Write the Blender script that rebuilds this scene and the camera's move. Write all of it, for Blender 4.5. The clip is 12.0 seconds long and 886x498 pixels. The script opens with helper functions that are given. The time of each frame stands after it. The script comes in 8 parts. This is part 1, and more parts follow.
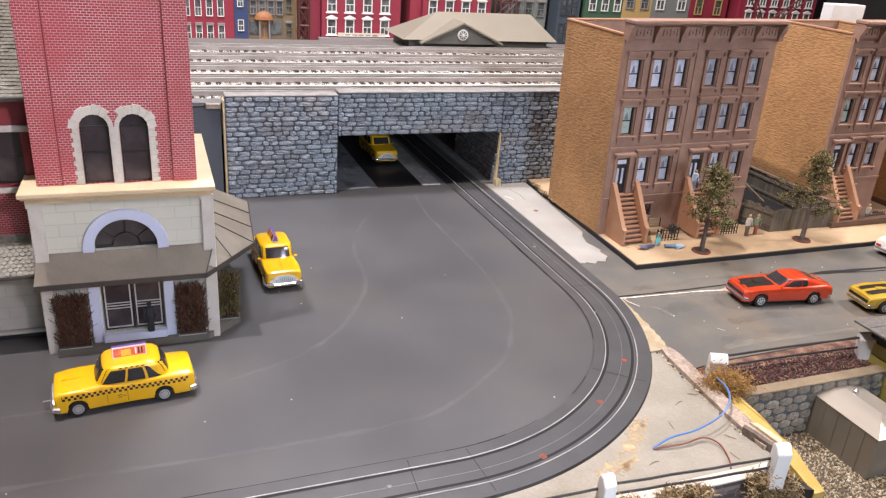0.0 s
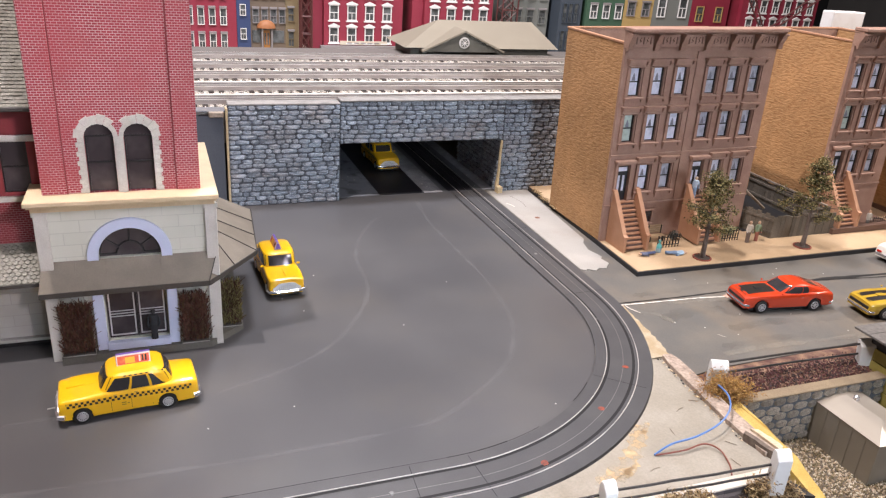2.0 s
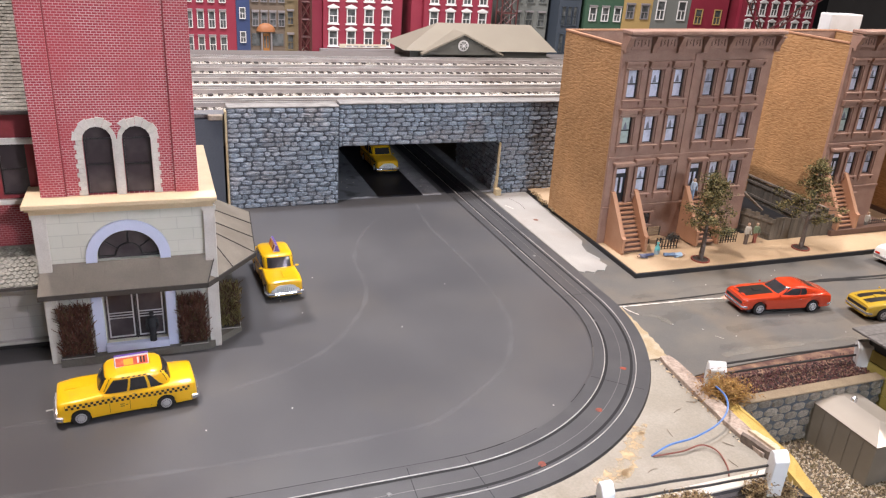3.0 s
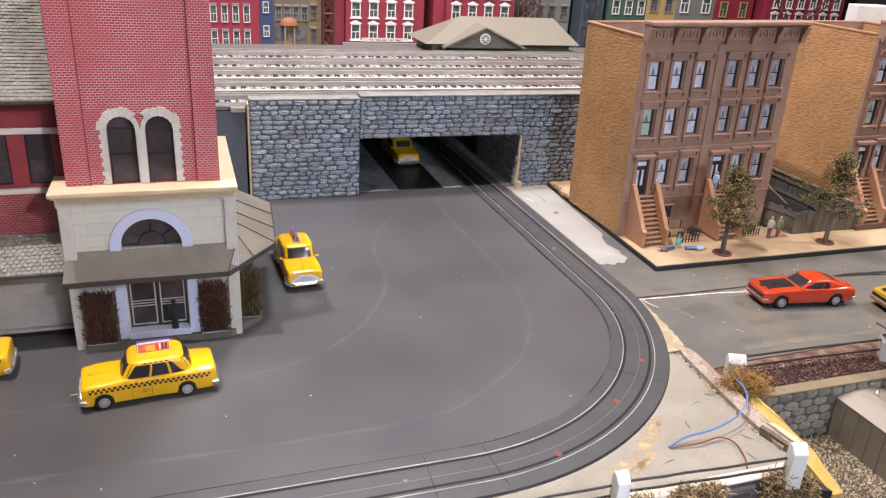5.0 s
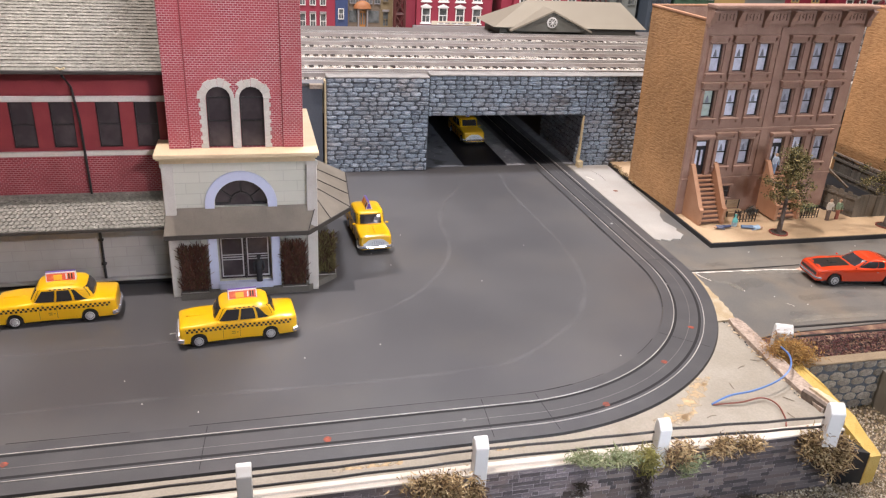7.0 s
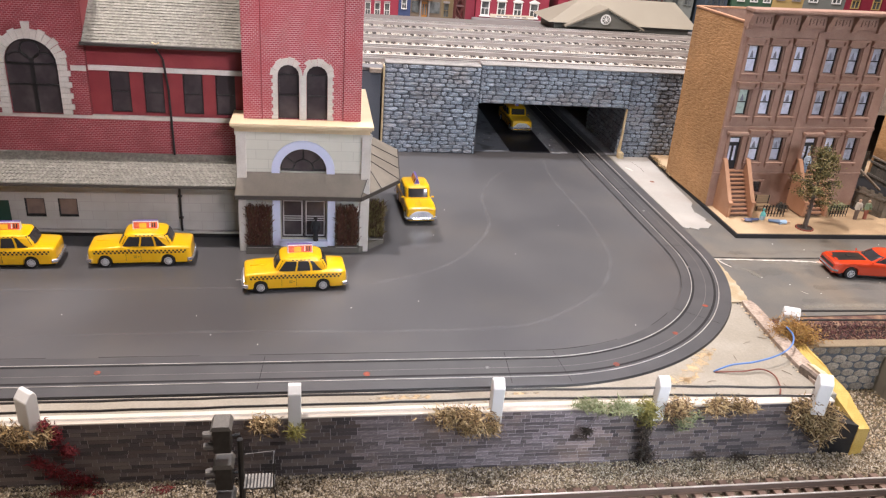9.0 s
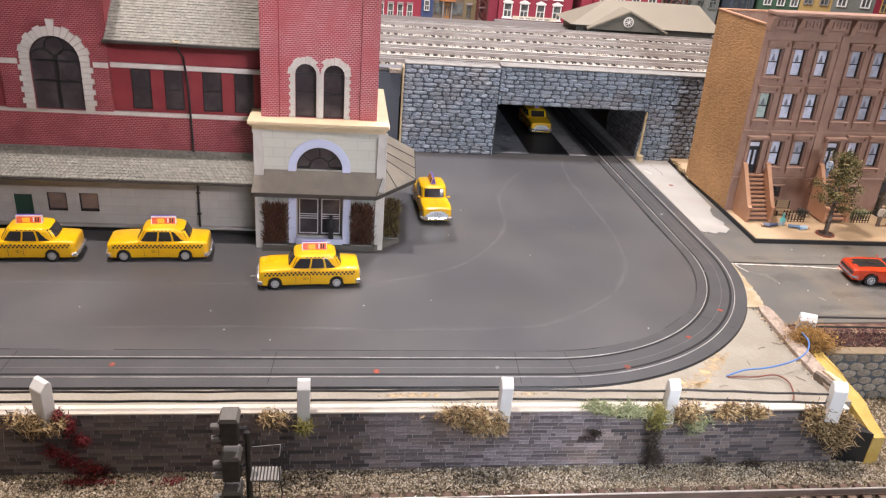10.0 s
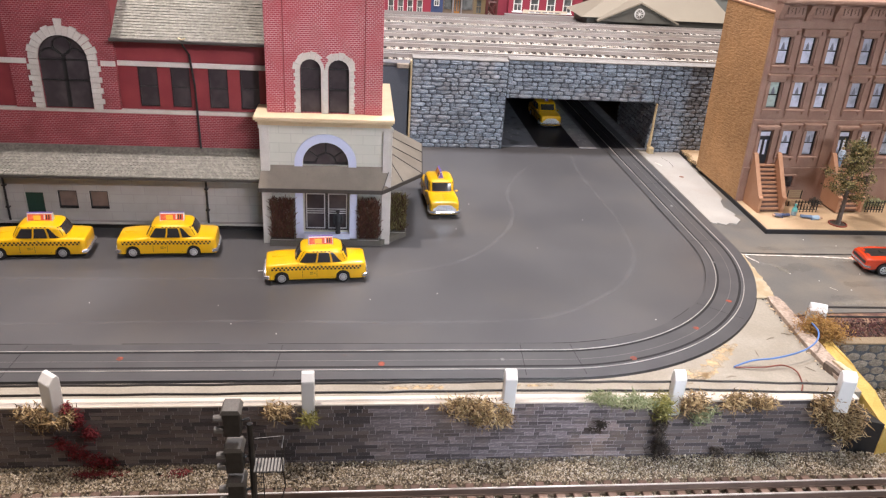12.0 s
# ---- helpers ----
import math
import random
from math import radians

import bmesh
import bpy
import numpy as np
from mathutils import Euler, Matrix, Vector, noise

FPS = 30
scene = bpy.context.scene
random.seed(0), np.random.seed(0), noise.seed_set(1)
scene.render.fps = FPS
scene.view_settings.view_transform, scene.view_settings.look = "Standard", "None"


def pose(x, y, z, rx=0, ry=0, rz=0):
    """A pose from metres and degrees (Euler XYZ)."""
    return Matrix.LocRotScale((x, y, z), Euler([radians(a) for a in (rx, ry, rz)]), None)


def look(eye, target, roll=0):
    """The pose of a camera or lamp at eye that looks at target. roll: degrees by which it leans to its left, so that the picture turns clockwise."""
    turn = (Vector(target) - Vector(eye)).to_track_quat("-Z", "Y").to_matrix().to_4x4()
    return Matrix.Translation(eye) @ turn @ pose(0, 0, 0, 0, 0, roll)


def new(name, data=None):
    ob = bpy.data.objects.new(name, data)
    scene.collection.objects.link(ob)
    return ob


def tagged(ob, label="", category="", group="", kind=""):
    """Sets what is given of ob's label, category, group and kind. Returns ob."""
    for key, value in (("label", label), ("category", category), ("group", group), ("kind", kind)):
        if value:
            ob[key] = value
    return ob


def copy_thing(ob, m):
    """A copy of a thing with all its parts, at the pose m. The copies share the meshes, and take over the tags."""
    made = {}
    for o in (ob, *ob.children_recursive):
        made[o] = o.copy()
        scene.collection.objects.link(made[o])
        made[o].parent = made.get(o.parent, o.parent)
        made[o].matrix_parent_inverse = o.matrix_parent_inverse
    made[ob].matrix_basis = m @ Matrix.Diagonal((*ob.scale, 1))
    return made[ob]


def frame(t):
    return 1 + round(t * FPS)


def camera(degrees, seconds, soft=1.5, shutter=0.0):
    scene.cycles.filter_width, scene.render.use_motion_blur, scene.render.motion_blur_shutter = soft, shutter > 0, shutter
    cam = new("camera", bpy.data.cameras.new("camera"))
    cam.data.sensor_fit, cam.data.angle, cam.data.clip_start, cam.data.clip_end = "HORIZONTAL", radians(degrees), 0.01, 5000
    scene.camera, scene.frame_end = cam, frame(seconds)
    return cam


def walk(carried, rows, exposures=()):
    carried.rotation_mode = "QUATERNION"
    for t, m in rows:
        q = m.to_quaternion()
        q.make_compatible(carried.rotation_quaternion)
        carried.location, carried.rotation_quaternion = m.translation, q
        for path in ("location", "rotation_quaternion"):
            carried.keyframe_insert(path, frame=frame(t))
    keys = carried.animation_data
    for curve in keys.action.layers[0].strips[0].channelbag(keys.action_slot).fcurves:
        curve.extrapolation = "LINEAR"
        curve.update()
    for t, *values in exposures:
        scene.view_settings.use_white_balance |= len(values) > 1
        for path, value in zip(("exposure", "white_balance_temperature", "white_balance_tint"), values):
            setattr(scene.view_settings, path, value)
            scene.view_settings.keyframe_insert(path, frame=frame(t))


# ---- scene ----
cam = camera(60.8, 12.0, 1.25)
PATH = [
    (0, (-0.039, 0.125, 0.425), (0.643, 1.83, -0.366), 4.3),
    (0.5, (-0.038, 0.125, 0.425), (0.642, 1.832, -0.365), 4.2),
    (1, (-0.038, 0.129, 0.424), (0.64, 1.838, -0.362), 4.2),
    (1.5, (-0.039, 0.125, 0.426), (0.639, 1.836, -0.356), 4.1),
    (2, (-0.04, 0.121, 0.428), (0.638, 1.835, -0.348), 4.1),
    (2.5, (-0.038, 0.118, 0.428), (0.638, 1.834, -0.344), 4.0),
    (3, (-0.038, 0.118, 0.428), (0.639, 1.835, -0.341), 4.0),
    (5, (-0.035, 0.112, 0.424), (0.585, 1.845, -0.359), 3.6),
    (5.5, (-0.038, 0.103, 0.425), (0.551, 1.843, -0.365), 3.6),
    (6, (-0.04, 0.09, 0.422), (0.511, 1.838, -0.379), 3.6),
    (6.5, (-0.045, 0.076, 0.422), (0.462, 1.832, -0.39), 3.5),
    (7, (-0.056, 0.049, 0.426), (0.407, 1.812, -0.397), 3.3),
    (9, (-0.059, -0.048, 0.44), (0.269, 1.733, -0.409), 4.8),
    (9.5, (-0.054, -0.056, 0.44), (0.242, 1.731, -0.409), 5.1),
    (10, (-0.048, -0.053, 0.439), (0.22, 1.738, -0.409), 4.9),
    (10.5, (-0.045, -0.053, 0.437), (0.205, 1.74, -0.413), 4.7),
    (11, (-0.041, -0.054, 0.436), (0.2, 1.739, -0.416), 4.3),
    (11.5, (-0.035, -0.056, 0.438), (0.196, 1.737, -0.418), 4.0),
    (12, (-0.034, -0.057, 0.436), (0.188, 1.735, -0.422), 3.7),
]
walk(cam, [(t, look(eye, target, roll)) for t, eye, target, roll in PATH], [(0, -0.05, 6300, 10), (3, -0.06, 6300, 10), (5.5, -0.12, 6300, 10), (7, -0.11, 6400, 10), (9, 0, 6450, 10), (12, 0, 6450, 10)])

# ---------- light ----------
world = bpy.data.worlds.new("world")
scene.world = world
world.use_nodes = True
world.node_tree.nodes["Background"].inputs[0].default_value = (0.55, 0.6, 0.7, 1)
world.node_tree.nodes["Background"].inputs[1].default_value = 0.03


def lamp(name, eye, target, watts, size, color=(1, 0.93, 0.84), spread=180):
    d = bpy.data.lights.new(name, "AREA")
    d.shape, d.size, d.energy, d.color, d.spread = "DISK", size, watts, color, radians(spread)
    ob = new(name, d)
    ob.matrix_world = look(eye, target)
    return ob


lamp("ceiling_lamp_station", (-0.52, 0.75, 2.4), (-0.1, 0.85, 0), 68, 0.05, (0.99, 0.86, 0.81))
lamp("ceiling_lamp_street", (0.7, 1.2, 2.2), (0.3, 0.9, 0), 11, 0.05, (1, 0.82, 0.71))
# added soft fill from the front, not a fitting of the room
lamp("fill_light_room", (-0.3, 0.1, 2.4), (-0.2, 0.9, 0.1), 3, 0.15, (1, 0.86, 0.8))
lamp("side_lamp_street", (1.6, 0.85, 0.85), (0.45, 0.65, 0.0), 10, 0.05, (1, 0.86, 0.76))
lamp("ceiling_lamp_front", (1.2, -0.5, 1.4), (0.2, 0.9, 0.1), 11.5, 0.08, (1.0, 0.93, 0.96))
# added cool low fill that brightens the bridge and house fronts
lamp("fill_light_front", (0.5, -1.4, 0.8), (0.45, 1.1, 0.12), 1.4, 0.4, (0.78, 0.87, 1.0), 40)
# added narrow fill to lift the station facade and tower
lamp("fill_spot_station", (0.8, -0.9, 1.2), (-0.2, 0.87, 0.34), 0.75, 0.12, (1.0, 0.88, 0.93), 26)
lamp("track_spot_wall", (0.75, -0.45, 0.85), (0.22, 0.52, -0.06), 0.27, 0.06, (0.82, 0.86, 1.0), 22)
# added warm fill that brightens the gravel at the left wall foot
lamp("fill_spot_gravel", (-0.6, 0.0, 1.2), (-0.32, 0.47, -0.11), 0.1, 0.06, (1.0, 0.8, 0.62), 24)
lamp("ceiling_lamp_far", (0.28, 1.5, 1.7), (0.3, 1.75, 0.15), 36, 0.25, (0.97, 0.93, 0.98))

# ---------- materials ----------


def material(name, color, rough=0.6, metal=0.0, spots=None, scale=60.0, amount=0.5, grain=0.0, grain_scale=900.0, bump=0.0,
             bump_scale=400.0, per_object=0.0, coat=0.0, rough_var=0.0, alpha_noise=None, stain=None):
    """A procedural material: base colour, a second colour in soft blotches, fine grain and relief."""
    m = bpy.data.materials.new(name)
    m.use_nodes = True
    nt = m.node_tree
    n, l = nt.nodes, nt.links
    b = n["Principled BSDF"]
    b.inputs["Roughness"].default_value, b.inputs["Metallic"].default_value = rough, metal
    b.inputs["Coat Weight"].default_value = coat
    co = n.new("ShaderNodeTexCoord")
    rgb = n.new("ShaderNodeRGB")
    rgb.outputs[0].default_value = (*color, 1)
    out = rgb.outputs[0]

    def noise_node(s, detail=3.0):
        t = n.new("ShaderNodeTexNoise")
        t.inputs["Scale"].default_value, t.inputs["Detail"].default_value = s, detail
        l.new(co.outputs["Object"], t.inputs["Vector"])
        return t

    if spots:
        t = noise_node(scale)
        r = n.new("ShaderNodeMapRange")
        r.inputs[1].default_value, r.inputs[2].default_value = 0.42, 0.66
        r.inputs[4].default_value = amount
        l.new(t.outputs[0], r.inputs[0])
        mx = n.new("ShaderNodeMix")
        mx.data_type = "RGBA"
        l.new(r.outputs[0], mx.inputs[0])
        l.new(out, mx.inputs[6])
        mx.inputs[7].default_value = (*spots, 1)
        out = mx.outputs[2]
        if rough_var:
            rr = n.new("ShaderNodeMapRange")
            rr.inputs[1].default_value, rr.inputs[2].default_value = 0.3, 0.7
            rr.inputs[3].default_value, rr.inputs[4].default_value = rough - rough_var, rough + rough_var
            l.new(t.outputs[0], rr.inputs[0])
            l.new(rr.outputs[0], b.inputs["Roughness"])
    if stain:
        g, t = n.new("ShaderNodeNewGeometry"), n.new("ShaderNodeTexNoise")
        t.inputs["Scale"].default_value, t.inputs["Detail"].default_value = stain[1], 4.0
        l.new(g.outputs["Position"], t.inputs["Vector"])
        r = n.new("ShaderNodeMapRange")
        r.inputs[1].default_value, r.inputs[2].default_value, r.inputs[4].default_value = 0.5, 0.68, stain[2]
        l.new(t.outputs[0], r.inputs[0])
        mx = n.new("ShaderNodeMix")
        mx.data_type = "RGBA"
        l.new(r.outputs[0], mx.inputs[0])
        l.new(out, mx.inputs[6])
        mx.inputs[7].default_value = (*stain[0], 1)
        out = mx.outputs[2]
    if grain or per_object:
        hs = n.new("ShaderNodeHueSaturation")
        l.new(out, hs.inputs["Color"])
        val = None
        if grain:
            t = noise_node(grain_scale, 2.0)
            r = n.new("ShaderNodeMapRange")
            r.inputs[1].default_value, r.inputs[2].default_value = 0.3, 0.7
            r.inputs[3].default_value, r.inputs[4].default_value = 1 - grain, 1 + grain
            l.new(t.outputs[0], r.inputs[0])
            val = r.outputs[0]
        if per_object:
            oi = n.new("ShaderNodeObjectInfo")
            r = n.new("ShaderNodeMapRange")
            r.inputs[3].default_value, r.inputs[4].default_value = 1 - per_object, 1 + per_object
            l.new(oi.outputs["Random"], r.inputs[0])
            if val is None:
                val = r.outputs[0]
            else:
                mu = n.new("ShaderNodeMath")
                mu.operation = "MULTIPLY"
                l.new(val, mu.inputs[0])
                l.new(r.outputs[0], mu.inputs[1])
                val = mu.outputs[0]
        l.new(val, hs.inputs["Value"])
        out = hs.outputs[0]
    l.new(out, b.inputs["Base Color"])
    if bump:
        t = noise_node(bump_scale, 3.0)
        bp = n.new("ShaderNodeBump")
        bp.inputs["Strength"].default_value, bp.inputs["Distance"].default_value = bump, 0.001
        l.new(t.outputs[0], bp.inputs["Height"])
        l.new(bp.outputs[0], b.inputs["Normal"])
    if alpha_noise:
        t = noise_node(alpha_noise[0])
        r = n.new("ShaderNodeMapRange")
        r.inputs[1].default_value, r.inputs[2].default_value = 0.35, 0.7
        r.inputs[3].default_value, r.inputs[4].default_value = 0.0, alpha_noise[1]
        l.new(t.outputs[0], r.inputs[0])
        l.new(r.outputs[0], b.inputs["Alpha"])
    return m


def brick_material(name, c1, c2, mortar, width, height, joint=0.1, rough=0.75, axes="xz", bump=0.5, spots=None):
    """Small moulded bricks; width and height of a brick in metres; axes: the plane of the wall."""
    m = material(name, c1, rough, grain=0.1, grain_scale=300)
    nt = m.node_tree
    n, l = nt.nodes, nt.links
    b = n["Principled BSDF"]
    geo = n.new("ShaderNodeTexCoord")
    sep, com = n.new("ShaderNodeSeparateXYZ"), n.new("ShaderNodeCombineXYZ")
    l.new(geo.outputs["Object"], sep.inputs[0])
    for i, a in enumerate(axes):
        l.new(sep.outputs["xyz".index(a)], com.inputs[i])
    t = n.new("ShaderNodeTexBrick")
    t.inputs["Scale"].default_value = 1.0
    t.inputs["Brick Width"].default_value, t.inputs["Row Height"].default_value = width, height
    t.inputs["Mortar Size"].default_value = height * joint
    t.inputs["Color1"].default_value, t.inputs["Color2"].default_value = (*c1, 1), (*c2, 1)
    t.inputs["Mortar"].default_value = (*mortar, 1)
    l.new(com.outputs[0], t.inputs["Vector"])
    nz = n.new("ShaderNodeTexNoise")
    nz.inputs["Scale"].default_value = 35
    l.new(geo.outputs["Object"], nz.inputs["Vector"])
    mr = n.new("ShaderNodeMapRange")
    mr.inputs[1].default_value, mr.inputs[2].default_value, mr.inputs[4].default_value = 0.4, 0.7, 0.55
    l.new(nz.outputs[0], mr.inputs[0])
    mx = n.new("ShaderNodeMix")
    mx.data_type = "RGBA"
    l.new(mr.outputs[0], mx.inputs[0])
    l.new(t.outputs[0], mx.inputs[6])
    mx.inputs[7].default_value = (*(spots or c2), 1)
    l.new(mx.outputs[2], b.inputs["Base Color"])
    bp = n.new("ShaderNodeBump")
    bp.inputs["Strength"].default_value, bp.inputs["Distance"].default_value = bump, 0.0006
    bp.invert = True
    l.new(t.outputs["Fac"], bp.inputs["Height"])
    l.new(bp.outputs[0], b.inputs["Normal"])
    return m


def ripple_material(name, light, dark):
    """Rough moulded courses: long uneven ripples running along y on a wall in the yz plane."""
    m = material(name, light, 0.7)
    nt = m.node_tree
    n, l = nt.nodes, nt.links
    b = n["Principled BSDF"]
    co, mp = n.new("ShaderNodeTexCoord"), n.new("ShaderNodeMapping")
    mp.inputs["Scale"].default_value = (1, 95, 430)
    mp.inputs["Rotation"].default_value = (radians(2.5), 0, 0)
    l.new(co.outputs["Object"], mp.inputs[0])
    t = n.new("ShaderNodeTexNoise")
    t.inputs["Scale"].default_value, t.inputs["Detail"].default_value, t.inputs["Distortion"].default_value = 1.0, 2.5, 0.6
    l.new(mp.outputs[0], t.inputs["Vector"])
    r = n.new("ShaderNodeMapRange")
    r.inputs[1].default_value, r.inputs[2].default_value = 0.38, 0.58
    l.new(t.outputs[0], r.inputs[0])
    mx = n.new("ShaderNodeMix")
    mx.data_type = "RGBA"
    mx.inputs[6].default_value, mx.inputs[7].default_value = (*dark, 1), (*light, 1)
    l.new(r.outputs[0], mx.inputs[0])
    big = n.new("ShaderNodeTexNoise")
    big.inputs["Scale"].default_value = 14
    l.new(co.outputs["Object"], big.inputs["Vector"])
    hs, br = n.new("ShaderNodeHueSaturation"), n.new("ShaderNodeMapRange")
    br.inputs[1].default_value, br.inputs[2].default_value, br.inputs[3].default_value, br.inputs[4].default_value = 0.3, 0.7, 0.86, 1.14
    l.new(big.outputs[0], br.inputs[0]), l.new(br.outputs[0], hs.inputs["Value"])
    l.new(mx.outputs[2], hs.inputs["Color"]), l.new(hs.outputs[0], b.inputs["Base Color"])
    bp = n.new("ShaderNodeBump")
    bp.inputs["Strength"].default_value, bp.inputs["Distance"].default_value = 1.0, 0.0012
    l.new(t.outputs[0], bp.inputs["Height"]), l.new(bp.outputs[0], b.inputs["Normal"])
    return m


ASPHALT = material("grey_road_paint", (0.08, 0.08, 0.084), 0.36, spots=(0.1, 0.099, 0.101), scale=5, amount=0.8, grain=0.06, grain_scale=1500, bump=0.08, bump_scale=500, rough_var=0.08, stain=((0.115, 0.108, 0.1), 6, 0.5))
STREET = material("street_grey", (0.115, 0.112, 0.104), 0.55, spots=(0.165, 0.15, 0.125), scale=11, amount=0.8, grain=0.1, grain_scale=800, bump=0.1, stain=((0.19, 0.15, 0.105), 9, 0.6))
TRACKROAD = material("road_piece_plastic", (0.07, 0.07, 0.073), 0.4, spots=(0.094, 0.093, 0.094), scale=30, grain=0.08, bump=0.05)
LANE = material("black_lane_plastic_and_shade", (0.007, 0.007, 0.011), 0.5, grain=0.1)
STEEL = material("worn_rail_steel", (0.58, 0.56, 0.53), 0.4, 0.3, spots=(0.3, 0.29, 0.28), scale=22, amount=0.8)
DECKRAIL = material("brown_grey_rail", (0.3, 0.265, 0.25), 0.5, 0.3, spots=(0.43, 0.395, 0.375), scale=30, amount=0.8)
RAILHEAD = material("worn_rail_head", (0.8, 0.77, 0.73), 0.35, 0.6, spots=(0.5, 0.45, 0.41), scale=25, amount=0.7)
DULLSTEEL = material("dull_screw_steel", (0.3, 0.3, 0.29), 0.5, 0.4, spots=(0.15, 0.15, 0.15), scale=300, amount=0.8)
SLOT = material("black_groove", (0.008, 0.008, 0.009), 0.7)
CONCRETE = material("bare_plaster_base", (0.275, 0.248, 0.2), 0.85, spots=(0.33, 0.3, 0.25), scale=18, amount=0.8, grain=0.08, grain_scale=500, bump=0.2, bump_scale=300)
PALE = material("pale_pavement_paint", (0.345, 0.33, 0.3), 0.8, spots=(0.42, 0.4, 0.37), scale=14, grain=0.06, bump=0.1, stain=((0.3, 0.26, 0.22), 9, 0.5))
SIDEWALK = material("tan_sidewalk", (0.46, 0.33, 0.2), 0.8, spots=(0.54, 0.4, 0.25), scale=16, grain=0.07, grain_scale=700, bump=0.1)
KERB = material("black_kerb", (0.02, 0.02, 0.022), 0.6, grain=0.15)
BLACKWOOD = material("black_paint", (0.016, 0.016, 0.017), 0.5, grain=0.2, grain_scale=300)
DARKROOM = material("dark_room_paint", (0.02, 0.02, 0.022), 0.9, grain=0.1, grain_scale=20)
STONE = material("blue_grey_moulded_stone", (0.195, 0.237, 0.292), 0.55, spots=(0.33, 0.375, 0.425), scale=3.5, amount=0.85, grain=0.35, grain_scale=9, bump=1.0, bump_scale=5, per_object=0.2, stain=((0.27, 0.24, 0.225), 16, 0.5))
SANDSTONE = material("grey_tan_moulded_stone", (0.25, 0.22, 0.18), 0.75, spots=(0.33, 0.29, 0.235), scale=3.5, amount=0.8, grain=0.3, grain_scale=9, bump=1.0, bump_scale=5, per_object=0.25)
STONEJOINT = material("dark_stone_joint", (0.105, 0.116, 0.134), 0.85, grain=0.2)
FOAMEDGE = material("raw_foam_edge", (0.58, 0.47, 0.29), 0.8, spots=(0.5, 0.36, 0.18), scale=90, grain=0.15, bump=0.4)
YELLOWFOAM = material("yellow_painted_foam", (0.5, 0.34, 0.08), 0.7, spots=(0.62, 0.45, 0.16), scale=60, grain=0.1, bump=0.4)
RAWWOOD = material("weathered_wood", (0.26, 0.21, 0.16), 0.8, spots=(0.4, 0.35, 0.3), scale=60, grain=0.2, grain_scale=300, bump=0.4)
DECK = material("pale_ballast_deck", (0.62, 0.585, 0.54), 0.9, spots=(0.42, 0.37, 0.31), scale=45, amount=0.8, grain=0.25, grain_scale=500, bump=0.8, bump_scale=350)
TIE = material("dark_tie", (0.035, 0.028, 0.024), 0.8, grain=0.3, per_object=0.3)
BRICK = brick_material("red_brick_paint", (0.36, 0.05, 0.068), (0.3, 0.038, 0.054), (0.64, 0.45, 0.45), 0.0046, 0.0023, 0.11, spots=(0.41, 0.072, 0.085))
WORNBRICK = brick_material("weathered_red_brick", (0.3, 0.036, 0.046), (0.23, 0.028, 0.037), (0.46, 0.24, 0.25), 0.0046, 0.0023, 0.11, spots=(0.17, 0.03, 0.034))
REDPLAIN = material("dark_red_paint", (0.21, 0.027, 0.034), 0.6, spots=(0.27, 0.045, 0.048), scale=40, grain=0.06, bump=0.1)
GREYSTONE = brick_material("grey_ashlar", (0.4, 0.395, 0.37), (0.43, 0.425, 0.4), (0.36, 0.35, 0.335), 0.03, 0.0125, 0.035, axes="xz", bump=0.2, spots=(0.33, 0.315, 0.285))
PALESTONE = brick_material("pale_green_grey_ashlar", (0.57, 0.585, 0.52), (0.6, 0.61, 0.545), (0.49, 0.5, 0.45), 0.03, 0.0125, 0.035, axes="xz", bump=0.2, spots=(0.63, 0.625, 0.57))
TRIM = material("grey_stone_trim", (0.6, 0.585, 0.545), 0.7, spots=(0.5, 0.48, 0.44), scale=70, amount=0.5, grain=0.08, bump=0.2)
CREAM = material("cream_ledge", (0.68, 0.55, 0.36), 0.65, spots=(0.6, 0.47, 0.3), scale=50, grain=0.05)
WHITEBLUE = material("pale_blue_white_paint", (0.58, 0.64, 0.83), 0.55, grain=0.03)
SHINGLE = material("grey_scallop_shingle", (0.19, 0.185, 0.155), 0.55, spots=(0.285, 0.275, 0.23), scale=160, amount=0.75, grain=0.2, grain_scale=400, bump=0.3)
CANOPY = material("brown_grey_sheet_roof", (0.2, 0.175, 0.14), 0.55, spots=(0.26, 0.23, 0.185), scale=30, amount=0.8, grain=0.06, bump=0.1)
CANOPYEDGE = material("dark_brown_fascia", (0.05, 0.045, 0.04), 0.6, grain=0.1)
DARKGLASS = material("dark_window_film", (0.045, 0.038, 0.042), 0.16, spots=(0.085, 0.072, 0.076), scale=40, amount=0.8)
FRAME = material("dark_window_frame", (0.012, 0.012, 0.013), 0.4)
BROWN = material("brownstone_paint", (0.305, 0.185, 0.14), 0.6, spots=(0.4, 0.255, 0.195), scale=45, amount=0.6, grain=0.07, grain_scale=500, bump=0.15)
# dark copy of the brownstone colour, with shade painted in
BROWNSHADE = material("brownstone_shadow_paint", (0.13, 0.075, 0.055), 0.7, grain=0.1)
SIDEBRICK = ripple_material("ochre_side_brick", (0.45, 0.255, 0.112), (0.35, 0.182, 0.072))
STOOP = material("orange_brown_stoop", (0.4, 0.21, 0.12), 0.7, spots=(0.46, 0.26, 0.16), scale=60, grain=0.08)
WHITE = material("white_post_paint", (0.7, 0.7, 0.69), 0.5, spots=(0.58, 0.56, 0.53), scale=40, amount=0.5, bump=0.08)
ROOFGREY = material("grey_tar_roof", (0.14, 0.15, 0.16), 0.8, grain=0.1)

# ---------- mesh helpers ----------


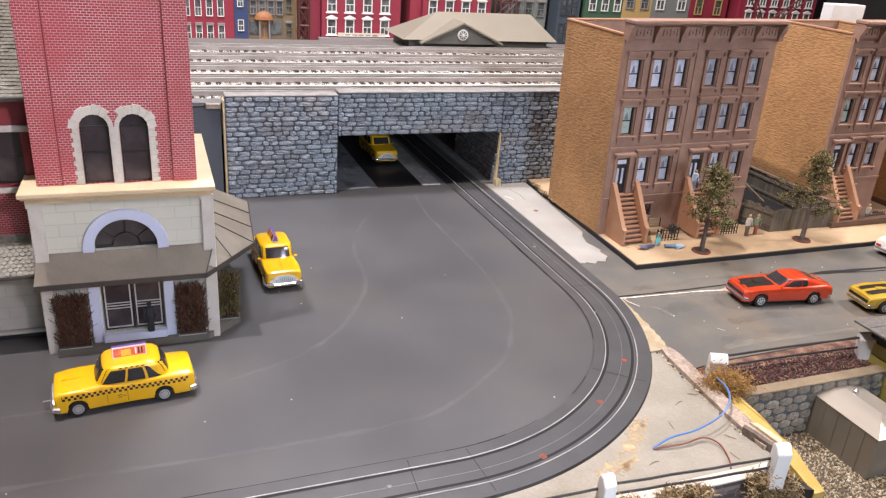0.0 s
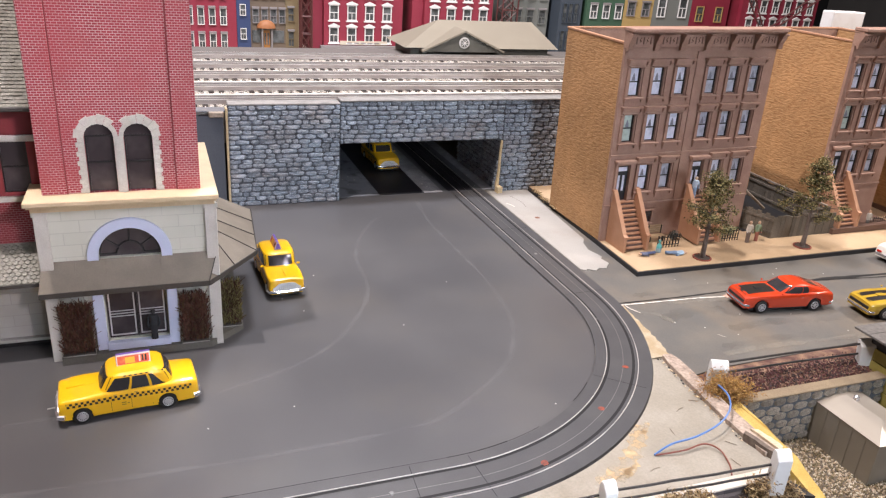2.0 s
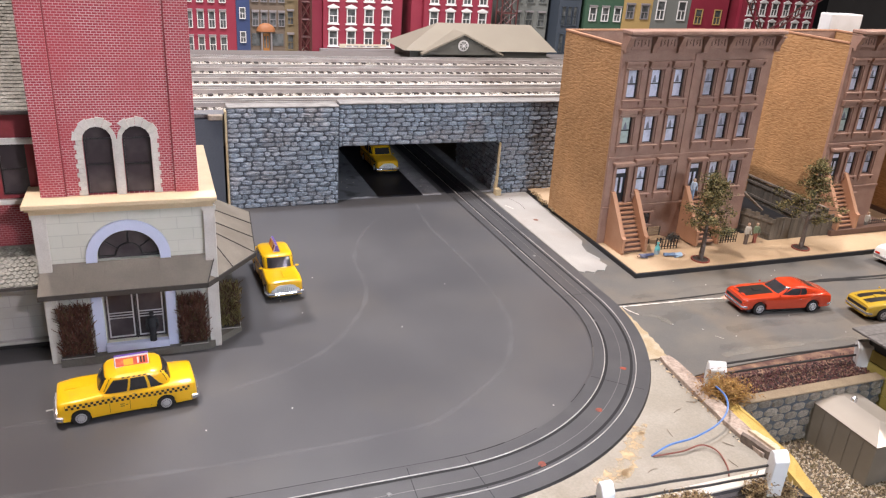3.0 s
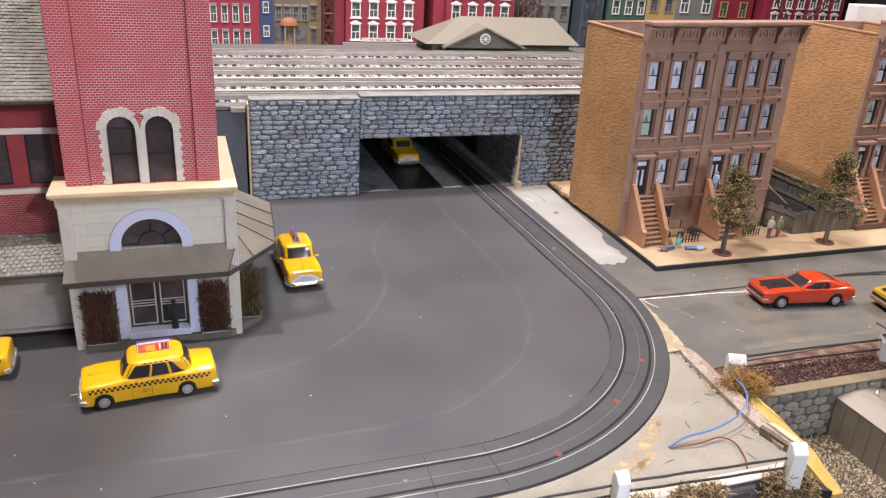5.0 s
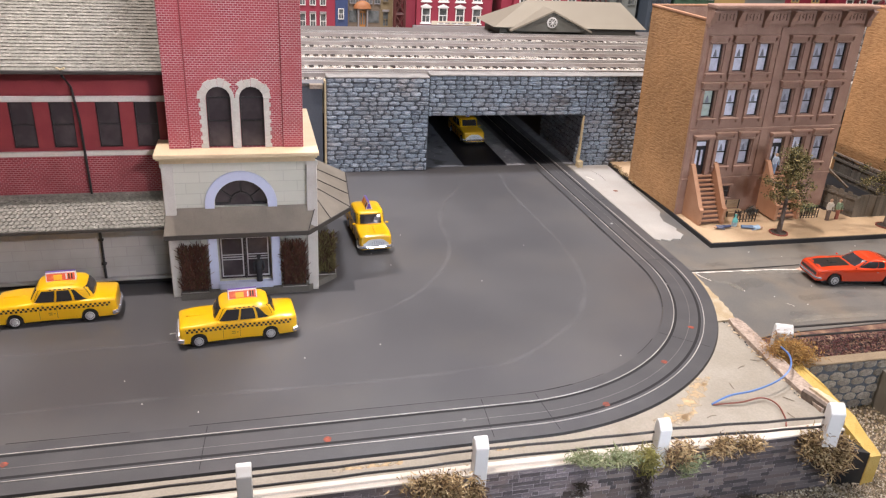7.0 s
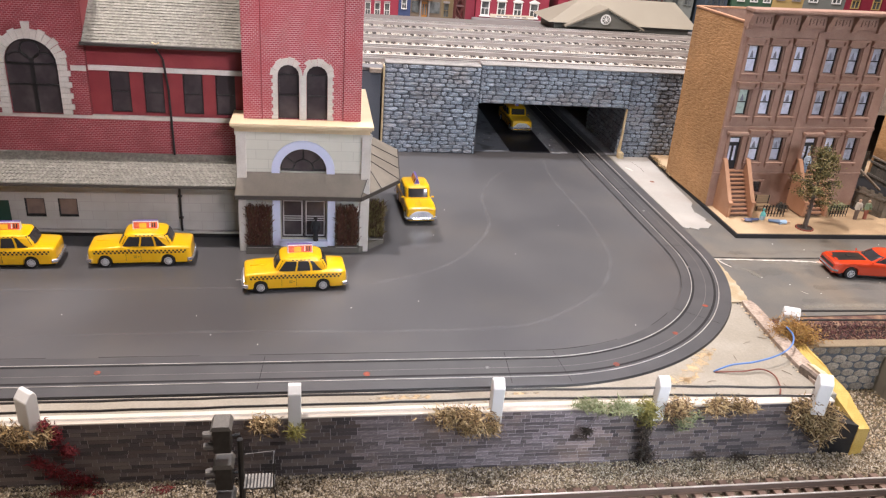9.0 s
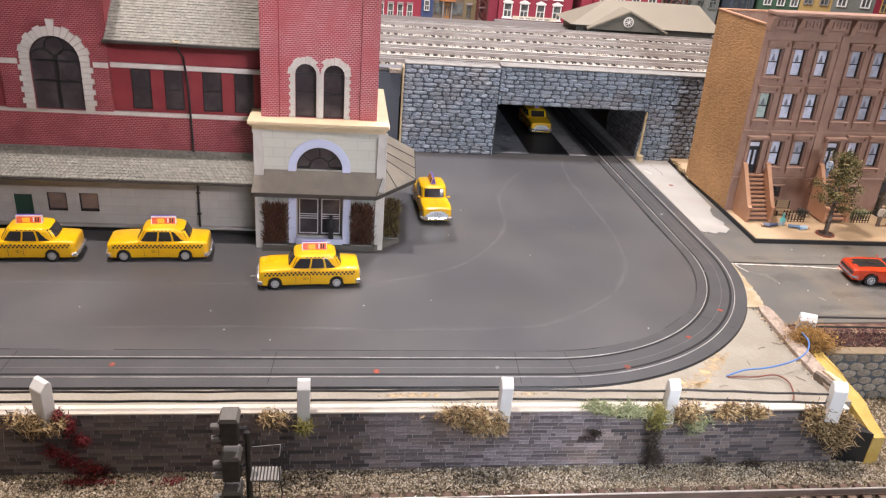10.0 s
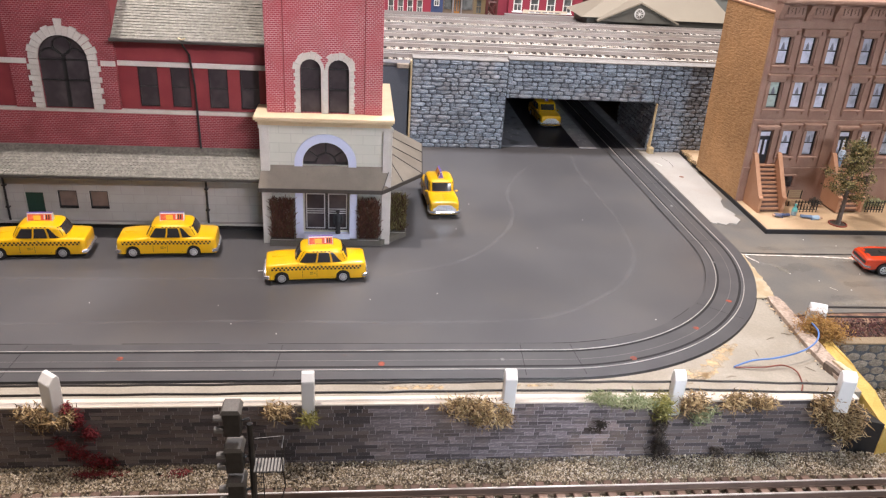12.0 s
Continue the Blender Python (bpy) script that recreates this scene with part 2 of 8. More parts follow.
def quad_box(bm, x0, x1, y0, y1, z0, z1):
    v = [bm.verts.new((x, y, z)) for z in (z0, z1) for y in (y0, y1) for x in (x0, x1)]
    for f in ((0, 2, 3, 1), (4, 5, 7, 6), (0, 1, 5, 4), (2, 6, 7, 3), (0, 4, 6, 2), (1, 3, 7, 5)):
        bm.faces.new([v[i] for i in f])
    return v


def box(x0, x1, y0, y1, z0, z1, bevel=0.0):
    bm = bmesh.new()
    quad_box(bm, x0, x1, y0, y1, z0, z1)
    if bevel:
        bmesh.ops.bevel(bm, geom=bm.edges[:], offset=bevel, segments=1, affect="EDGES")
    return bm


def prism(points, plane, a, b, bm=None):
    """Extrudes a closed outline. plane 'xy' along z, 'xz' along y, 'yz' along x; from a to b."""
    bm = bm or bmesh.new()

    def at(p, h):
        if plane == "xy":
            return (p[0], p[1], h)
        if plane == "xz":
            return (p[0], h, p[1])
        return (h, p[0], p[1])

    lo, hi = [bm.verts.new(at(p, a)) for p in points], [bm.verts.new(at(p, b)) for p in points]
    n = len(points)
    bm.faces.new(lo), bm.faces.new(hi[::-1])
    for i in range(n):
        bm.faces.new((lo[i], hi[i], hi[(i + 1) % n], lo[(i + 1) % n]))
    bmesh.ops.recalc_face_normals(bm, faces=bm.faces[:])
    return bm


def tube(path, r, sides=6, bm=None, r_end=None):
    """A round bar along a path."""
    bm = bm or bmesh.new()
    pts = [Vector(p) for p in path]
    rings = []
    for i, p in enumerate(pts):
        d = (pts[min(i + 1, len(pts) - 1)] - pts[max(i - 1, 0)]).normalized()
        u = d.cross(Vector((0, 0, 1)) if abs(d.z) < 0.9 else Vector((1, 0, 0))).normalized()
        w = d.cross(u)
        rr = r if r_end is None else r + (r_end - r) * i / (len(pts) - 1)
        rings.append([bm.verts.new(p + (u * math.cos(2 * math.pi * k / sides) + w * math.sin(2 * math.pi * k / sides)) * rr) for k in range(sides)])
    for a, b in zip(rings, rings[1:]):
        for k in range(sides):
            bm.faces.new((a[k], a[(k + 1) % sides], b[(k + 1) % sides], b[k]))
    bm.faces.new(rings[0][::-1]), bm.faces.new(rings[-1])
    return bm


def ribbon(left, right, z, bm=None):
    """A flat strip between two rows of points."""
    bm = bm or bmesh.new()
    a, b = [bm.verts.new((*p, z)) for p in left], [bm.verts.new((*p, z)) for p in right]
    for i in range(len(a) - 1):
        f = bm.faces.new((a[i], a[i + 1], b[i + 1], b[i]))
        f.normal_update()
        if f.normal.z < 0:
            f.normal_flip()
    return bm


def mesh_of(bm, name, mat, smooth=False):
    me = bpy.data.meshes.new(name)
    bm.to_mesh(me)
    bm.free()
    me.materials.append(mat)
    if smooth:
        for p in me.polygons:
            p.use_smooth = True
        me.set_sharp_from_angle(angle=radians(38))
    return me


def part(name, bm, mat, parent=None, label="", smooth=False):
    """One mesh object under a thing or part (or at top level)."""
    ob = new(name, mesh_of(bm, name, mat, smooth))
    ob.parent = parent
    if label:
        ob["label"] = label
    return ob


def piece(name, me, parent, m):
    """One piece that shares its mesh."""
    ob = new(name, me)
    ob.parent = parent
    ob.matrix_basis = m
    return ob


def thing(name, label, category, group="", kind="", m=None):
    ob = new(name)
    ob.empty_display_size = 0.01
    if m is not None:
        ob.matrix_basis = m
    return tagged(ob, label, category, group, kind)


def arc(cx, cy, r, a0, a1, n):
    return [(cx + r * math.cos(radians(a0 + (a1 - a0) * i / n)), cy + r * math.sin(radians(a0 + (a1 - a0) * i / n))) for i in range(n + 1)]


# ---------- room that closes the place ----------
ROOMPAINT = material("grey_room_paint", (0.12, 0.115, 0.11), 0.9, grain=0.05, grain_scale=10)
for nm, b in (("wall_north", (-4, 4, 4.0, 4.1, -1, 2.6)), ("wall_south", (-4, 4, -3.1, -3.0, -1, 2.6)), ("wall_east", (4, 4.1, -3, 4, -1, 2.6)), ("wall_west", (-4.1, -4, -3, 4, -1, 2.6))):
    tagged(part(nm, box(*b), DARKROOM if nm == "wall_north" else ROOMPAINT), "plain painted wall of the exhibition room", "wall", kind="structure")
tagged(part("ceiling", box(-4.1, 4.1, -3.1, 4.1, 2.6, 2.7), ROOMPAINT), "grey ceiling of the exhibition room", "ceiling", kind="structure")
tagged(part("floor", box(-4.1, 4.1, -3.1, 4.1, -1.1, -1.0), DARKROOM), "dark floor of the exhibition room", "floor", kind="structure")

# ---------- layout ground ----------
# the road table, its edge runs along the front wall and the diagonal right side
table = prism([(-0.9, 0.53), (0.44, 0.53), (0.478, 0.53), (0.478, 0.68), (0.485, 0.785), (0.5, 0.845), (0.5, 1.9), (-0.9, 1.9)], "xy", -0.03, -0.0012)
tagged(part("ground", table, CONCRETE), "bare beige plaster base of the model layout", "ground", kind="structure")
CX, CY, CR = 0.1755, 0.8795, 0.2915


def lane_line(r):
    """The line of the curved road piece at radius r: along the front, round the bend, then straight back."""
    return [(-0.9, CY - r)] + arc(CX, CY, r, -90, 0, 40) + [(CX + r, 1.9)]


inner = lane_line(CR - 0.030)
road = bmesh.new()
f = road.faces.new([road.verts.new((*p, 0.0)) for p in inner + [(-0.9, 1.9)]])
ext = bmesh.ops.extrude_face_region(road, geom=[f])
for v in [g for g in ext["geom"] if isinstance(g, bmesh.types.BMVert)]:
    v.co.z -= 0.0012
bmesh.ops.recalc_face_normals(road, faces=road.faces[:])
tagged(part("road", road, ASPHALT), "dark grey painted roadway in front of the station", "road", kind="structure")


def road_piece():
    """The moulded curved roadway: bed, two steel rails, three grooves and joints."""
    root = thing("slot_roadway", "dark moulded slot roadway with two steel rails", "roadway", kind="structure")
    bed = ribbon(lane_line(CR - 0.0298), lane_line(CR + 0.0325), 0.0012)
    part("bed", bed, TRACKROAD, root)
    edge = bmesh.new()
    out, low = lane_line(CR + 0.0325), lane_line(CR + 0.0338)
    a, b = [edge.verts.new((*p, 0.0012)) for p in out], [edge.verts.new((*p, -0.0012)) for p in low]
    for i in range(len(a) - 1):
        edge.faces.new((a[i], b[i], b[i + 1], a[i + 1]))
    part("bevelled_edge", edge, BLACKWOOD, root)
    for off, g0, g1 in ((-0.0172, 0.0008, 0.0036), (0.0172, -0.0066, -0.0036)):
        rail = bmesh.new()
        l0, l1 = lane_line(CR + off - 0.00042), lane_line(CR + off + 0.00042)
        ribbon(l0, l1, 0.0019, rail)
        for la, lb, za, zb in ((l0, l0, 0.0012, 0.0019), (l1, l1, 0.0019, 0.0012)):
            va, vb = [rail.verts.new((*p, za)) for p in la], [rail.verts.new((*p, zb)) for p in lb]
            for i in range(len(va) - 1):
                rail.faces.new((va[i], vb[i], vb[i + 1], va[i + 1]))
        part("rail", rail, STEEL, root, "bright steel rail")
        part("groove", ribbon(lane_line(CR + off + g0), lane_line(CR + off + g1), 0.00135), SLOT, root)
    part("centre_line", ribbon(lane_line(CR + 0.0005), lane_line(CR + 0.0009), 0.0014), material("dull_centre_wire", (0.3, 0.29, 0.28), 0.45, 0.5), root)
    # broken dark crack along the inner edge
    crack = bmesh.new()
    line = [Vector(p) for p in lane_line(CR - 0.0303)]
    pts, rnd = [], random.Random(4)
    for p, q in zip(line, line[1:]):
        k = max(1, int((q - p).length / 0.012))
        pts += [p.lerp(q, i / k) for i in range(k)]
    i = 0
    while i < len(pts) - 5:
        k = rnd.randint(2, 5)
        if rnd.random() < 0.7:
            seg = pts[i:i + k + 1]
            w = rnd.uniform(0.0004, 0.0011)
            d = [(seg[min(j + 1, len(seg) - 1)] - seg[max(j - 1, 0)]).normalized() for j in range(len(seg))]
            ribbon([(s.x - t.y * w, s.y + t.x * w) for s, t in zip(seg, d)], [(s.x + t.y * w * 0.3, s.y - t.x * w * 0.3) for s, t in zip(seg, d)], 0.0016, crack)
        i += k
    part("seam", crack, SLOT, root)
    # joints between the moulded pieces
    joints = [((x, CY - CR - 0.028), (x + 0.004, CY - CR + 0.028)) for x in (-0.62, -0.365, -0.115, 0.135)]
    joints += [((CX + (CR - 0.028) * math.cos(a), CY + (CR - 0.028) * math.sin(a)), (CX + (CR + 0.028) * math.cos(a), CY + (CR + 0.028) * math.sin(a))) for a in (radians(-86), radians(-41), radians(2))]
    joints += [((CX + CR - 0.028, y), (CX + CR + 0.028, y)) for y in (1.12, 1.3)]
    for p, q in joints:
        d = (Vector(q) - Vector(p)).normalized() * 0.0003
        part("joint", ribbon([(p[0] - d.y, p[1] + d.x), (q[0] - d.y, q[1] + d.x)], [(p[0] + d.y, p[1] - d.x), (q[0] + d.y, q[1] - d.x)], 0.00145), SLOT, root)
    return root


road_piece()
for x, y, r in ((0.418, 0.712, 0.0034), (0.35, 0.649, 0.0034), (0.256, 0.589, 0.0036), (-0.01, 0.581, 0.0036), (-0.266, 0.592, 0.0032)):
    bm = bmesh.new()
    bm.faces.new([bm.verts.new((px + random.uniform(-1, 1) * 0.0006, py + random.uniform(-1, 1) * 0.0006, 0.0016)) for px, py in arc(x, y, r, 0, 340, 13)])
    tagged(part("paint_dot", bm, material("red_paint_dot", (0.3, 0.065, 0.035), 0.6, spots=(0.12, 0.05, 0.04), scale=220, amount=0.9, grain=0.3)), "small orange red paint dab on the roadway", "paint dot", "paint dabs")
for x, y in ((0.444, 0.819), (0.115, 0.588), (0.462, 1.02)):
    bm = bmesh.new()
    bmesh.ops.create_cone(bm, cap_ends=True, segments=14, radius1=0.0024, radius2=0.0019, depth=0.0008, matrix=Matrix.Translation((x, y, 0.0016)))
    tagged(part("screw", bm, DULLSTEEL), "small dull steel screw sunk in the roadway", "screw", "roadway screws")

# side street and sidewalk on the right
street = prism([(0.4785, 0.68), (0.53, 0.688), (0.78, 0.695), (2.2, 0.70), (2.2, 1.9), (0.5005, 1.9), (0.5005, 0.845), (0.486, 0.785)], "xy", -0.02, -0.0008)
tagged(part("side_street", street, STREET), "worn grey side street with cracked joints", "street", kind="structure")
tagged(part("pavement", prism([(0.5035, 1.30), (0.5015, 0.958), (0.508, 0.953), (0.512, 0.957), (0.522, 0.949), (0.53, 0.956), (0.541, 0.953), (0.549, 0.963), (0.5545, 0.968), (0.5515, 0.985), (0.557, 0.992), (0.55, 1.02), (0.556, 1.045), (0.5655, 1.06), (0.5675, 1.1), (0.582, 1.30)], "xy", -0.0008, 0.0008), PALE), "pale painted pavement strip with ragged end", "pavement", kind="structure")
walk_pts = [(0.571, 0.921), (2.2, 0.921), (2.2, 1.3), (0.5845, 1.3)]
tagged(part("sidewalk_kerb", prism(walk_pts, "xy", -0.0008, 0.0056), KERB), "black kerb edge round the sidewalk", "kerb", kind="structure")
tagged(part("sidewalk", prism([(0.5735, 0.9235), (2.2, 0.9235), (2.2, 1.3), (0.587, 1.3)], "xy", 0.0056, 0.0064), SIDEWALK), "tan sidewalk slab in front of the brownstones", "sidewalk", kind="structure")

# ---------- bridge ----------


def stone_mesh(seed, round_x=0.12, round_z=0.24, rough=0.55):
    """A rough squared stone face 1 x 1, 0.5 deep, to be scaled."""
    rnd = random.Random(seed)
    bm = bmesh.new()
    n, k = 7, 5
    grid, tilt = [], rnd.uniform(0.4, 1.3)
    for j in range(k):
        row = []
        for i in range(n):
            u, v = i / (n - 1) * 2 - 1, j / (k - 1) * 2 - 1
            e = max(abs(u), abs(v))
            x = u * 0.5 * (0.99 - round_x * abs(v) ** 3 + rnd.uniform(-0.07, 0.02))
            z = v * 0.5 * (0.98 - round_z * abs(u) ** 3.5 + rnd.uniform(-0.12, 0.04))
            deep = -0.6 + 0.2 * abs(u) ** 3 + 0.2 * v * tilt - rnd.uniform(0, rough)
            row.append(bm.verts.new((x, deep if e < 0.99 else rnd.uniform(-0.2, -0.02), z)))
        grid.append(row)
    for j in range(k - 1):
        for i in range(n - 1):
            bm.faces.new((grid[j][i], grid[j][i + 1], grid[j + 1][i + 1], grid[j + 1][i]))
    return bm


STONE_MESHES = [mesh_of(stone_mesh(s), "stone", STONE, True) for s in range(12)]
SAND_MESHES = [mesh_of(stone_mesh(s + 40, 0.3, 0.22, 0.2), "stone", SANDSTONE, True) for s in range(8)]


def stone_panel(name, label, x0, x1, y0, y1, z0, z1, row_h, mean_w, seed, turn=None, meshes=None, bond=False):
    """A wall panel with stones one by one on its front (y0)."""
    rnd = random.Random(seed)
    root = thing(name, label, "stone wall", "", "structure", turn)
    part("backing", box(x0, x1, y0 + 0.0006, y1, z0, z1), STONEJOINT, root)
    rows = round((z1 - z0) / row_h)
    h = (z1 - z0) / rows
    for r in range(rows):
        x = x0 - (0.5 * (r % 2) if bond else rnd.uniform(0, 0.3)) * mean_w
        while x < x1 - 0.002:
            w = mean_w * (rnd.uniform(0.9, 1.1) if bond else rnd.choice((0.6, 0.8, 1.0, 1.1, 1.25, 1.5)))
            a, b = max(x, x0), min(x + w, x1)
            if b - a > 0.003:
                dz = rnd.uniform(-0.1, 0.1) * h
                m = Matrix.LocRotScale(((a + b) / 2, y0 + 0.0007, z0 + (r + 0.5) * h + dz), Euler((0, radians(rnd.uniform(-2, 2)), 0)), (b - a - 0.0004, rnd.uniform(0.0024, 0.0042), h * rnd.uniform(0.96, 1.1)))
                piece("stone", rnd.choice(meshes or STONE_MESHES), root, m)
            x += w
    return root


DECK_Z = 0.152
stone_panel("stone_abutment", "blue-grey moulded rubble stone bridge abutment", 0.058, 0.232, 1.296, 1.312, 0, 0.162, 0.0078, 0.0176, 1)
stone_panel("bridge_lintel", "blue-grey moulded stone bridge parapet over the underpass", 0.2325, 0.523, 1.298, 1.312, 0.0975, 0.166, 0.0074, 0.0172, 2)
stone_panel("stone_abutment", "dark blue-grey moulded stone abutment beside the brownstone", 0.5235, 0.66, 1.3, 1.314, 0, 0.166, 0.0078, 0.0172, 3)
stone_panel("tunnel_side_wall", "moulded stone side wall inside the underpass", 0, 0.2, 0, 0.012, 0, 0.0975, 0.008, 0.0155, 5, pose(0.5225, 1.502, 0, 0, 0, -90))
tagged(part("foam_edge", box(0.0545, 0.0577, 1.2955, 1.31, 0, 0.158, 0.0008), FOAMEDGE), "raw cream foam edge of the stone wall", "foam edge", kind="structure")
tagged(part("foam_edge", prism([(0.5165, 0.012), (0.5225, 0.012), (0.5228, 0.03), (0.5225, 0.06), (0.5227, 0.0955), (0.5205, 0.0955), (0.5195, 0.07), (0.5198, 0.045), (0.5185, 0.025)], "xz", 1.2945, 1.2995), FOAMEDGE), "raw cream foam corner of the tunnel mouth", "foam edge", kind="structure")
COPING = material("pale_grey_coping", (0.27, 0.26, 0.245), 0.8, spots=(0.18, 0.175, 0.17), scale=60, amount=0.8, grain=0.12, bump=0.4)
for x0, x1, zt in ((0.058, 0.232, 0.1622), (0.2325, 0.523, 0.1662), (0.5235, 0.66, 0.1662)):
    tagged(part("parapet_coping", box(x0, x1, 1.2945, 1.322, zt, zt + 0.0028, 0.0008), COPING), "pale grey coping along the bridge parapet", "coping", kind="structure")
tagged(part("foam_block", box(0.517, 0.5275, 1.286, 1.2985, 0.0, 0.0125, 0.001), FOAMEDGE), "small cream foam block at the tunnel corner", "foam block", kind="structure")
tagged(part("wood_block", box(0.03, 0.052, 1.292, 1.306, 0.145, 0.153, 0.001), RAWWOOD), "small bare wooden block at the parapet end", "wood block")
tagged(part("bridge_deck", box(-0.9, 2.2, 1.312, 1.93, 0.1, DECK_Z), DECK), "pale ballasted railway deck over the underpass", "bridge deck", kind="structure")
tagged(part("far_ground", box(-1.2, 3.0, 1.93, 3.9, 0.08, 0.118), material("tan_far_street", (0.3, 0.25, 0.19), 0.85, grain=0.15)), "tan ground of the far street", "ground", kind="structure")
SLATE = material("dark_slate_board", (0.075, 0.085, 0.105), 0.7, grain=0.1)
tagged(part("slate_board", box(-0.9, 0.0512, 1.2995, 1.3115, -0.0008, 0.1455), SLATE), "dark slate painted board below the tracks", "board", kind="structure")
tagged(part("deck_end", box(-0.9, 0.0575, 1.2995, 1.329, DECK_Z + 0.0002, DECK_Z + 0.0012), material("slate_deck_end", (0.12, 0.125, 0.14), 0.8, spots=(0.22, 0.21, 0.2), scale=40, amount=0.8, grain=0.2)), "slate grey strip at the deck end", "ground", kind="structure")
tagged(part("tunnel_wall", box(0.215, 0.2315, 1.3125, 1.9, 0, 0.1), SLATE), "dark painted left side of the underpass", "wall", kind="structure")
tagged(part("tunnel_floor", box(0.2315, 0.3068, 1.312, 1.87, 0, 0.0006), material("slate_tunnel_floor", (0.2, 0.215, 0.245), 0.45, spots=(0.27, 0.28, 0.3), scale=40, grain=0.1, stain=((0.03, 0.03, 0.035), 40, 0.8))), "slate blue floor strip inside the underpass", "road lane", kind="structure")
tagged(part("tunnel_end", box(0.1, 0.8, 1.88, 1.9, -0.0008, 0.1), BLACKWOOD), "black end of the underpass", "wall", kind="structure")
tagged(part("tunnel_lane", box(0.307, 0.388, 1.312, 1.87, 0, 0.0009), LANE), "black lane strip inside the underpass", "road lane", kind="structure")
for x0, x1 in ((0.3885, 0.4225), (0.478, 0.5215)):
    tagged(part("tunnel_verge", box(x0, x1, 1.312, 1.87, 0, 0.0007), material("dusty_tunnel_verge", (0.3, 0.3, 0.315), 0.6, spots=(0.15, 0.155, 0.165), scale=50, grain=0.2)), "dusty grey strip beside the roadway in the underpass", "road verge", kind="structure")

# black sheet over the grey bed: the underpass shade put in as colour
tagged(part("tunnel_roadway", box(0.4326, 0.4772, 1.312, 1.87, 0.0011, 0.00132), LANE), "black sheet for the shade on the slot roadway in the underpass", "road lane", kind="structure")
CHIP = material("white_plaster_chip", (0.6, 0.58, 0.55), 0.85, grain=0.2)
rnd = random.Random(61)
for x0, x1 in ((0.245, 0.3), (0.39, 0.42), (0.48, 0.515)):
    for _ in range(5):
        bm = bmesh.new()
        bmesh.ops.create_icosphere(bm, subdivisions=1, radius=rnd.uniform(0.0006, 0.0013), matrix=Matrix.LocRotScale((rnd.uniform(x0, x1), rnd.uniform(1.325, 1.44), 0.0012), None, (1.6, 1, 0.5)))
        tagged(part("plaster_chip", bm, CHIP), "tiny white plaster chip on the underpass floor", "chip", "plaster chips")


def railway(y, label, x0=-0.9, x1=2.0, z=DECK_Z, worn=True):
    """Three-rail model track: ties, rails."""
    root = thing("railway_track", label, "railway track", "parallel tracks")
    ties, rnd = bmesh.new(), random.Random(int(y * 1000))
    x = x0
    while x < x1:
        quad_box(ties, x, x + 0.0085, y - 0.027, y + 0.027, z - 0.001, z + 0.0024 + rnd.uniform(-0.0018, 0.0012))
        x += 0.0165
    tagged(part("tie_bed", ties, TIE, root), kind="stuff")
    for off in (-0.0159, 0.0, 0.0159):
        rail = box(x0, x1, y + off - 0.001, y + off + 0.001, z + 0.0032, z + 0.0095)
        quad_box(rail, x0, x1, y + off - 0.0022, y + off + 0.0022, z + 0.003, z + 0.0042)
        rl = part("rail", rail, DECKRAIL, root, "dull brown steel rail")
        part("rail_head", box(x0, x1, y + off - 0.0012, y + off + 0.0012, z + 0.0096, z + 0.0106), RAILHEAD, rl, "bright worn rail head")
    return root


TRACK_LINES = (1.357, 1.46, 1.567, 1.673, 1.782)
for y in TRACK_LINES:
    railway(y, "weathered three-rail model track on the pale deck")


def stones_heap(name, label, spots, size, count, mat, seed, category="ballast"):
    """Loose gravel strewn over boxes (x0, x1, y0, y1, z0, z1 where z goes from the y0 side to the y1 side)."""
    rnd = random.Random(seed)
    vs, fs = [], []
    for x0, x1, y0, y1, z0, z1, share in spots:
        for _ in range(int(count * share)):
            x, y = rnd.uniform(x0, x1), rnd.uniform(y0, y1)
            z = z0 + (z1 - z0) * (y - y0) / (y1 - y0)
            s = size * rnd.uniform(0.5, 1.25)
            rot = Euler((rnd.uniform(0, 6), rnd.uniform(0, 6), rnd.uniform(0, 6))).to_matrix()
            b = len(vs)
            for p in ((1, 0, 0), (-1, 0.1, 0), (0, 1, 0.1), (0, -1, 0), (0, 0, 0.8), (0.1, 0, -0.8)):
                q = rot @ Vector([c * s * rnd.uniform(0.7, 1.2) for c in p])
                vs.append((x + q.x, y + q.y, z + q.z))
            fs += [(b, b + 2, b + 4), (b + 2, b + 1, b + 4), (b + 1, b + 3, b + 4), (b + 3, b, b + 4), (b + 2, b, b + 5), (b + 1, b + 2, b + 5), (b + 3, b + 1, b + 5), (b, b + 3, b + 5)]
    me = bpy.data.meshes.new(name)
    me.from_pydata(vs, [], fs)
    me.materials.append(mat)
    return tagged(new(name, me), label, category, kind="stuff")


def island_material(name, colors, rough=0.85):
    """Each loose bit takes one of several colours."""
    m = material(name, colors[0], rough)
    nt = m.node_tree
    n, l = nt.nodes, nt.links
    g, r = n.new("ShaderNodeNewGeometry"), n.new("ShaderNodeValToRGB")
    r.color_ramp.interpolation = "CONSTANT"
    while len(r.color_ramp.elements) < len(colors):
        r.color_ramp.elements.new(0.5)
    for i, c in enumerate(colors):
        r.color_ramp.elements[i].position, r.color_ramp.elements[i].color = i / len(colors), (*c, 1)
    l.new(g.outputs["Random Per Island"], r.inputs[0])
    l.new(r.outputs[0], n["Principled BSDF"].inputs["Base Color"])
    return m


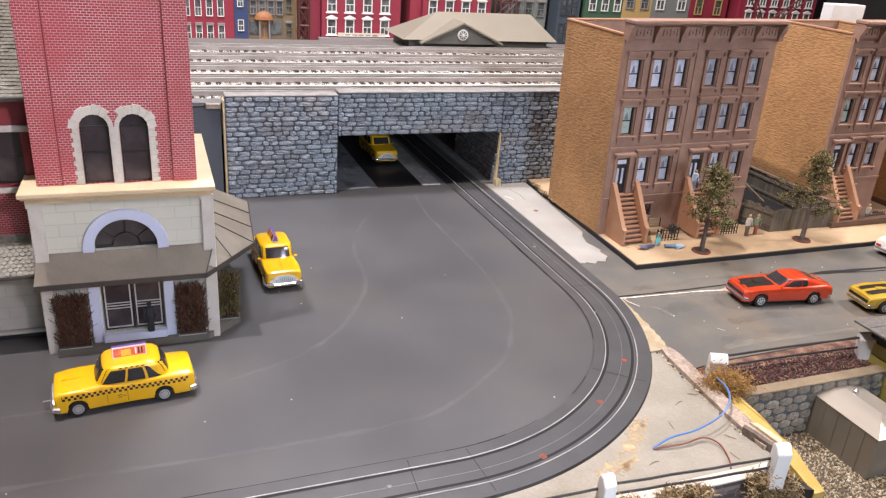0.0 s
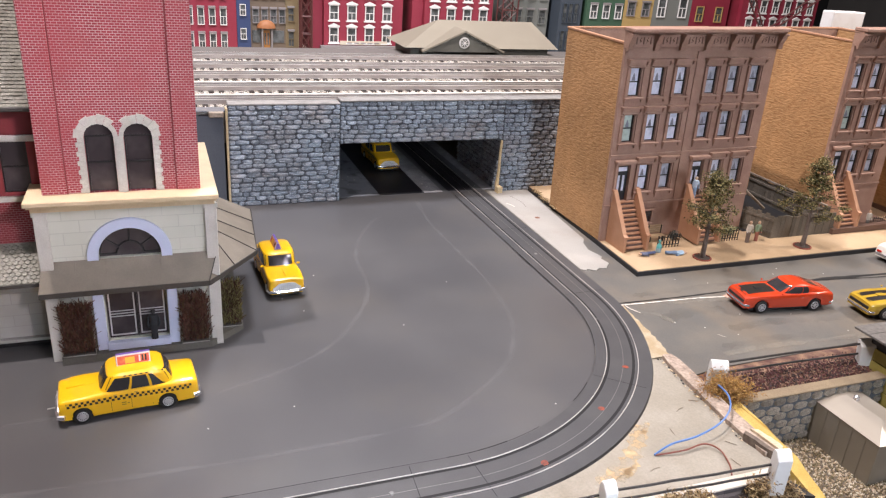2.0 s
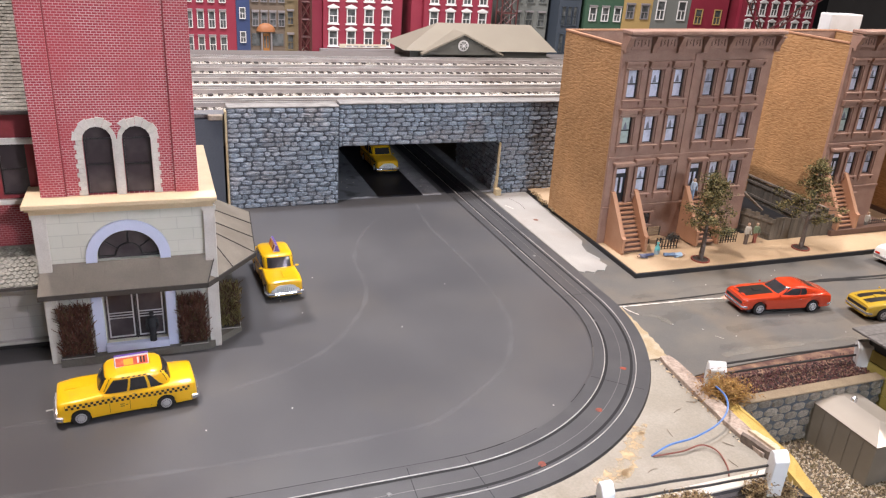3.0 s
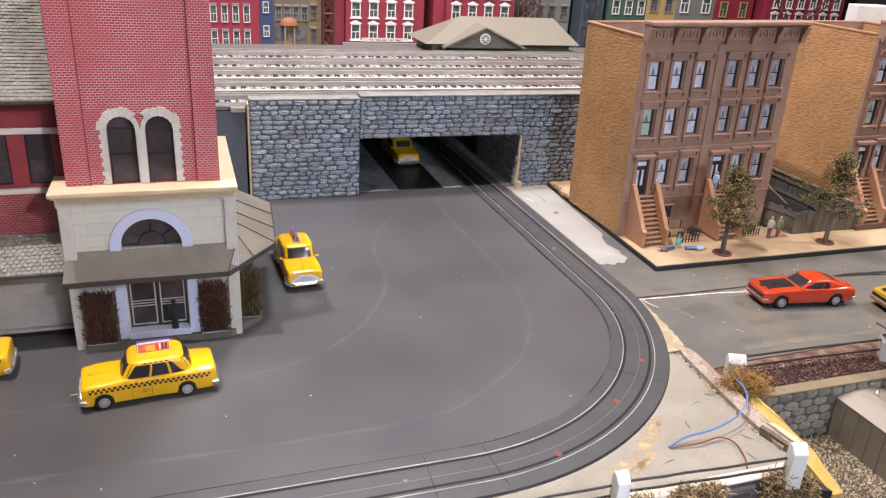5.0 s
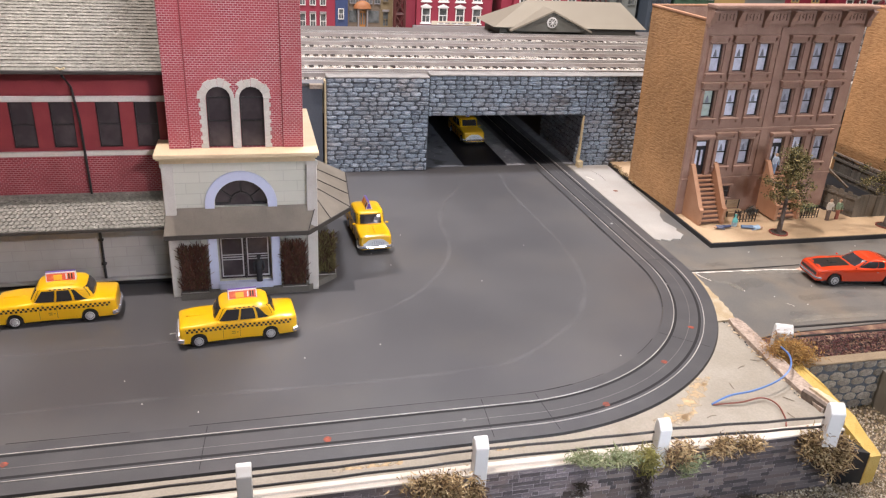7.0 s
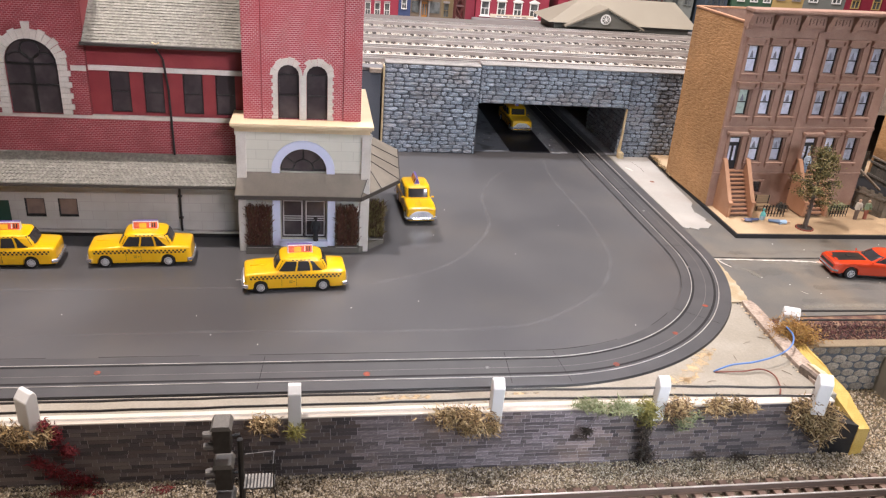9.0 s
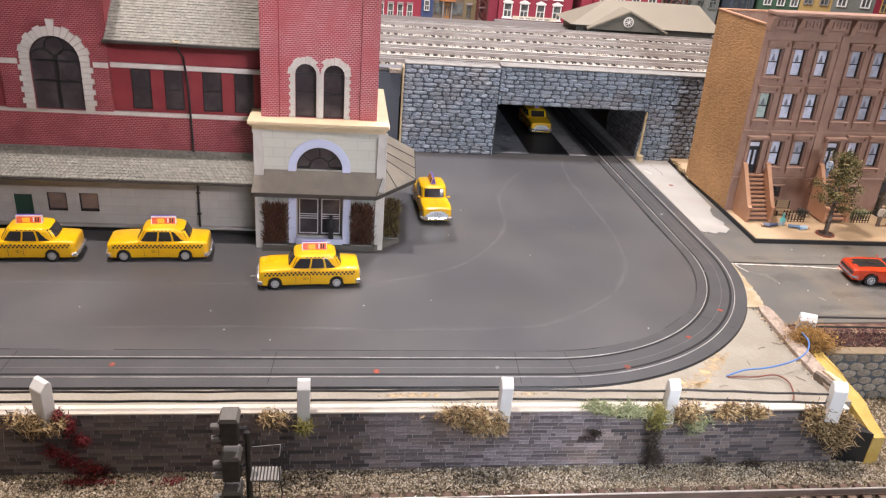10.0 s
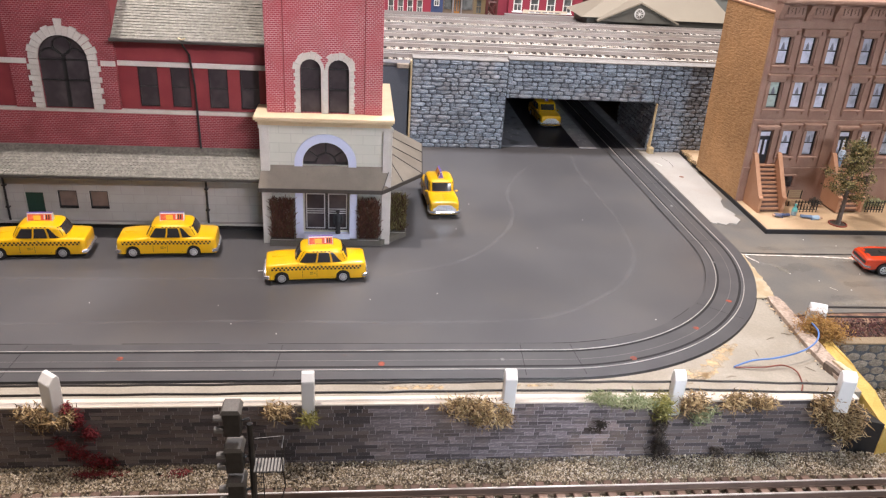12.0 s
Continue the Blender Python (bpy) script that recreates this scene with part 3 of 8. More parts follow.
GRAVEL = island_material("mixed_gravel", [(0.3, 0.25, 0.18), (0.43, 0.37, 0.285), (0.15, 0.12, 0.09), (0.55, 0.49, 0.4), (0.21, 0.165, 0.1), (0.35, 0.285, 0.19)])
PALEGRAVEL = island_material("pale_gravel", [(0.56, 0.52, 0.46), (0.64, 0.61, 0.56), (0.44, 0.39, 0.33), (0.7, 0.68, 0.64), (0.3, 0.26, 0.21)])
stones_heap("deck_ballast", "pale gravel ballast between the upper tracks", [(-0.1, 1.1, y - 0.028, y + 0.028, DECK_Z + 0.0006, DECK_Z + 0.0006, 0.25) for y in TRACK_LINES], 0.0021, 31000, PALEGRAVEL, 11)

# ---------- station ----------


def arch_outline(cx, z0, half, spring, n=14):
    """An opening with a round head: points in x, z, counterclockwise from the lower left."""
    return [(cx - half, z0), (cx + half, z0)] + [(cx + half * math.cos(math.pi * i / n), spring + half * math.sin(math.pi * i / n)) for i in range(n + 1)]


def holed_wall(x0, x1, z0, z1, holes, y0, y1):
    """An upright slab between y0 (front) and y1 with through openings given as outlines."""
    bm = bmesh.new()
    for y in (y0, y1):
        loops = [[(x0, z0), (x1, z0), (x1, z1), (x0, z1)]] + holes
        edges = []
        for lp in loops:
            vs = [bm.verts.new((p[0], y, p[1])) for p in lp]
            edges += [bm.edges.new((vs[i], vs[(i + 1) % len(vs)])) for i in range(len(vs))]
        bmesh.ops.triangle_fill(bm, use_beauty=True, use_dissolve=False, edges=edges)
    for lp in [[(x0, z0), (x1, z0), (x1, z1), (x0, z1)]] + holes:
        a, b = [bm.verts.new((p[0], y0, p[1])) for p in lp], [bm.verts.new((p[0], y1, p[1])) for p in lp]
        for i in range(len(lp)):
            bm.faces.new((a[i], a[(i + 1) % len(lp)], b[(i + 1) % len(lp)], b[i]))
    bmesh.ops.remove_doubles(bm, verts=bm.verts[:], dist=1e-6)
    bmesh.ops.recalc_face_normals(bm, faces=bm.faces[:])
    return bm


def rect(x0, x1, z0, z1):
    return [(x0, z0), (x1, z0), (x1, z1), (x0, z1)]


def scallops(origin, along, up, width, height, cols, rows, mat, parent, name="shingles", seed=0, side=0.25):
    """Rows of small shingles on a slope, joined; side: how far the lower corners are cut."""
    rnd = random.Random(seed)
    o, a, u = Vector(origin), Vector(along).normalized(), Vector(up).normalized()
    nrm = a.cross(u).normalized()
    w, h = width / cols, height / rows
    vs, fs = [], []
    for r in range(rows):
        for c in range(-1, cols):
            x0 = (c + (0.5 if r % 2 else 0)) * w
            x0c, x1c = max(0, x0), min(width, x0 + w * 0.9)
            if x1c - x0c < w * 0.2:
                continue
            lift = 0.0012 + rnd.uniform(-0.0004, 0.0005)
            b = len(vs)
            top = min(height, (r + 1.3) * h)
            for x, y, z in ((x0c, top, 0.0002), (x1c, top, 0.0002), (x1c, (r + 0.06 + side * 1.2) * h, lift), (x0c + (x1c - x0c) * (1 - side), (r + 0.06) * h, lift), (x0c + (x1c - x0c) * side, (r + 0.06) * h, lift), (x0c, (r + 0.06 + side * 1.2) * h, lift)):
                vs.append(tuple(o + a * x + u * y + nrm * z))
            for x, y in ((x1c, (r + 0.06 + side * 1.2) * h), (x0c + (x1c - x0c) * (1 - side), (r + 0.06) * h), (x0c + (x1c - x0c) * side, (r + 0.06) * h), (x0c, (r + 0.06 + side * 1.2) * h)):
                vs.append(tuple(o + a * x + u * y))
            fs += [(b, b + 5, b + 4, b + 3, b + 2, b + 1), (b + 2, b + 3, b + 7, b + 6), (b + 3, b + 4, b + 8, b + 7), (b + 4, b + 5, b + 9, b + 8)]
    me = bpy.data.meshes.new(name)
    me.from_pydata(vs, [], fs)
    me.materials.append(mat)
    ob = new(name, me)
    ob.parent = parent
    return tagged(ob, kind="stuff")


def sash(parent, x0, x1, z0, z1, y, mat=None, frame_w=0.0014):
    """A recessed window: dark pane, outer frame, meeting rail."""
    w = part("window", box(x0, x1, y, y + 0.0016, z0, z1), mat or DARKGLASS, parent)
    fr = bmesh.new()
    for b in ((x0, x0 + frame_w, z0, z1), (x1 - frame_w, x1, z0, z1), (x0 + frame_w, x1 - frame_w, z0, z0 + frame_w), (x0 + frame_w, x1 - frame_w, z1 - frame_w, z1), (x0 + frame_w, x1 - frame_w, (z0 + z1) / 2 - frame_w * 0.4, (z0 + z1) / 2 + frame_w * 0.4)):
        quad_box(fr, b[0], b[1], y - 0.0009, y - 0.0001, b[2], b[3])
    part("sash_frame", fr, FRAME, w)
    return w


def station():
    root = thing("station_building", "red brick station with tower, grey base and canopy", "station building")
    # tower
    arches = [arch_outline(x, 0.1766, 0.0125, 0.2305) for x in (-0.0945, -0.0605)]
    part("tower_wall", holed_wall(-0.1265, -0.0285, 0.1765, 0.46, arches, 0.8715, 0.8775), BRICK, root)
    for x0, x1 in ((-0.148, -0.1267), (-0.0283, -0.007)):
        part("pilaster", box(x0, x1, 0.869, 0.8775, 0.1765, 0.46, 0.0006), BRICK, root)
        xm = x1 if x0 < -0.1 else x0
        part("pilaster_edge", box(xm - 0.0012, xm + 0.0012, 0.8702, 0.8712, 0.1765, 0.46), REDPLAIN, root)
    part("tower_core", box(-0.1475, -0.0075, 0.8915, 1.02, 0.17, 0.46), REDPLAIN, root)
    for x0 in (-0.1478, -0.0085):
        part("tower_side", box(x0, x0 + 0.0013, 0.878, 0.891, 0.1765, 0.46), REDPLAIN, root)
    for i, cx in enumerate((-0.0945, -0.0605)):
        w = part("arched_window", prism(arch_outline(cx, 0.1766, 0.0124, 0.2305), "xz", 0.8765, 0.8777), DARKGLASS, root, "dark arched tower window")
        fr = bmesh.new()
        quad_box(fr, cx - 0.0124, cx + 0.0124, 0.8752, 0.8762, 0.2045, 0.2058)
        quad_box(fr, cx - 0.0124, cx + 0.0124, 0.8752, 0.8762, 0.2298, 0.231)
        quad_box(fr, cx - 0.0124, cx - 0.0108, 0.8752, 0.8762, 0.1768, 0.2298)
        quad_box(fr, cx + 0.0108, cx + 0.0124, 0.8752, 0.8762, 0.1768, 0.2298)
        part("glazing_bar", fr, FRAME, w)
    # stone dressing round the pair of arches: toothed blocks and centre column
    def voussoir(cx, a0, a1, r0, r1, spring=0.2305):
        o = [(cx + r * math.cos(a), spring + r * math.sin(a)) for r, aa in ((r0, (a0, a1)), (r1, (a1, a0))) for a in aa]
        return prism(o, "xz", 0.8695, 0.8716)
    for cx, s in ((-0.0945, 1), (-0.0605, -1)):
        for k in range(8):
            a0, a1 = math.pi * k / 8, math.pi * (k + 1) / 8
            mid = (a0 + a1) / 2
            if (s == 1 and mid < math.pi * 0.26) or (s == -1 and mid > math.pi * 0.74):
                r1 = 0.0168
            else:
                r1 = 0.0205 + (0.0012 if k % 2 else 0)
            part("arch_stone", voussoir(cx, a0 + 0.01, a1 - 0.01, 0.0126, r1), TRIM, root)
        xo = cx - s * 0.0126
        for k in range(12):
            z0 = 0.1768 + k * 0.00448
            w = 0.0058 if k % 2 else 0.0074
            x0, x1 = (xo - w, xo) if s == 1 else (xo, xo + w)
            part("quoin_stone", box(x0, x1, 0.8695, 0.8716, z0, z0 + 0.0043, 0.0003), TRIM, root)
    col = bmesh.new()
    quad_box(col, -0.0818, -0.0732, 0.8695, 0.8716, 0.1768, 0.2305)
    quad_box(col, -0.0806, -0.0744, 0.8682, 0.8695, 0.1768, 0.2295)
    quad_box(col, -0.0812, -0.0738, 0.8678, 0.8681, 0.2285, 0.2312)
    part("arch_column", col, TRIM, root)
    # ledge
    led = box(-0.163, 0.0085, 0.849, 1.042, 0.1715, 0.1762, 0.0007)
    quad_box(led, -0.161, 0.0065, 0.8535, 1.04, 0.1685, 0.1715)
    quad_box(led, -0.159, 0.005, 0.861, 1.04, 0.1625, 0.1685)
    part("ledge", led, CREAM, root, "cream moulded ledge")
    # lower block
    fan = arch_outline(-0.0772, 0.1085, 0.0288, 0.1112, 20)
    door = rect(-0.1055, -0.0475, 0.0165, 0.0725)
    part("entrance_wall", holed_wall(-0.157, 0.0055, 0.0, 0.1625, [fan, door], 0.8695, 0.8765), PALESTONE, root)
    part("entrance_block", box(-0.156, 0.0045, 0.8865, 1.035, 0, 0.162), TRIM, root)
    for x0 in (-0.157, 0.0035):
        part("entrance_side", box(x0, x0 + 0.002, 0.8767, 1.0355, 0, 0.162), PALESTONE, root)
    for x0, x1 in ((-0.1585, -0.1465), (-0.005, 0.007)):
        pil = box(x0, x1, 0.8655, 0.8694, 0, 0.1622, 0.0006)
        quad_box(pil, x0 - 0.001, x1 + 0.001, 0.8645, 0.8654, 0.157, 0.162)
        part("corner_pilaster", pil, TRIM, root)
    n = 24
    o = [(-0.0772 + 0.0392 * math.cos(math.pi * i / n), 0.1112 + 0.0392 * math.sin(math.pi * i / n)) for i in range(n + 1)]
    inn = [(-0.0772 + 0.029 * math.cos(math.pi * i / n), 0.1112 + 0.029 * math.sin(math.pi * i / n)) for i in range(n, -1, -1)]
    part("fan_arch", prism([(-0.038, 0.108)] + o + [(-0.1164, 0.108), (-0.1062, 0.108)] + inn + [(-0.0482, 0.108)], "xz", 0.8665, 0.8694), WHITEBLUE, root, "pale blue white arch surround")
    fw = part("fan_window", prism(arch_outline(-0.0772, 0.1085, 0.0286, 0.1112, 20), "xz", 0.8752, 0.8764), DARKGLASS, root, "dark fan-shaped window")
    for a in (0.0, 36, 90, 144, 180):
        c, s = math.cos(radians(a)), math.sin(radians(a))
        part("fan_bar", tube([(-0.0772 + 0.0125 * c, 0.8745, 0.1112 + 0.0125 * s), (-0.0772 + 0.0284 * c, 0.8745, 0.1112 + 0.0284 * s)], 0.0008, 4), FRAME, fw)
    for rad in (0.0125, 0.0282):
        part("fan_bar", tube([(-0.0772 + rad * math.cos(math.pi * i / 16), 0.8745, 0.1112 + rad * math.sin(math.pi * i / 16)) for i in range(17)], 0.0009, 4), FRAME, fw)
    # doors and surround
    for x0, x1 in ((-0.1165, -0.1065), (-0.0465, -0.0365)):
        part("door_surround", box(x0, x1, 0.8655, 0.8692, 0.008, 0.0772, 0.0004), WHITEBLUE, root, "pale blue white door surround")
    silver = material("silver_door_trim", (0.55, 0.55, 0.56), 0.45, 0.3)
    for x0, x1 in ((-0.1045, -0.0772), (-0.0758, -0.0485)):
        d = part("door", box(x0, x1, 0.8745, 0.876, 0.0165, 0.0725), DARKGLASS, root, "dark glazed entrance door")
        fr = bmesh.new()
        for b in ((x0 + 0.0012, x0 + 0.0026, 0.019, 0.069), (x1 - 0.0026, x1 - 0.0012, 0.019, 0.069), (x0 + 0.0026, x1 - 0.0026, 0.0675, 0.069), (x0 + 0.0026, x1 - 0.0026, 0.019, 0.0204), (x0 + 0.0026, x1 - 0.0026, 0.0405, 0.0414), (x0 + 0.0026, x1 - 0.0026, 0.0435, 0.0444), (x0 + 0.0026, x1 - 0.0026, 0.0465, 0.0474)):
            quad_box(fr, b[0], b[1], 0.8737, 0.8744, b[2], b[3])
        part("door_trim", fr, silver, d)
    part("door_frame", box(-0.0771, -0.0759, 0.8735, 0.876, 0.0165, 0.0725), FRAME, root)
    part("threshold", box(-0.107, -0.046, 0.8625, 0.8694, 0.008, 0.0162, 0.0005), WHITEBLUE, root)
    # platform
    plat = [(-0.1495, 0.8565), (-0.0045, 0.861), (0.031, 0.893), (0.034, 1.05), (-0.1495, 1.05)]
    part("platform", prism(plat, "xy", 0.0, 0.008), material("brown_grey_platform", (0.12, 0.115, 0.1), 0.75, grain=0.15, bump=0.2), root)
    # canopy: hipped sheet roof
    outer = [(-0.1615, 0.8545), (-0.0045, 0.8535), (0.0515, 0.9235), (0.0605, 1.058)]
    innr = [(-0.157, 0.8693), (0.0055, 0.8693), (0.0058, 0.93), (0.0058, 1.058)]
    can = bmesh.new()
    t = [can.verts.new((*p, 0.0815)) for p in outer]
    i = [can.verts.new((*p, 0.1085)) for p in innr]
    u = [can.verts.new((*p, 0.0775)) for p in outer]
    ui = [can.verts.new((*p, 0.0775)) for p in innr]
    for k in range(3):
        can.faces.new((t[k], t[k + 1], i[k + 1], i[k]))
        can.faces.new((u[k], ui[k], ui[k + 1], u[k + 1]))
    can.faces.new((t[0], i[0], ui[0], u[0])), can.faces.new((t[3], u[3], ui[3], i[3]))
    bmesh.ops.recalc_face_normals(can, faces=can.faces[:])
    c = part("canopy", can, CANOPY, root, "brown-grey sheet canopy roof")
    fas = bmesh.new()
    for k in range(3):
        p, q = Vector((*outer[k], 0)), Vector((*outer[k + 1], 0))
        nn = Vector(((q - p).y, -(q - p).x, 0)).normalized() * 0.0012
        vs = [fas.verts.new(v + Vector((0, 0, z))) for v in (p, q, q + nn, p + nn) for z in (0.077, 0.0822)]
        for fidx in ((0, 1, 3, 2), (2, 3, 5, 4), (4, 5, 7, 6), (6, 7, 1, 0), (1, 7, 5, 3), (0, 2, 4, 6)):
            fas.faces.new([vs[j] for j in fidx])
    part("fascia", fas, CANOPYEDGE, c)
    for p, q in (((outer[1], 0.082), (innr[1], 0.109)), ((outer[2], 0.082), (innr[2], 0.109)), (((0.0545, 0.97), 0.082), ((0.0062, 0.965), 0.1088)), (((0.058, 1.015), 0.082), ((0.0062, 1.01), 0.1088)), (((0.024, 0.889), 0.082), ((0.0060, 0.895), 0.1088))):
        part("roof_seam", tube([(*p[0], p[1]), (*q[0], q[1])], 0.0006, 4), CANOPYEDGE, c)
    for x in (-0.128, -0.1, -0.05, -0.02):
        part("sheet_joint", tube([(x, 0.8555, 0.0822), (x, 0.869, 0.1088)], 0.0003, 4), CANOPY, c)
    # wing behind the taxis
    zl = 0.0765
    holes = [rect(a, b, 0.0285, 0.054) for a, b in ((-0.425, -0.401), (-0.3855, -0.362))] + [rect(-0.466, -0.443, 0.0135, 0.0505)]
    part("lower_wall", holed_wall(-0.95, -0.157, 0.0125, zl, holes, 0.9045, 0.91), GREYSTONE, root)
    part("wing_core", box(-0.95, -0.1576, 0.922, 1.2, 0, 0.25), REDPLAIN, root)
    part("wall_ledge", box(-0.95, -0.1575, 0.899, 0.91, 0.0088, 0.0124, 0.0006), GREYSTONE, root, "grey stone ledge at the wall foot")
    # set-back plinth, coloured black to carry the shade under the ledge
    part("wall_plinth", box(-0.95, -0.1575, 0.9075, 0.9215, 0, 0.0087), BLACKWOOD, root, "recessed plinth, black for the shade under the ledge")
    warm = material("lit_window_film", (0.22, 0.165, 0.14), 0.25, spots=(0.12, 0.095, 0.085), scale=60)
    for a, b in ((-0.425, -0.401), (-0.3855, -0.362)):
        w = part("square_window", box(a, b, 0.9085, 0.91, 0.0285, 0.054), warm, root)
        fr = bmesh.new()
        for q in ((a, a + 0.0013, 0.0285, 0.054), (b - 0.0013, b, 0.0285, 0.054), (a, b, 0.0285, 0.0312), (a, b, 0.0527, 0.054)):
            quad_box(fr, q[0], q[1], 0.9062, 0.9084, q[2], q[3])
        part("window_frame", fr, FRAME, w)
    part("side_door", box(-0.466, -0.443, 0.9075, 0.91, 0.0135, 0.0505), material("dark_green_door", (0.015, 0.05, 0.035), 0.5), root, "dark green service door")
    for x in (-0.235, -0.488):
        p = part("drain_pipe", tube([(x, 0.9015, 0.0), (x, 0.9015, 0.08)], 0.0014, 8), BLACKWOOD, root, "black drain pipe")
        for z in (0.03, 0.06):
            part("pipe_clip", box(x - 0.0026, x + 0.0026, 0.9, 0.9043, z, z + 0.0016), BLACKWOOD, p)
    skirt = prism([(0.8735, 0.0855), (0.9045, 0.117), (0.9045, 0.077), (0.8735, 0.0835)], "yz", -0.95, -0.1605)
    part("skirt_roof", skirt, SHINGLE, root, "grey scalloped skirt roof")
    scallops((-0.95, 0.8733, 0.0857), (1, 0, 0), (0, 0.031, 0.0315), 0.789, 0.0437, 150, 11, SHINGLE, root, "scallop_shingles", 1, 0.32)
    part("skirt_gutter", box(-0.95, -0.16, 0.8718, 0.8733, 0.0825, 0.0858), material("dark_gutter", (0.06, 0.055, 0.05), 0.6), root)
    # upper wing: recessed red bay with four windows, brick bands
    part("brick_band", box(-0.95, -0.1485, 0.9048, 0.912, 0.112, 0.1598), WORNBRICK, root)
    part("sill_belt", box(-0.95, -0.1486, 0.9025, 0.911, 0.16, 0.1652, 0.0006), TRIM, root)
    wins = ((-0.307, -0.2835), (-0.268, -0.245), (-0.2225, -0.199), (-0.184, -0.1605))
    bay = holed_wall(-0.3295, -0.1485, 0.1654, 0.258, [rect(a, b, 0.169, 0.2187) for a, b in wins], 0.9055, 0.911)
    part("bay_wall", bay, REDPLAIN, root)
    part("belt", box(-0.3292, -0.1487, 0.9035, 0.9054, 0.2192, 0.2255, 0.0005), TRIM, root)
    for a, b in wins:
        sash(root, a, b, 0.169, 0.2187, 0.9085)
    big = arch_outline(-0.3895, 0.1662, 0.0285, 0.2257, 20)
    part("gable_wall", holed_wall(-0.4525, -0.3297, 0.1654, 0.315, [big], 0.899, 0.911), WORNBRICK, root)
    part("panel_wall", box(-0.95, -0.4527, 0.9035, 0.911, 0.1654, 0.315), REDPLAIN, root)
    part("gable_belt", box(-0.95, -0.432, 0.8975, 0.8988, 0.2192, 0.2255, 0.0003), TRIM, root)
    part("gable_belt", box(-0.3468, -0.3295, 0.8975, 0.8988, 0.2192, 0.2255, 0.0003), TRIM, root)
    part("gable_side", box(-0.3297, -0.3287, 0.9, 1.1, 0.258, 0.315), REDPLAIN, root)
    w = part("great_window", prism(big, "xz", 0.9015, 0.904), DARKGLASS, root, "large dark round-headed window")
    gb = bmesh.new()
    quad_box(gb, -0.3905 - 0.0012, -0.3885 + 0.0012, 0.8998, 0.9013, 0.1664, 0.232)
    for z in (0.2, 0.2245):
        quad_box(gb, -0.418, -0.361, 0.8998, 0.9013, z - 0.001, z + 0.001)
    for cx, cz, rr in ((-0.3895, 0.2415, 0.0105), (-0.4037, 0.2245, 0.0135), (-0.3753, 0.2245, 0.0135)):
        a1 = 360 if rr < 0.012 else 180
        tube([(cx + rr * math.cos(radians(a)), 0.9005, cz + rr * math.sin(radians(a))) for a in range(0, a1 + 1, 20)], 0.001, 4, gb)
    tube([(p[0] * 0.985 - 0.3895 * 0.015, 0.9005, p[1]) for p in big[2:]], 0.0012, 4, gb)
    part("window_tracery", gb, FRAME, w)
    for k in range(15):
        a0, a1 = math.pi * k / 15, math.pi * (k + 1) / 15
        key = k == 7
        r1 = 0.0475 if key else (0.0415 if k % 2 else 0.0395)
        o = [(-0.3895 + r * math.cos(a), 0.2257 + r * math.sin(a)) for r, aa in ((0.0286, (a0 + 0.008, a1 - 0.008)), (r1, (a1 - 0.008, a0 + 0.008))) for a in aa]
        part("arch_stone", prism(o, "xz", 0.8962, 0.8989), TRIM, root)
    for sgn in (-1, 1):
        for k in range(9):
            z0 = 0.1656 + k * 0.00667
            wd = 0.0135 if k % 2 else 0.0105
            x = -0.3895 + sgn * 0.0287
            part("quoin_stone", box(min(x, x + sgn * wd), max(x, x + sgn * wd), 0.8962, 0.8989, z0, z0 + 0.0063, 0.0003), TRIM, root)
    # upper roofs
    roof = prism([(0.888, 0.2545), (1.02, 0.362), (1.02, 0.25), (0.888, 0.2515)], "yz", -0.3285, -0.1488)
    part("main_roof", roof, SHINGLE, root, "grey shingled main roof")
    scallops((-0.3285, 0.8876, 0.2547), (1, 0, 0), (0, 0.132, 0.1075), 0.1795, 0.165, 40, 38, SHINGLE, root, "roof_shingles", 2, 0.06)
    part("eave_gutter", box(-0.3305, -0.1487, 0.8855, 0.8878, 0.2515, 0.2555, 0.0006), CANOPYEDGE, root)
    cap = prism([(0.884, 0.314), (1.1, 0.43), (1.1, 0.31), (0.884, 0.31)], "yz", -0.95, -0.322)
    part("gable_roof", cap, SHINGLE, root)
    part("gable_gutter", box(-0.95, -0.321, 0.8815, 0.8838, 0.3095, 0.316, 0.0006), TRIM, root)
    pipe = tube([(-0.2465, 0.8865, 0.256), (-0.2462, 0.887, 0.25), (-0.2425, 0.9015, 0.236), (-0.2388, 0.9015, 0.2), (-0.2372, 0.9015, 0.117)], 0.0013, 8)
    part("rain_pipe", pipe, BLACKWOOD, root, "black rain pipe")
    part("pipe_mouth", tube([(-0.2505, 0.8862, 0.2585), (-0.2465, 0.8862, 0.2565), (-0.2425, 0.8862, 0.2585)], 0.001, 6), FOAMEDGE, root)
    return root


station()

# ---------- brownstones ----------
SHADE = material("grey_window_shade", (0.2, 0.21, 0.26), 0.6, grain=0.1)
PANES = [material("curtained_pane", c, 0.22, spots=s, scale=120, amount=0.6) for c, s in (((0.74, 0.77, 0.9), (0.42, 0.46, 0.56)), ((0.5, 0.53, 0.63), (0.26, 0.28, 0.33)), ((0.5, 0.6, 0.55), (0.26, 0.31, 0.28)))]


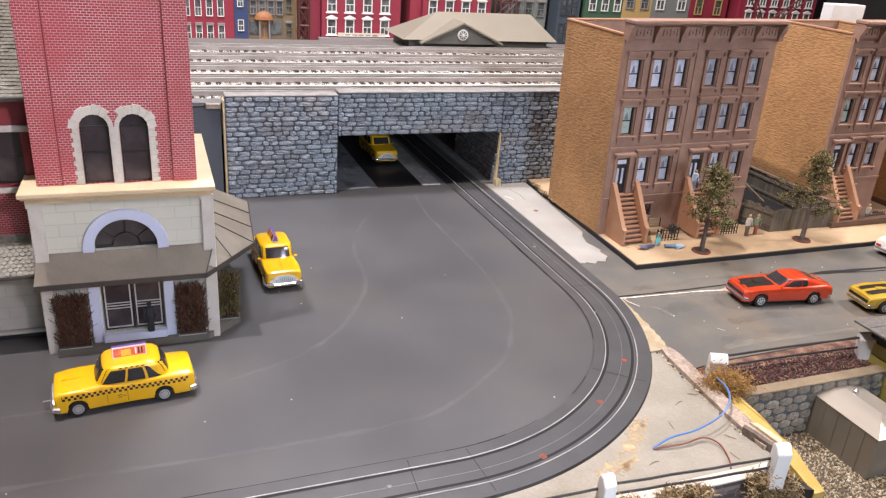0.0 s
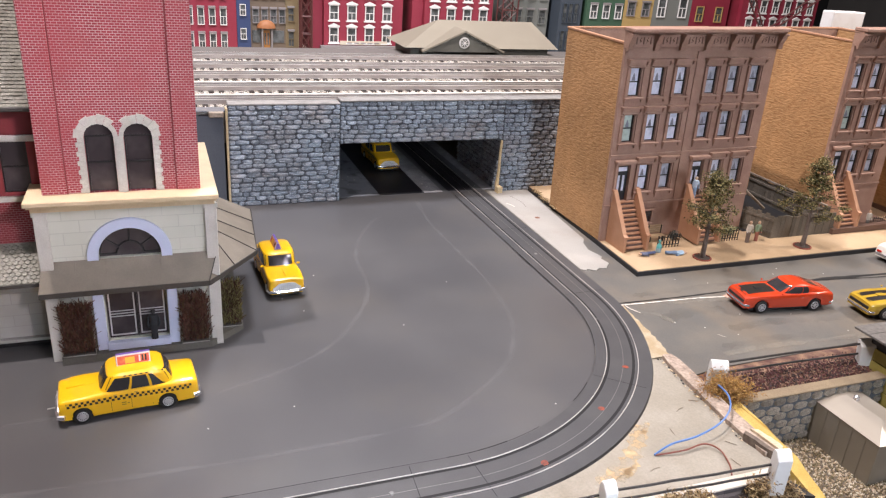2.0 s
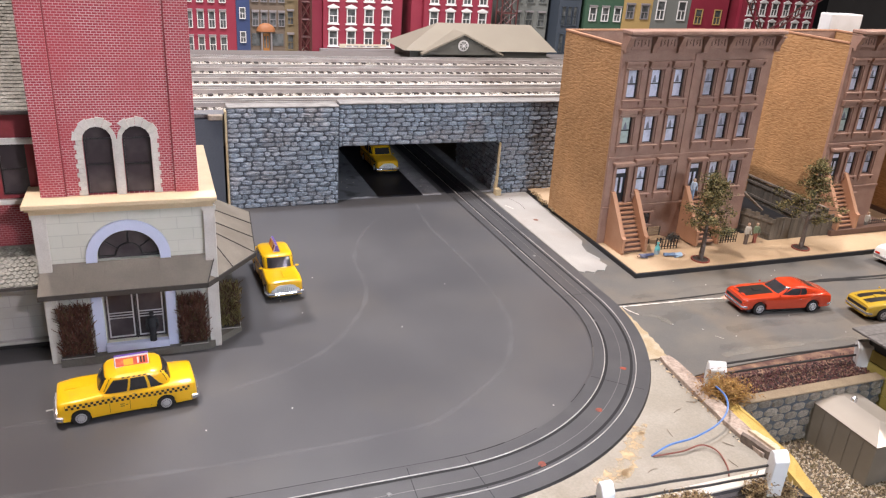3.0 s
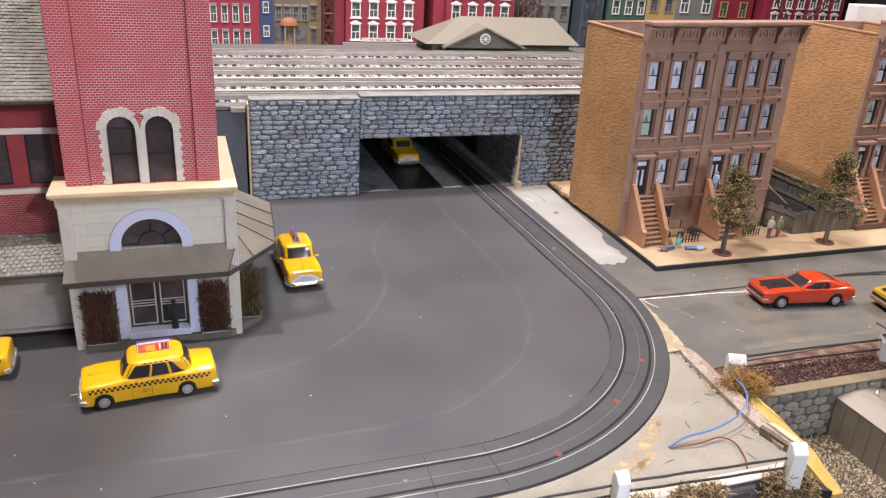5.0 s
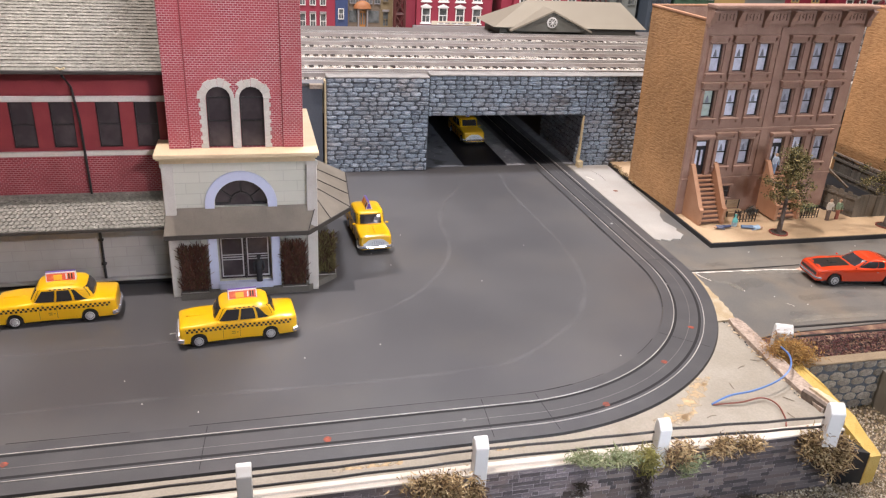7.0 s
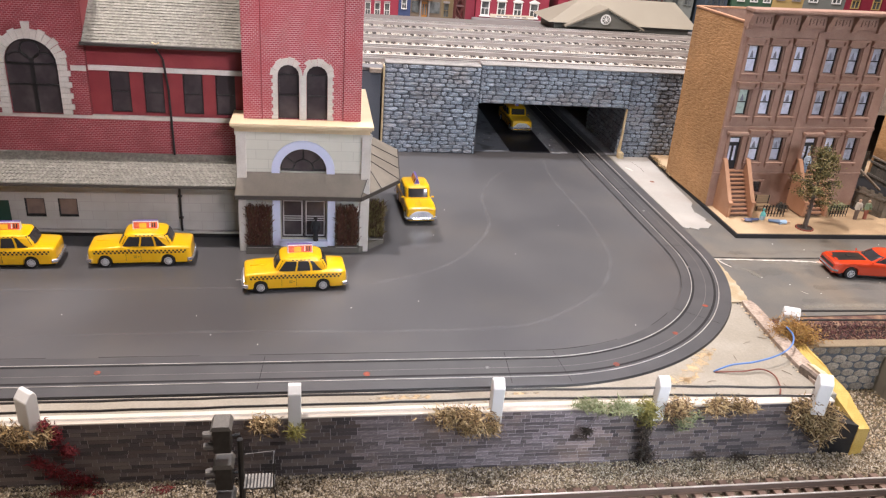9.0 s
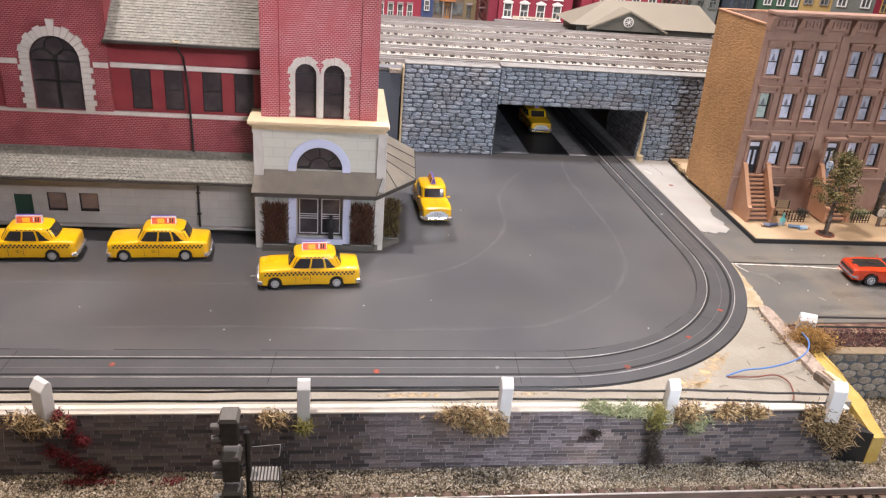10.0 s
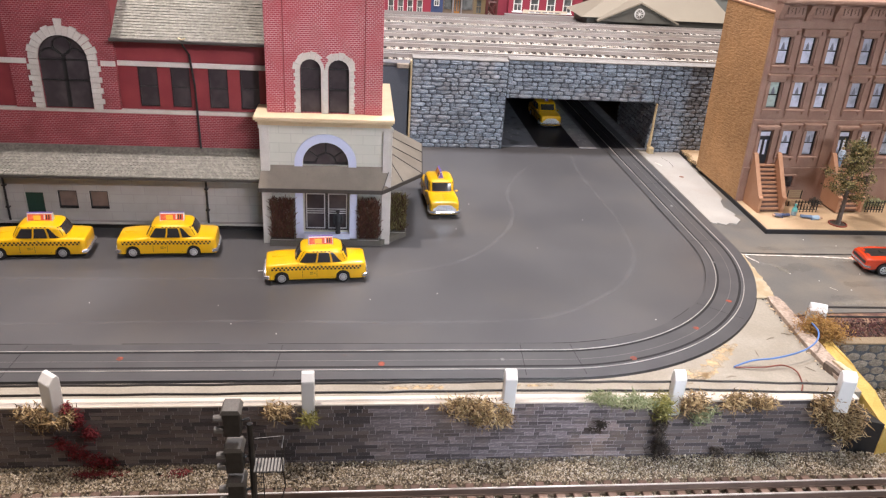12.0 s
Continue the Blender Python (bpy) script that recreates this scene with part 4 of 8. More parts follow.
def brownstone_window(root, x, z0, z1, w, tint, hood=True):
    """A window of the brownstone: lined recess, pane, sash bars, hood and sill; the wall face is y = 0."""
    v = part("window", box(x, x + w, 0.0036, 0.0048, z0, z1), PANES[tint], root)
    fr = bmesh.new()
    t, zm = 0.0011, (z0 + z1) / 2
    for b in ((x, x + t, z0, z1), (x + w - t * 1.6, x + w, z0, z1), (x + t, x + w - t, z0, z0 + t), (x + t, x + w - t, z1 - t, z1), (x + t, x + w - t, zm - t * 0.7, zm + t * 0.7)):
        quad_box(fr, b[0], b[1], 0.002, 0.0035, b[2], b[3])
    part("sash_frame", fr, FRAME, v)
    cx = x + w / 2
    drape = [(cx - 0.0029, zm + 0.0012), (cx + 0.0029, zm + 0.0012), (cx + 0.002, zm + 0.0062), (cx + 0.0008, zm + 0.0105), (cx, zm + 0.0118), (cx - 0.0008, zm + 0.0105), (cx - 0.002, zm + 0.0062)]
    part("window_shade", prism(drape, "xz", 0.0033, 0.0037), SHADE, v, "small grey drawn shade")
    sr = bmesh.new()
    for xa, xb in ((x - 0.0062, x - 0.0024), (x + w + 0.0024, x + w + 0.0062)):
        quad_box(sr, xa, xb, -0.0032, 0.0, z0 - 0.0014, z1 + 0.0004)
    for xa, xb in ((x - 0.0022, x - 0.0002), (x + w + 0.0002, x + w + 0.0022)):
        quad_box(sr, xa, xb, -0.0014, 0.0, z0 - 0.0014, z1 + 0.0004)
    part("window_jamb", sr, BROWN, v)
    h = box(x - 0.0066, x + w + 0.0066, -0.0034, 0.0, z1 + 0.0026, z1 + 0.0094)
    quad_box(h, x - 0.0038, x + w + 0.0038, -0.0046, 0.0, z1 + 0.0005, z1 + 0.0024)
    quad_box(h, x - 0.0082, x + w + 0.0082, -0.0082, 0.0, z1 + 0.0096, z1 + 0.0124)
    part("window_hood", h, BROWN, v)
    for xa in (x - 0.0076, x + w + 0.0048):
        part("hood_bracket", prism([(-0.0034, z1 + 0.0036), (-0.0052, z1 + 0.0042), (-0.0074, z1 + 0.0094), (-0.0034, z1 + 0.0094)], "yz", xa, xa + 0.0028), BROWN, v)
    q = box(x - 0.0068, x + w + 0.0068, -0.0056, 0.0, z0 - 0.0042, z0 - 0.0016, 0.0004)
    quad_box(q, x - 0.0048, x + w + 0.0048, -0.0016, 0.0, z0 - 0.0136, z0 - 0.0044)
    for xs in (x - 0.0062, x + w + 0.0034):
        quad_box(q, xs, xs + 0.0028, -0.0046, 0.0, z0 - 0.0084, z0 - 0.0044)
    part("window_sill", q, BROWN, v)


def stoop(root, x0, x1):
    """Front steps with sloping cheek walls up to the parlour door; the wall face is y = 0."""
    top, run, n = 0.064, 0.043, 11
    s = part("stoop", prism([(-0.0005, 0.0), (-run, 0.0), (-run, 0.003), (-0.0005, top - 0.003)], "yz", x0 + 0.0062, x1 - 0.0062), BROWNSHADE, root, "orange-brown stone stoop")
    for k in range(n):
        part("step", box(x0 + 0.006, x1 - 0.006, -run + k * run / n - 0.0016, -run + (k + 1) * run / n, top * (k + 1) / n - 0.0026, top * (k + 1) / n, 0.0003), STOOP, s)
    for a in (x0, x1 - 0.0058):
        cheek = prism([(-0.0005, 0.0), (-run - 0.006, 0.0), (-run - 0.006, 0.0215), (-run - 0.001, 0.0235), (-0.006, 0.0795), (-0.0005, 0.0805)], "yz", a + 0.0006, a + 0.0052)
        ck = part("cheek_wall", cheek, STOOP, s)
        cop = prism([(-run - 0.0072, 0.0222), (-run - 0.001, 0.0243), (-0.0055, 0.0803), (-0.0005, 0.0815), (-0.0005, 0.084), (-0.0065, 0.083), (-run - 0.002, 0.027), (-run - 0.0072, 0.0247)], "yz", a - 0.0004, a + 0.0062)
        part("coping", cop, STOOP, ck)


def brownstone(m, bays, label):
    """A rowhouse of one or two three-window bays."""
    root = thing("brownstone_house", label, "rowhouse", "brownstone rowhouses", "", m)
    W, D, H, SH = 0.001 + 0.1285 * bays, 0.165, 0.317, 0.294
    cols = (0.008, 0.0465, 0.0855, 0.1395, 0.178, 0.217)[:3 * bays]
    doors = (0, 3)[:bays]
    ww = 0.0175
    holes, wins = [], []
    for z0, z1, row in ((0.222, 0.262, 0), (0.155, 0.195, 1)):
        for i, c in enumerate(cols):
            holes.append(rect(c, c + ww, z0, z1))
            wins.append((c, z0, z1, ww, (0 if i < 3 else 1) if not (row == 1 and i == 0) else 2))
    for i in (1, 2, 4, 5)[:2 * bays]:
        holes.append(rect(cols[i], cols[i] + ww, 0.079, 0.119))
        wins.append((cols[i], 0.079, 0.119, ww, 0 if i in (1, 4) else 1))
    for i in (1, 4)[:bays]:
        holes.append(rect(cols[i] + 0.018, cols[i] + 0.036, 0.024, 0.043))
    for i in doors:
        holes.append(rect(cols[i] + 0.001, cols[i] + 0.0215, 0.064, 0.1185))
    part("front_wall", holed_wall(-0.0055, W, 0.0, H - 0.028, holes, 0.0, 0.005), BROWN, root)
    for c, z0, z1, w, t in wins:
        brownstone_window(root, c, z0, z1, w, t)
    for i in (1, 4)[:bays]:
        x = cols[i] + 0.018
        bw = part("basement_window", box(x, x + 0.018, 0.003, 0.0045, 0.024, 0.043), DARKGLASS, root)
        fr = bmesh.new()
        quad_box(fr, x, x + 0.018, 0.0015, 0.0029, 0.033, 0.034)
        quad_box(fr, x + 0.0085, x + 0.0095, 0.0015, 0.0029, 0.024, 0.043)
        part("sash_frame", fr, FRAME, bw)
        h = box(x - 0.003, x + 0.021, -0.0035, 0, 0.044, 0.0465, 0.0004)
        quad_box(h, x - 0.003, x + 0.021, -0.0035, 0, 0.021, 0.0235)
        part("window_hood", h, BROWN, bw)
    dark_door = material("black_panel_door", (0.025, 0.03, 0.035), 0.35)
    for i in doors:
        x = cols[i] + 0.001
        d = part("front_door", box(x, x + 0.0205, 0.003, 0.0046, 0.064, 0.1185), dark_door, root, "black double front door")
        pn = bmesh.new()
        for xx in (x + 0.0042, x + 0.0122):
            quad_box(pn, xx, xx + 0.0036, 0.0022, 0.0029, 0.079, 0.103)
        quad_box(pn, x + 0.002, x + 0.0185, 0.0022, 0.0029, 0.1095, 0.116)
        part("door_glass", pn, PANES[0], d)
        for xa, xb in ((x - 0.0045, x - 0.0002), (x + 0.0207, x + 0.0245)):
            part("door_jamb", box(xa, xb, -0.0035, 0, 0.064, 0.1215), BROWN, d)
        h = box(x - 0.007, x + 0.027, -0.009, 0, 0.1235, 0.128, 0.0006)
        quad_box(h, x - 0.0055, x + 0.0255, -0.006, 0, 0.1216, 0.1234)
        part("door_hood", h, BROWN, d)
        stoop(root, x - 0.0045, x + 0.0405)
    # flat bands and half dividing pier
    for z0, z1, pr in ((0.0555, 0.0585, 0.002), (0.1325, 0.1362, 0.0022)):
        part("band_course", box(-0.006, W + 0.0005, -pr, 0, z0, z1, 0.0003), BROWN, root)
    if bays == 2:
        part("centre_pier", box(0.1165, 0.1275, -0.0016, 0, 0.06, 0.284), BROWN, root)
    if bays == 1:
        part("foundation", box(-0.006, W, -0.0505, D, -0.009, 0.0), BROWNSHADE, root)
    # side and back walls, roof inside a parapet
    for x0, x1 in ((-0.0055, -0.0015), (W - 0.004, W)):
        part("side_wall", box(x0, x1, 0.0052, D, 0.0, SH), SIDEBRICK, root, "ochre clapboard-like brick side wall")
        part("parapet_cap", box(x0 - 0.001, x1 + 0.001, 0.0062, D + 0.001, SH + 0.0001, SH + 0.003, 0.0004), STOOP, root)
    part("back_wall", box(-0.0013, W - 0.0042, D - 0.004, D, 0.0, SH), BROWN, root)
    part("parapet_cap", box(0.0, W - 0.0055, D - 0.005, D + 0.001, SH + 0.0001, SH + 0.003, 0.0004), STOOP, root)
    part("flat_roof", box(-0.0013, W - 0.0042, 0.0054, D - 0.0042, SH - 0.026, SH - 0.022), ROOFGREY, root)
    # cornice with brackets
    part("frieze", box(-0.006, W + 0.0005, -0.004, 0.005, H - 0.0278, H - 0.005), BROWN, root)
    cor = box(-0.0075, W + 0.002, -0.019, 0.006, H - 0.0048, H + 0.0002, 0.0008)
    quad_box(cor, -0.0065, W + 0.001, -0.014, 0.005, H - 0.0075, H - 0.0049)
    part("cornice", cor, BROWN, root, "heavy brown bracketed cornice")
    nb = 3 * bays + 1
    for k in range(nb):
        x = -0.003 + k * (W + 0.001) / (nb - 1)
        br = prism([(-0.0042, H - 0.0315), (-0.0085, H - 0.0305), (-0.0095, H - 0.022), (-0.0135, H - 0.0155), (-0.0165, H - 0.0078), (-0.0042, H - 0.0078)], "yz", x - 0.0038, x + 0.0038)
        b = part("bracket", br, BROWN, root)
        part("bracket_drop", box(x - 0.0045, x + 0.0045, -0.0178, -0.0135, H - 0.0105, H - 0.0078, 0.0004), BROWN, b)
        if k < nb - 1:
            step = (W + 0.001) / (nb - 1)
            part("frieze_panel", box(x + 0.0062, x + step - 0.0062, -0.0058, -0.0041, H - 0.0262, H - 0.0092, 0.0004), BROWN, root)
            orn = bmesh.new()
            for j in range(5):
                xx = x + step * (0.24 + 0.13 * j)
                if j % 2:
                    tube([(xx - 0.0014, -0.0059, H - 0.0205), (xx + 0.0011, -0.0061, H - 0.0185), (xx - 0.0009, -0.0061, H - 0.016), (xx + 0.0014, -0.0059, H - 0.0135)], 0.0007, 5, orn)
                else:
                    quad_box(orn, xx - 0.0008, xx + 0.0008, -0.0064, -0.0057, H - 0.0222, H - 0.0125)
            part("frieze_ornament", orn, BROWNSHADE, root)
    return root


brownstone(pose(0.582, 1.034, 0.0065, 0, -1.3, 0), 2, "double brown four-storey rowhouse with stoops and cornice")
narrow_house = brownstone(pose(0.9965, 1.034, 0.0155, 0, -1.0, 0), 1, "narrow brown rowhouse with stoop and ochre side wall")
copy_thing(narrow_house, pose(1.2, 1.034, 0.0155))

# ---------- cars ----------
YELLOW = material("taxi_yellow", (0.9, 0.52, 0.006), 0.28, spots=(0.86, 0.46, 0.006), scale=40, amount=0.4, coat=0.5)
CHROME = material("chrome", (0.72, 0.72, 0.75), 0.2, 0.85)
TYRE = material("black_rubber", (0.012, 0.012, 0.013), 0.6)
CARGLASS = material("dark_car_glass", (0.03, 0.028, 0.03), 0.14, spots=(0.05, 0.047, 0.05), scale=60)
BLACKTRIM = material("black_car_paint", (0.015, 0.013, 0.012), 0.4)


def checker_material(cell):
    m = material("black_yellow_checks", (0.8, 0.45, 0.02), 0.35)
    nt = m.node_tree
    n, l = nt.nodes, nt.links
    co, mp, ck = n.new("ShaderNodeTexCoord"), n.new("ShaderNodeMapping"), n.new("ShaderNodeTexChecker")
    mp.inputs["Location"].default_value = (0.0003, 0.5, 0.0)
    ck.inputs["Scale"].default_value = 1 / cell
    ck.inputs["Color1"].default_value, ck.inputs["Color2"].default_value = (0.012, 0.01, 0.01, 1), (0.8, 0.45, 0.02, 1)
    sp, cb = n.new("ShaderNodeSeparateXYZ"), n.new("ShaderNodeCombineXYZ")
    l.new(co.outputs["Object"], sp.inputs[0])
    l.new(sp.outputs[0], cb.inputs[0]), l.new(sp.outputs[2], cb.inputs[2])
    l.new(cb.outputs[0], mp.inputs[0]), l.new(mp.outputs[0], ck.inputs["Vector"])
    l.new(ck.outputs[0], n["Principled BSDF"].inputs["Base Color"])
    return m


def interp(table, x):
    for (a, va), (b, vb) in zip(table, table[1:]):
        if a <= x <= b:
            return va + (vb - va) * (x - a) / (b - a) if b > a else va
    return table[0][1] if x < table[0][0] else table[-1][1]


def car_shell(top, half, zb, wheels, wr, wz, crown=0.0006):
    """A moulded body lofted along x: height table, half-width table, floor, wheel arches cut into the sides."""
    x0, x1 = top[0][0], top[-1][0]
    xs = {round(p[0], 5) for p in top} | {round(p[0], 5) for p in half} | {round(x0 + (x1 - x0) * i / 26, 5) for i in range(27)}
    for w in wheels:
        xs |= {round(w + wr * 1.12 * math.cos(math.pi * k / 8), 5) for k in range(9)}
    xs = [x for x in sorted(xs) if x0 <= x <= x1]
    bm, rings = bmesh.new(), []
    for x in xs:
        zt, hw = interp(top, x), interp(half, x)
        zs = zb
        for w in wheels:
            d = (wr * 1.12) ** 2 - (x - w) ** 2
            if d > 0:
                zs = max(zs, wz + math.sqrt(d))
        zs = min(zs, zt - 0.002)
        hh = zt - zs
        sec = [(0, min(zb, zt - 0.003)), (hw * 0.78, min(zb, zt - 0.003)), (hw * 0.8, zs), (hw * 0.965, zs), (hw, zs + hh * 0.35), (hw * 0.998, zs + hh * 0.66), (hw * 0.985, zt - hh * 0.13), (hw * 0.95, zt - hh * 0.04), (hw * 0.89, zt), (hw * 0.6, zt + crown * 0.55), (hw * 0.3, zt + crown * 0.9), (0, zt + crown)]
        rings.append([bm.verts.new((x, y, z)) for y, z in sec] + [bm.verts.new((x, -y, z)) for y, z in sec[-2:0:-1]])
    for a, b in zip(rings, rings[1:]):
        n = len(a)
        for k in range(n):
            bm.faces.new((a[k], a[(k + 1) % n], b[(k + 1) % n], b[k]))
    bm.faces.new(rings[0]), bm.faces.new(rings[-1][::-1])
    bmesh.ops.recalc_face_normals(bm, faces=bm.faces[:])
    return bm


class Cabin:
    """A rounded glasshouse. rows: (height, rear x, front x, half-width) from the belt to the roof; n: squareness of the plan."""

    def __init__(self, rows, n=5.0):
        self.rows, self.n = rows, n

    def at(self, v):
        k = min(int(v * (len(self.rows) - 1)), len(self.rows) - 2)
        f = v * (len(self.rows) - 1) - k
        return [a + (b - a) * f for a, b in zip(self.rows[k], self.rows[k + 1])]

    def shell(self):
        bm, rings, steps = bmesh.new(), [], 4 * (len(self.rows) - 1)
        for i in range(steps + 1):
            z, x0, x1, h = self.at(i / steps)
            cx, a = (x0 + x1) / 2, (x1 - x0) / 2
            ring = []
            for k in range(48):
                c, q = math.cos(2 * math.pi * k / 48), math.sin(2 * math.pi * k / 48)
                ring.append(bm.verts.new((cx + a * math.copysign(abs(c) ** (2 / self.n), c), h * math.copysign(abs(q) ** (2 / self.n), q), z)))
            rings.append(ring)
        for a, b in zip(rings, rings[1:]):
            for k in range(48):
                bm.faces.new((a[k], a[(k + 1) % 48], b[(k + 1) % 48], b[k]))
        bm.faces.new(rings[-1])
        return bm

    def side(self, s, fa, fb, v0, v1, lift=0.0003, steps=5):
        """A pane on one flank between the lines fa and fb (each the share of the length at its foot and its head)."""
        bm, rows = bmesh.new(), []
        for i in range(steps + 1):
            u = i / steps
            z, x0, x1, h = self.at(v0 + (v1 - v0) * u)
            cx, a, row = (x0 + x1) / 2, (x1 - x0) / 2, []
            for j in range(5):
                f = fa[0] + (fa[1] - fa[0]) * u ** fa[2] if len(fa) > 2 else fa[0] + (fa[1] - fa[0]) * u
                g = fb[0] + (fb[1] - fb[0]) * u
                x = x0 + (x1 - x0) * (f + (g - f) * j / 4)
                y = h * max(0.0, 1 - abs((x - cx) / a) ** self.n) ** (1 / self.n) + lift
                row.append(bm.verts.new((x, s * y, z + lift * 0.4)))
            rows.append(row)
        for a, b in zip(rows, rows[1:]):
            for j in range(4):
                q = (a[j], a[j + 1], b[j + 1], b[j])
                bm.faces.new(q if s < 0 else q[::-1])
        return bm

    def end(self, s, f, v0, v1, lift=0.0003, steps=5):
        """The windscreen (s = 1) or rear window (s = -1) across the share f of the width."""
        bm, rows = bmesh.new(), []
        for i in range(steps + 1):
            z, x0, x1, h = self.at(v0 + (v1 - v0) * i / steps)
            cx, a, row = (x0 + x1) / 2, (x1 - x0) / 2, []
            for j in range(9):
                y = (j / 4 - 1) * f * h
                row.append(bm.verts.new((cx + s * (a * (1 - abs(y / h) ** self.n) ** (1 / self.n) + lift), y, z + lift * 0.5)))
            rows.append(row)
        for a, b in zip(rows, rows[1:]):
            for j in range(8):
                q = (a[j], a[j + 1], b[j + 1], b[j])
                bm.faces.new(q if s > 0 else q[::-1])
        return bm


def patch(c, u0, u1, v0, v1, lift=0.0003, u0t=None, u1t=None):
    """A thin pane on the four-cornered face c (lower left, lower right, upper right, upper left)."""
    c = [Vector(p) for p in c]
    nrm = (c[1] - c[0]).cross(c[3] - c[0]).normalized()

    def at(u, v):
        return c[0].lerp(c[1], u).lerp(c[3].lerp(c[2], u), v)

    q = [at(u0, v0), at(u1, v0), at(u1 if u1t is None else u1t, v1), at(u0 if u0t is None else u0t, v1)]
    bm = bmesh.new()
    a, b = [bm.verts.new(p + nrm * lift) for p in q], [bm.verts.new(p - nrm * 0.0004) for p in q]
    bm.faces.new(a)
    for i in range(4):
        bm.faces.new((a[i], b[i], b[(i + 1) % 4], a[(i + 1) % 4]))
    return bm


def wheel(root, x, y, r, w, rim_mat, spokes=12):
    t = bmesh.new()
    rings = [[t.verts.new((x + rr * math.cos(2 * math.pi * k / 20), y + yy, r + rr * math.sin(2 * math.pi * k / 20))) for k in range(20)] for rr, yy in ((r * 0.6, -w / 2), (r * 0.93, -w / 2), (r, -w * 0.3), (r, w * 0.3), (r * 0.93, w / 2), (r * 0.6, w / 2))]
    for a, b in zip(rings, rings[1:]):
        for k in range(20):
            t.faces.new((a[k], b[k], b[(k + 1) % 20], a[(k + 1) % 20]))
    t.faces.new(rings[0]), t.faces.new(rings[-1][::-1])
    bmesh.ops.recalc_face_normals(t, faces=t.faces[:])
    wh = part("wheel", t, TYRE, root, "black tyre")
    s = 1 if y > 0 else -1

    def disc(radius, depth, d, taper=0.9):
        bm = bmesh.new()
        bmesh.ops.create_cone(bm, cap_ends=True, segments=20, radius1=radius, radius2=radius * taper, depth=depth, matrix=Matrix.Translation((x, y + s * (w / 2 + d), r)) @ Matrix.Rotation(-s * math.pi / 2, 4, "X"))
        return bm

    part("rim_well", disc(r * 0.62, 0.0006, 0.0001), RIMWELL, wh)
    ring = tube([(x + r * 0.56 * math.cos(2 * math.pi * k / 20), y + s * (w / 2 + 0.0004), r + r * 0.56 * math.sin(2 * math.pi * k / 20)) for k in range(21)], r * 0.07, 6)
    for k in range(spokes):
        a = 2 * math.pi * k / spokes
        tube([(x + r * 0.15 * math.cos(a), y + s * (w / 2 + 0.0007), r + r * 0.15 * math.sin(a)), (x + r * 0.54 * math.cos(a), y + s * (w / 2 + 0.0004), r + r * 0.54 * math.sin(a))], r * 0.07, 5, ring)
    part("rim", ring, rim_mat, wh, "chrome wheel rim")
    part("hub_cap", disc(r * (0.42 if spokes > 8 else 0.24), 0.0009, 0.0006, 0.7), rim_mat, wh, "chrome hub cap")


def lamp_disc(root, name, x, y, z, r, mat, face=1):
    bm = bmesh.new()
    bmesh.ops.create_uvsphere(bm, u_segments=10, v_segments=6, radius=r, matrix=Matrix.LocRotScale((x, y, z), None, (0.5, 1, 1)))
    return part(name, bm, mat, root, smooth=True)


CHECKS = checker_material(0.0023)
HUBCAP = material("bright_hub_cap", (0.62, 0.62, 0.64), 0.28, 0.6)
RIMWELL = material("dark_rim_well", (0.05, 0.05, 0.052), 0.5, 0.3)
AD_RED = material("red_orange_advert", (0.68, 0.11, 0.06), 0.4, spots=(0.8, 0.28, 0.08), scale=120, amount=0.9)
AD_YELLOW = material("yellow_advert", (0.85, 0.5, 0.04), 0.4)
AD_PURPLE = material("purple_advert", (0.16, 0.09, 0.42), 0.4)
AD_WHITE = material("white_advert_trim", (0.75, 0.72, 0.72), 0.4)
GRILLE = material("pale_chrome_grille", (0.78, 0.78, 0.79), 0.3, 0.6)
GRILLEGAP = material("grey_grille_gap", (0.3, 0.3, 0.31), 0.4)
RED_LENS = material("red_lens", (0.5, 0.02, 0.01), 0.2)
CLEAR_LENS = material("headlamp_glass", (0.75, 0.75, 0.72), 0.1, coat=0.5)
AMBER_LENS = material("amber_lens", (0.6, 0.25, 0.03), 0.2)


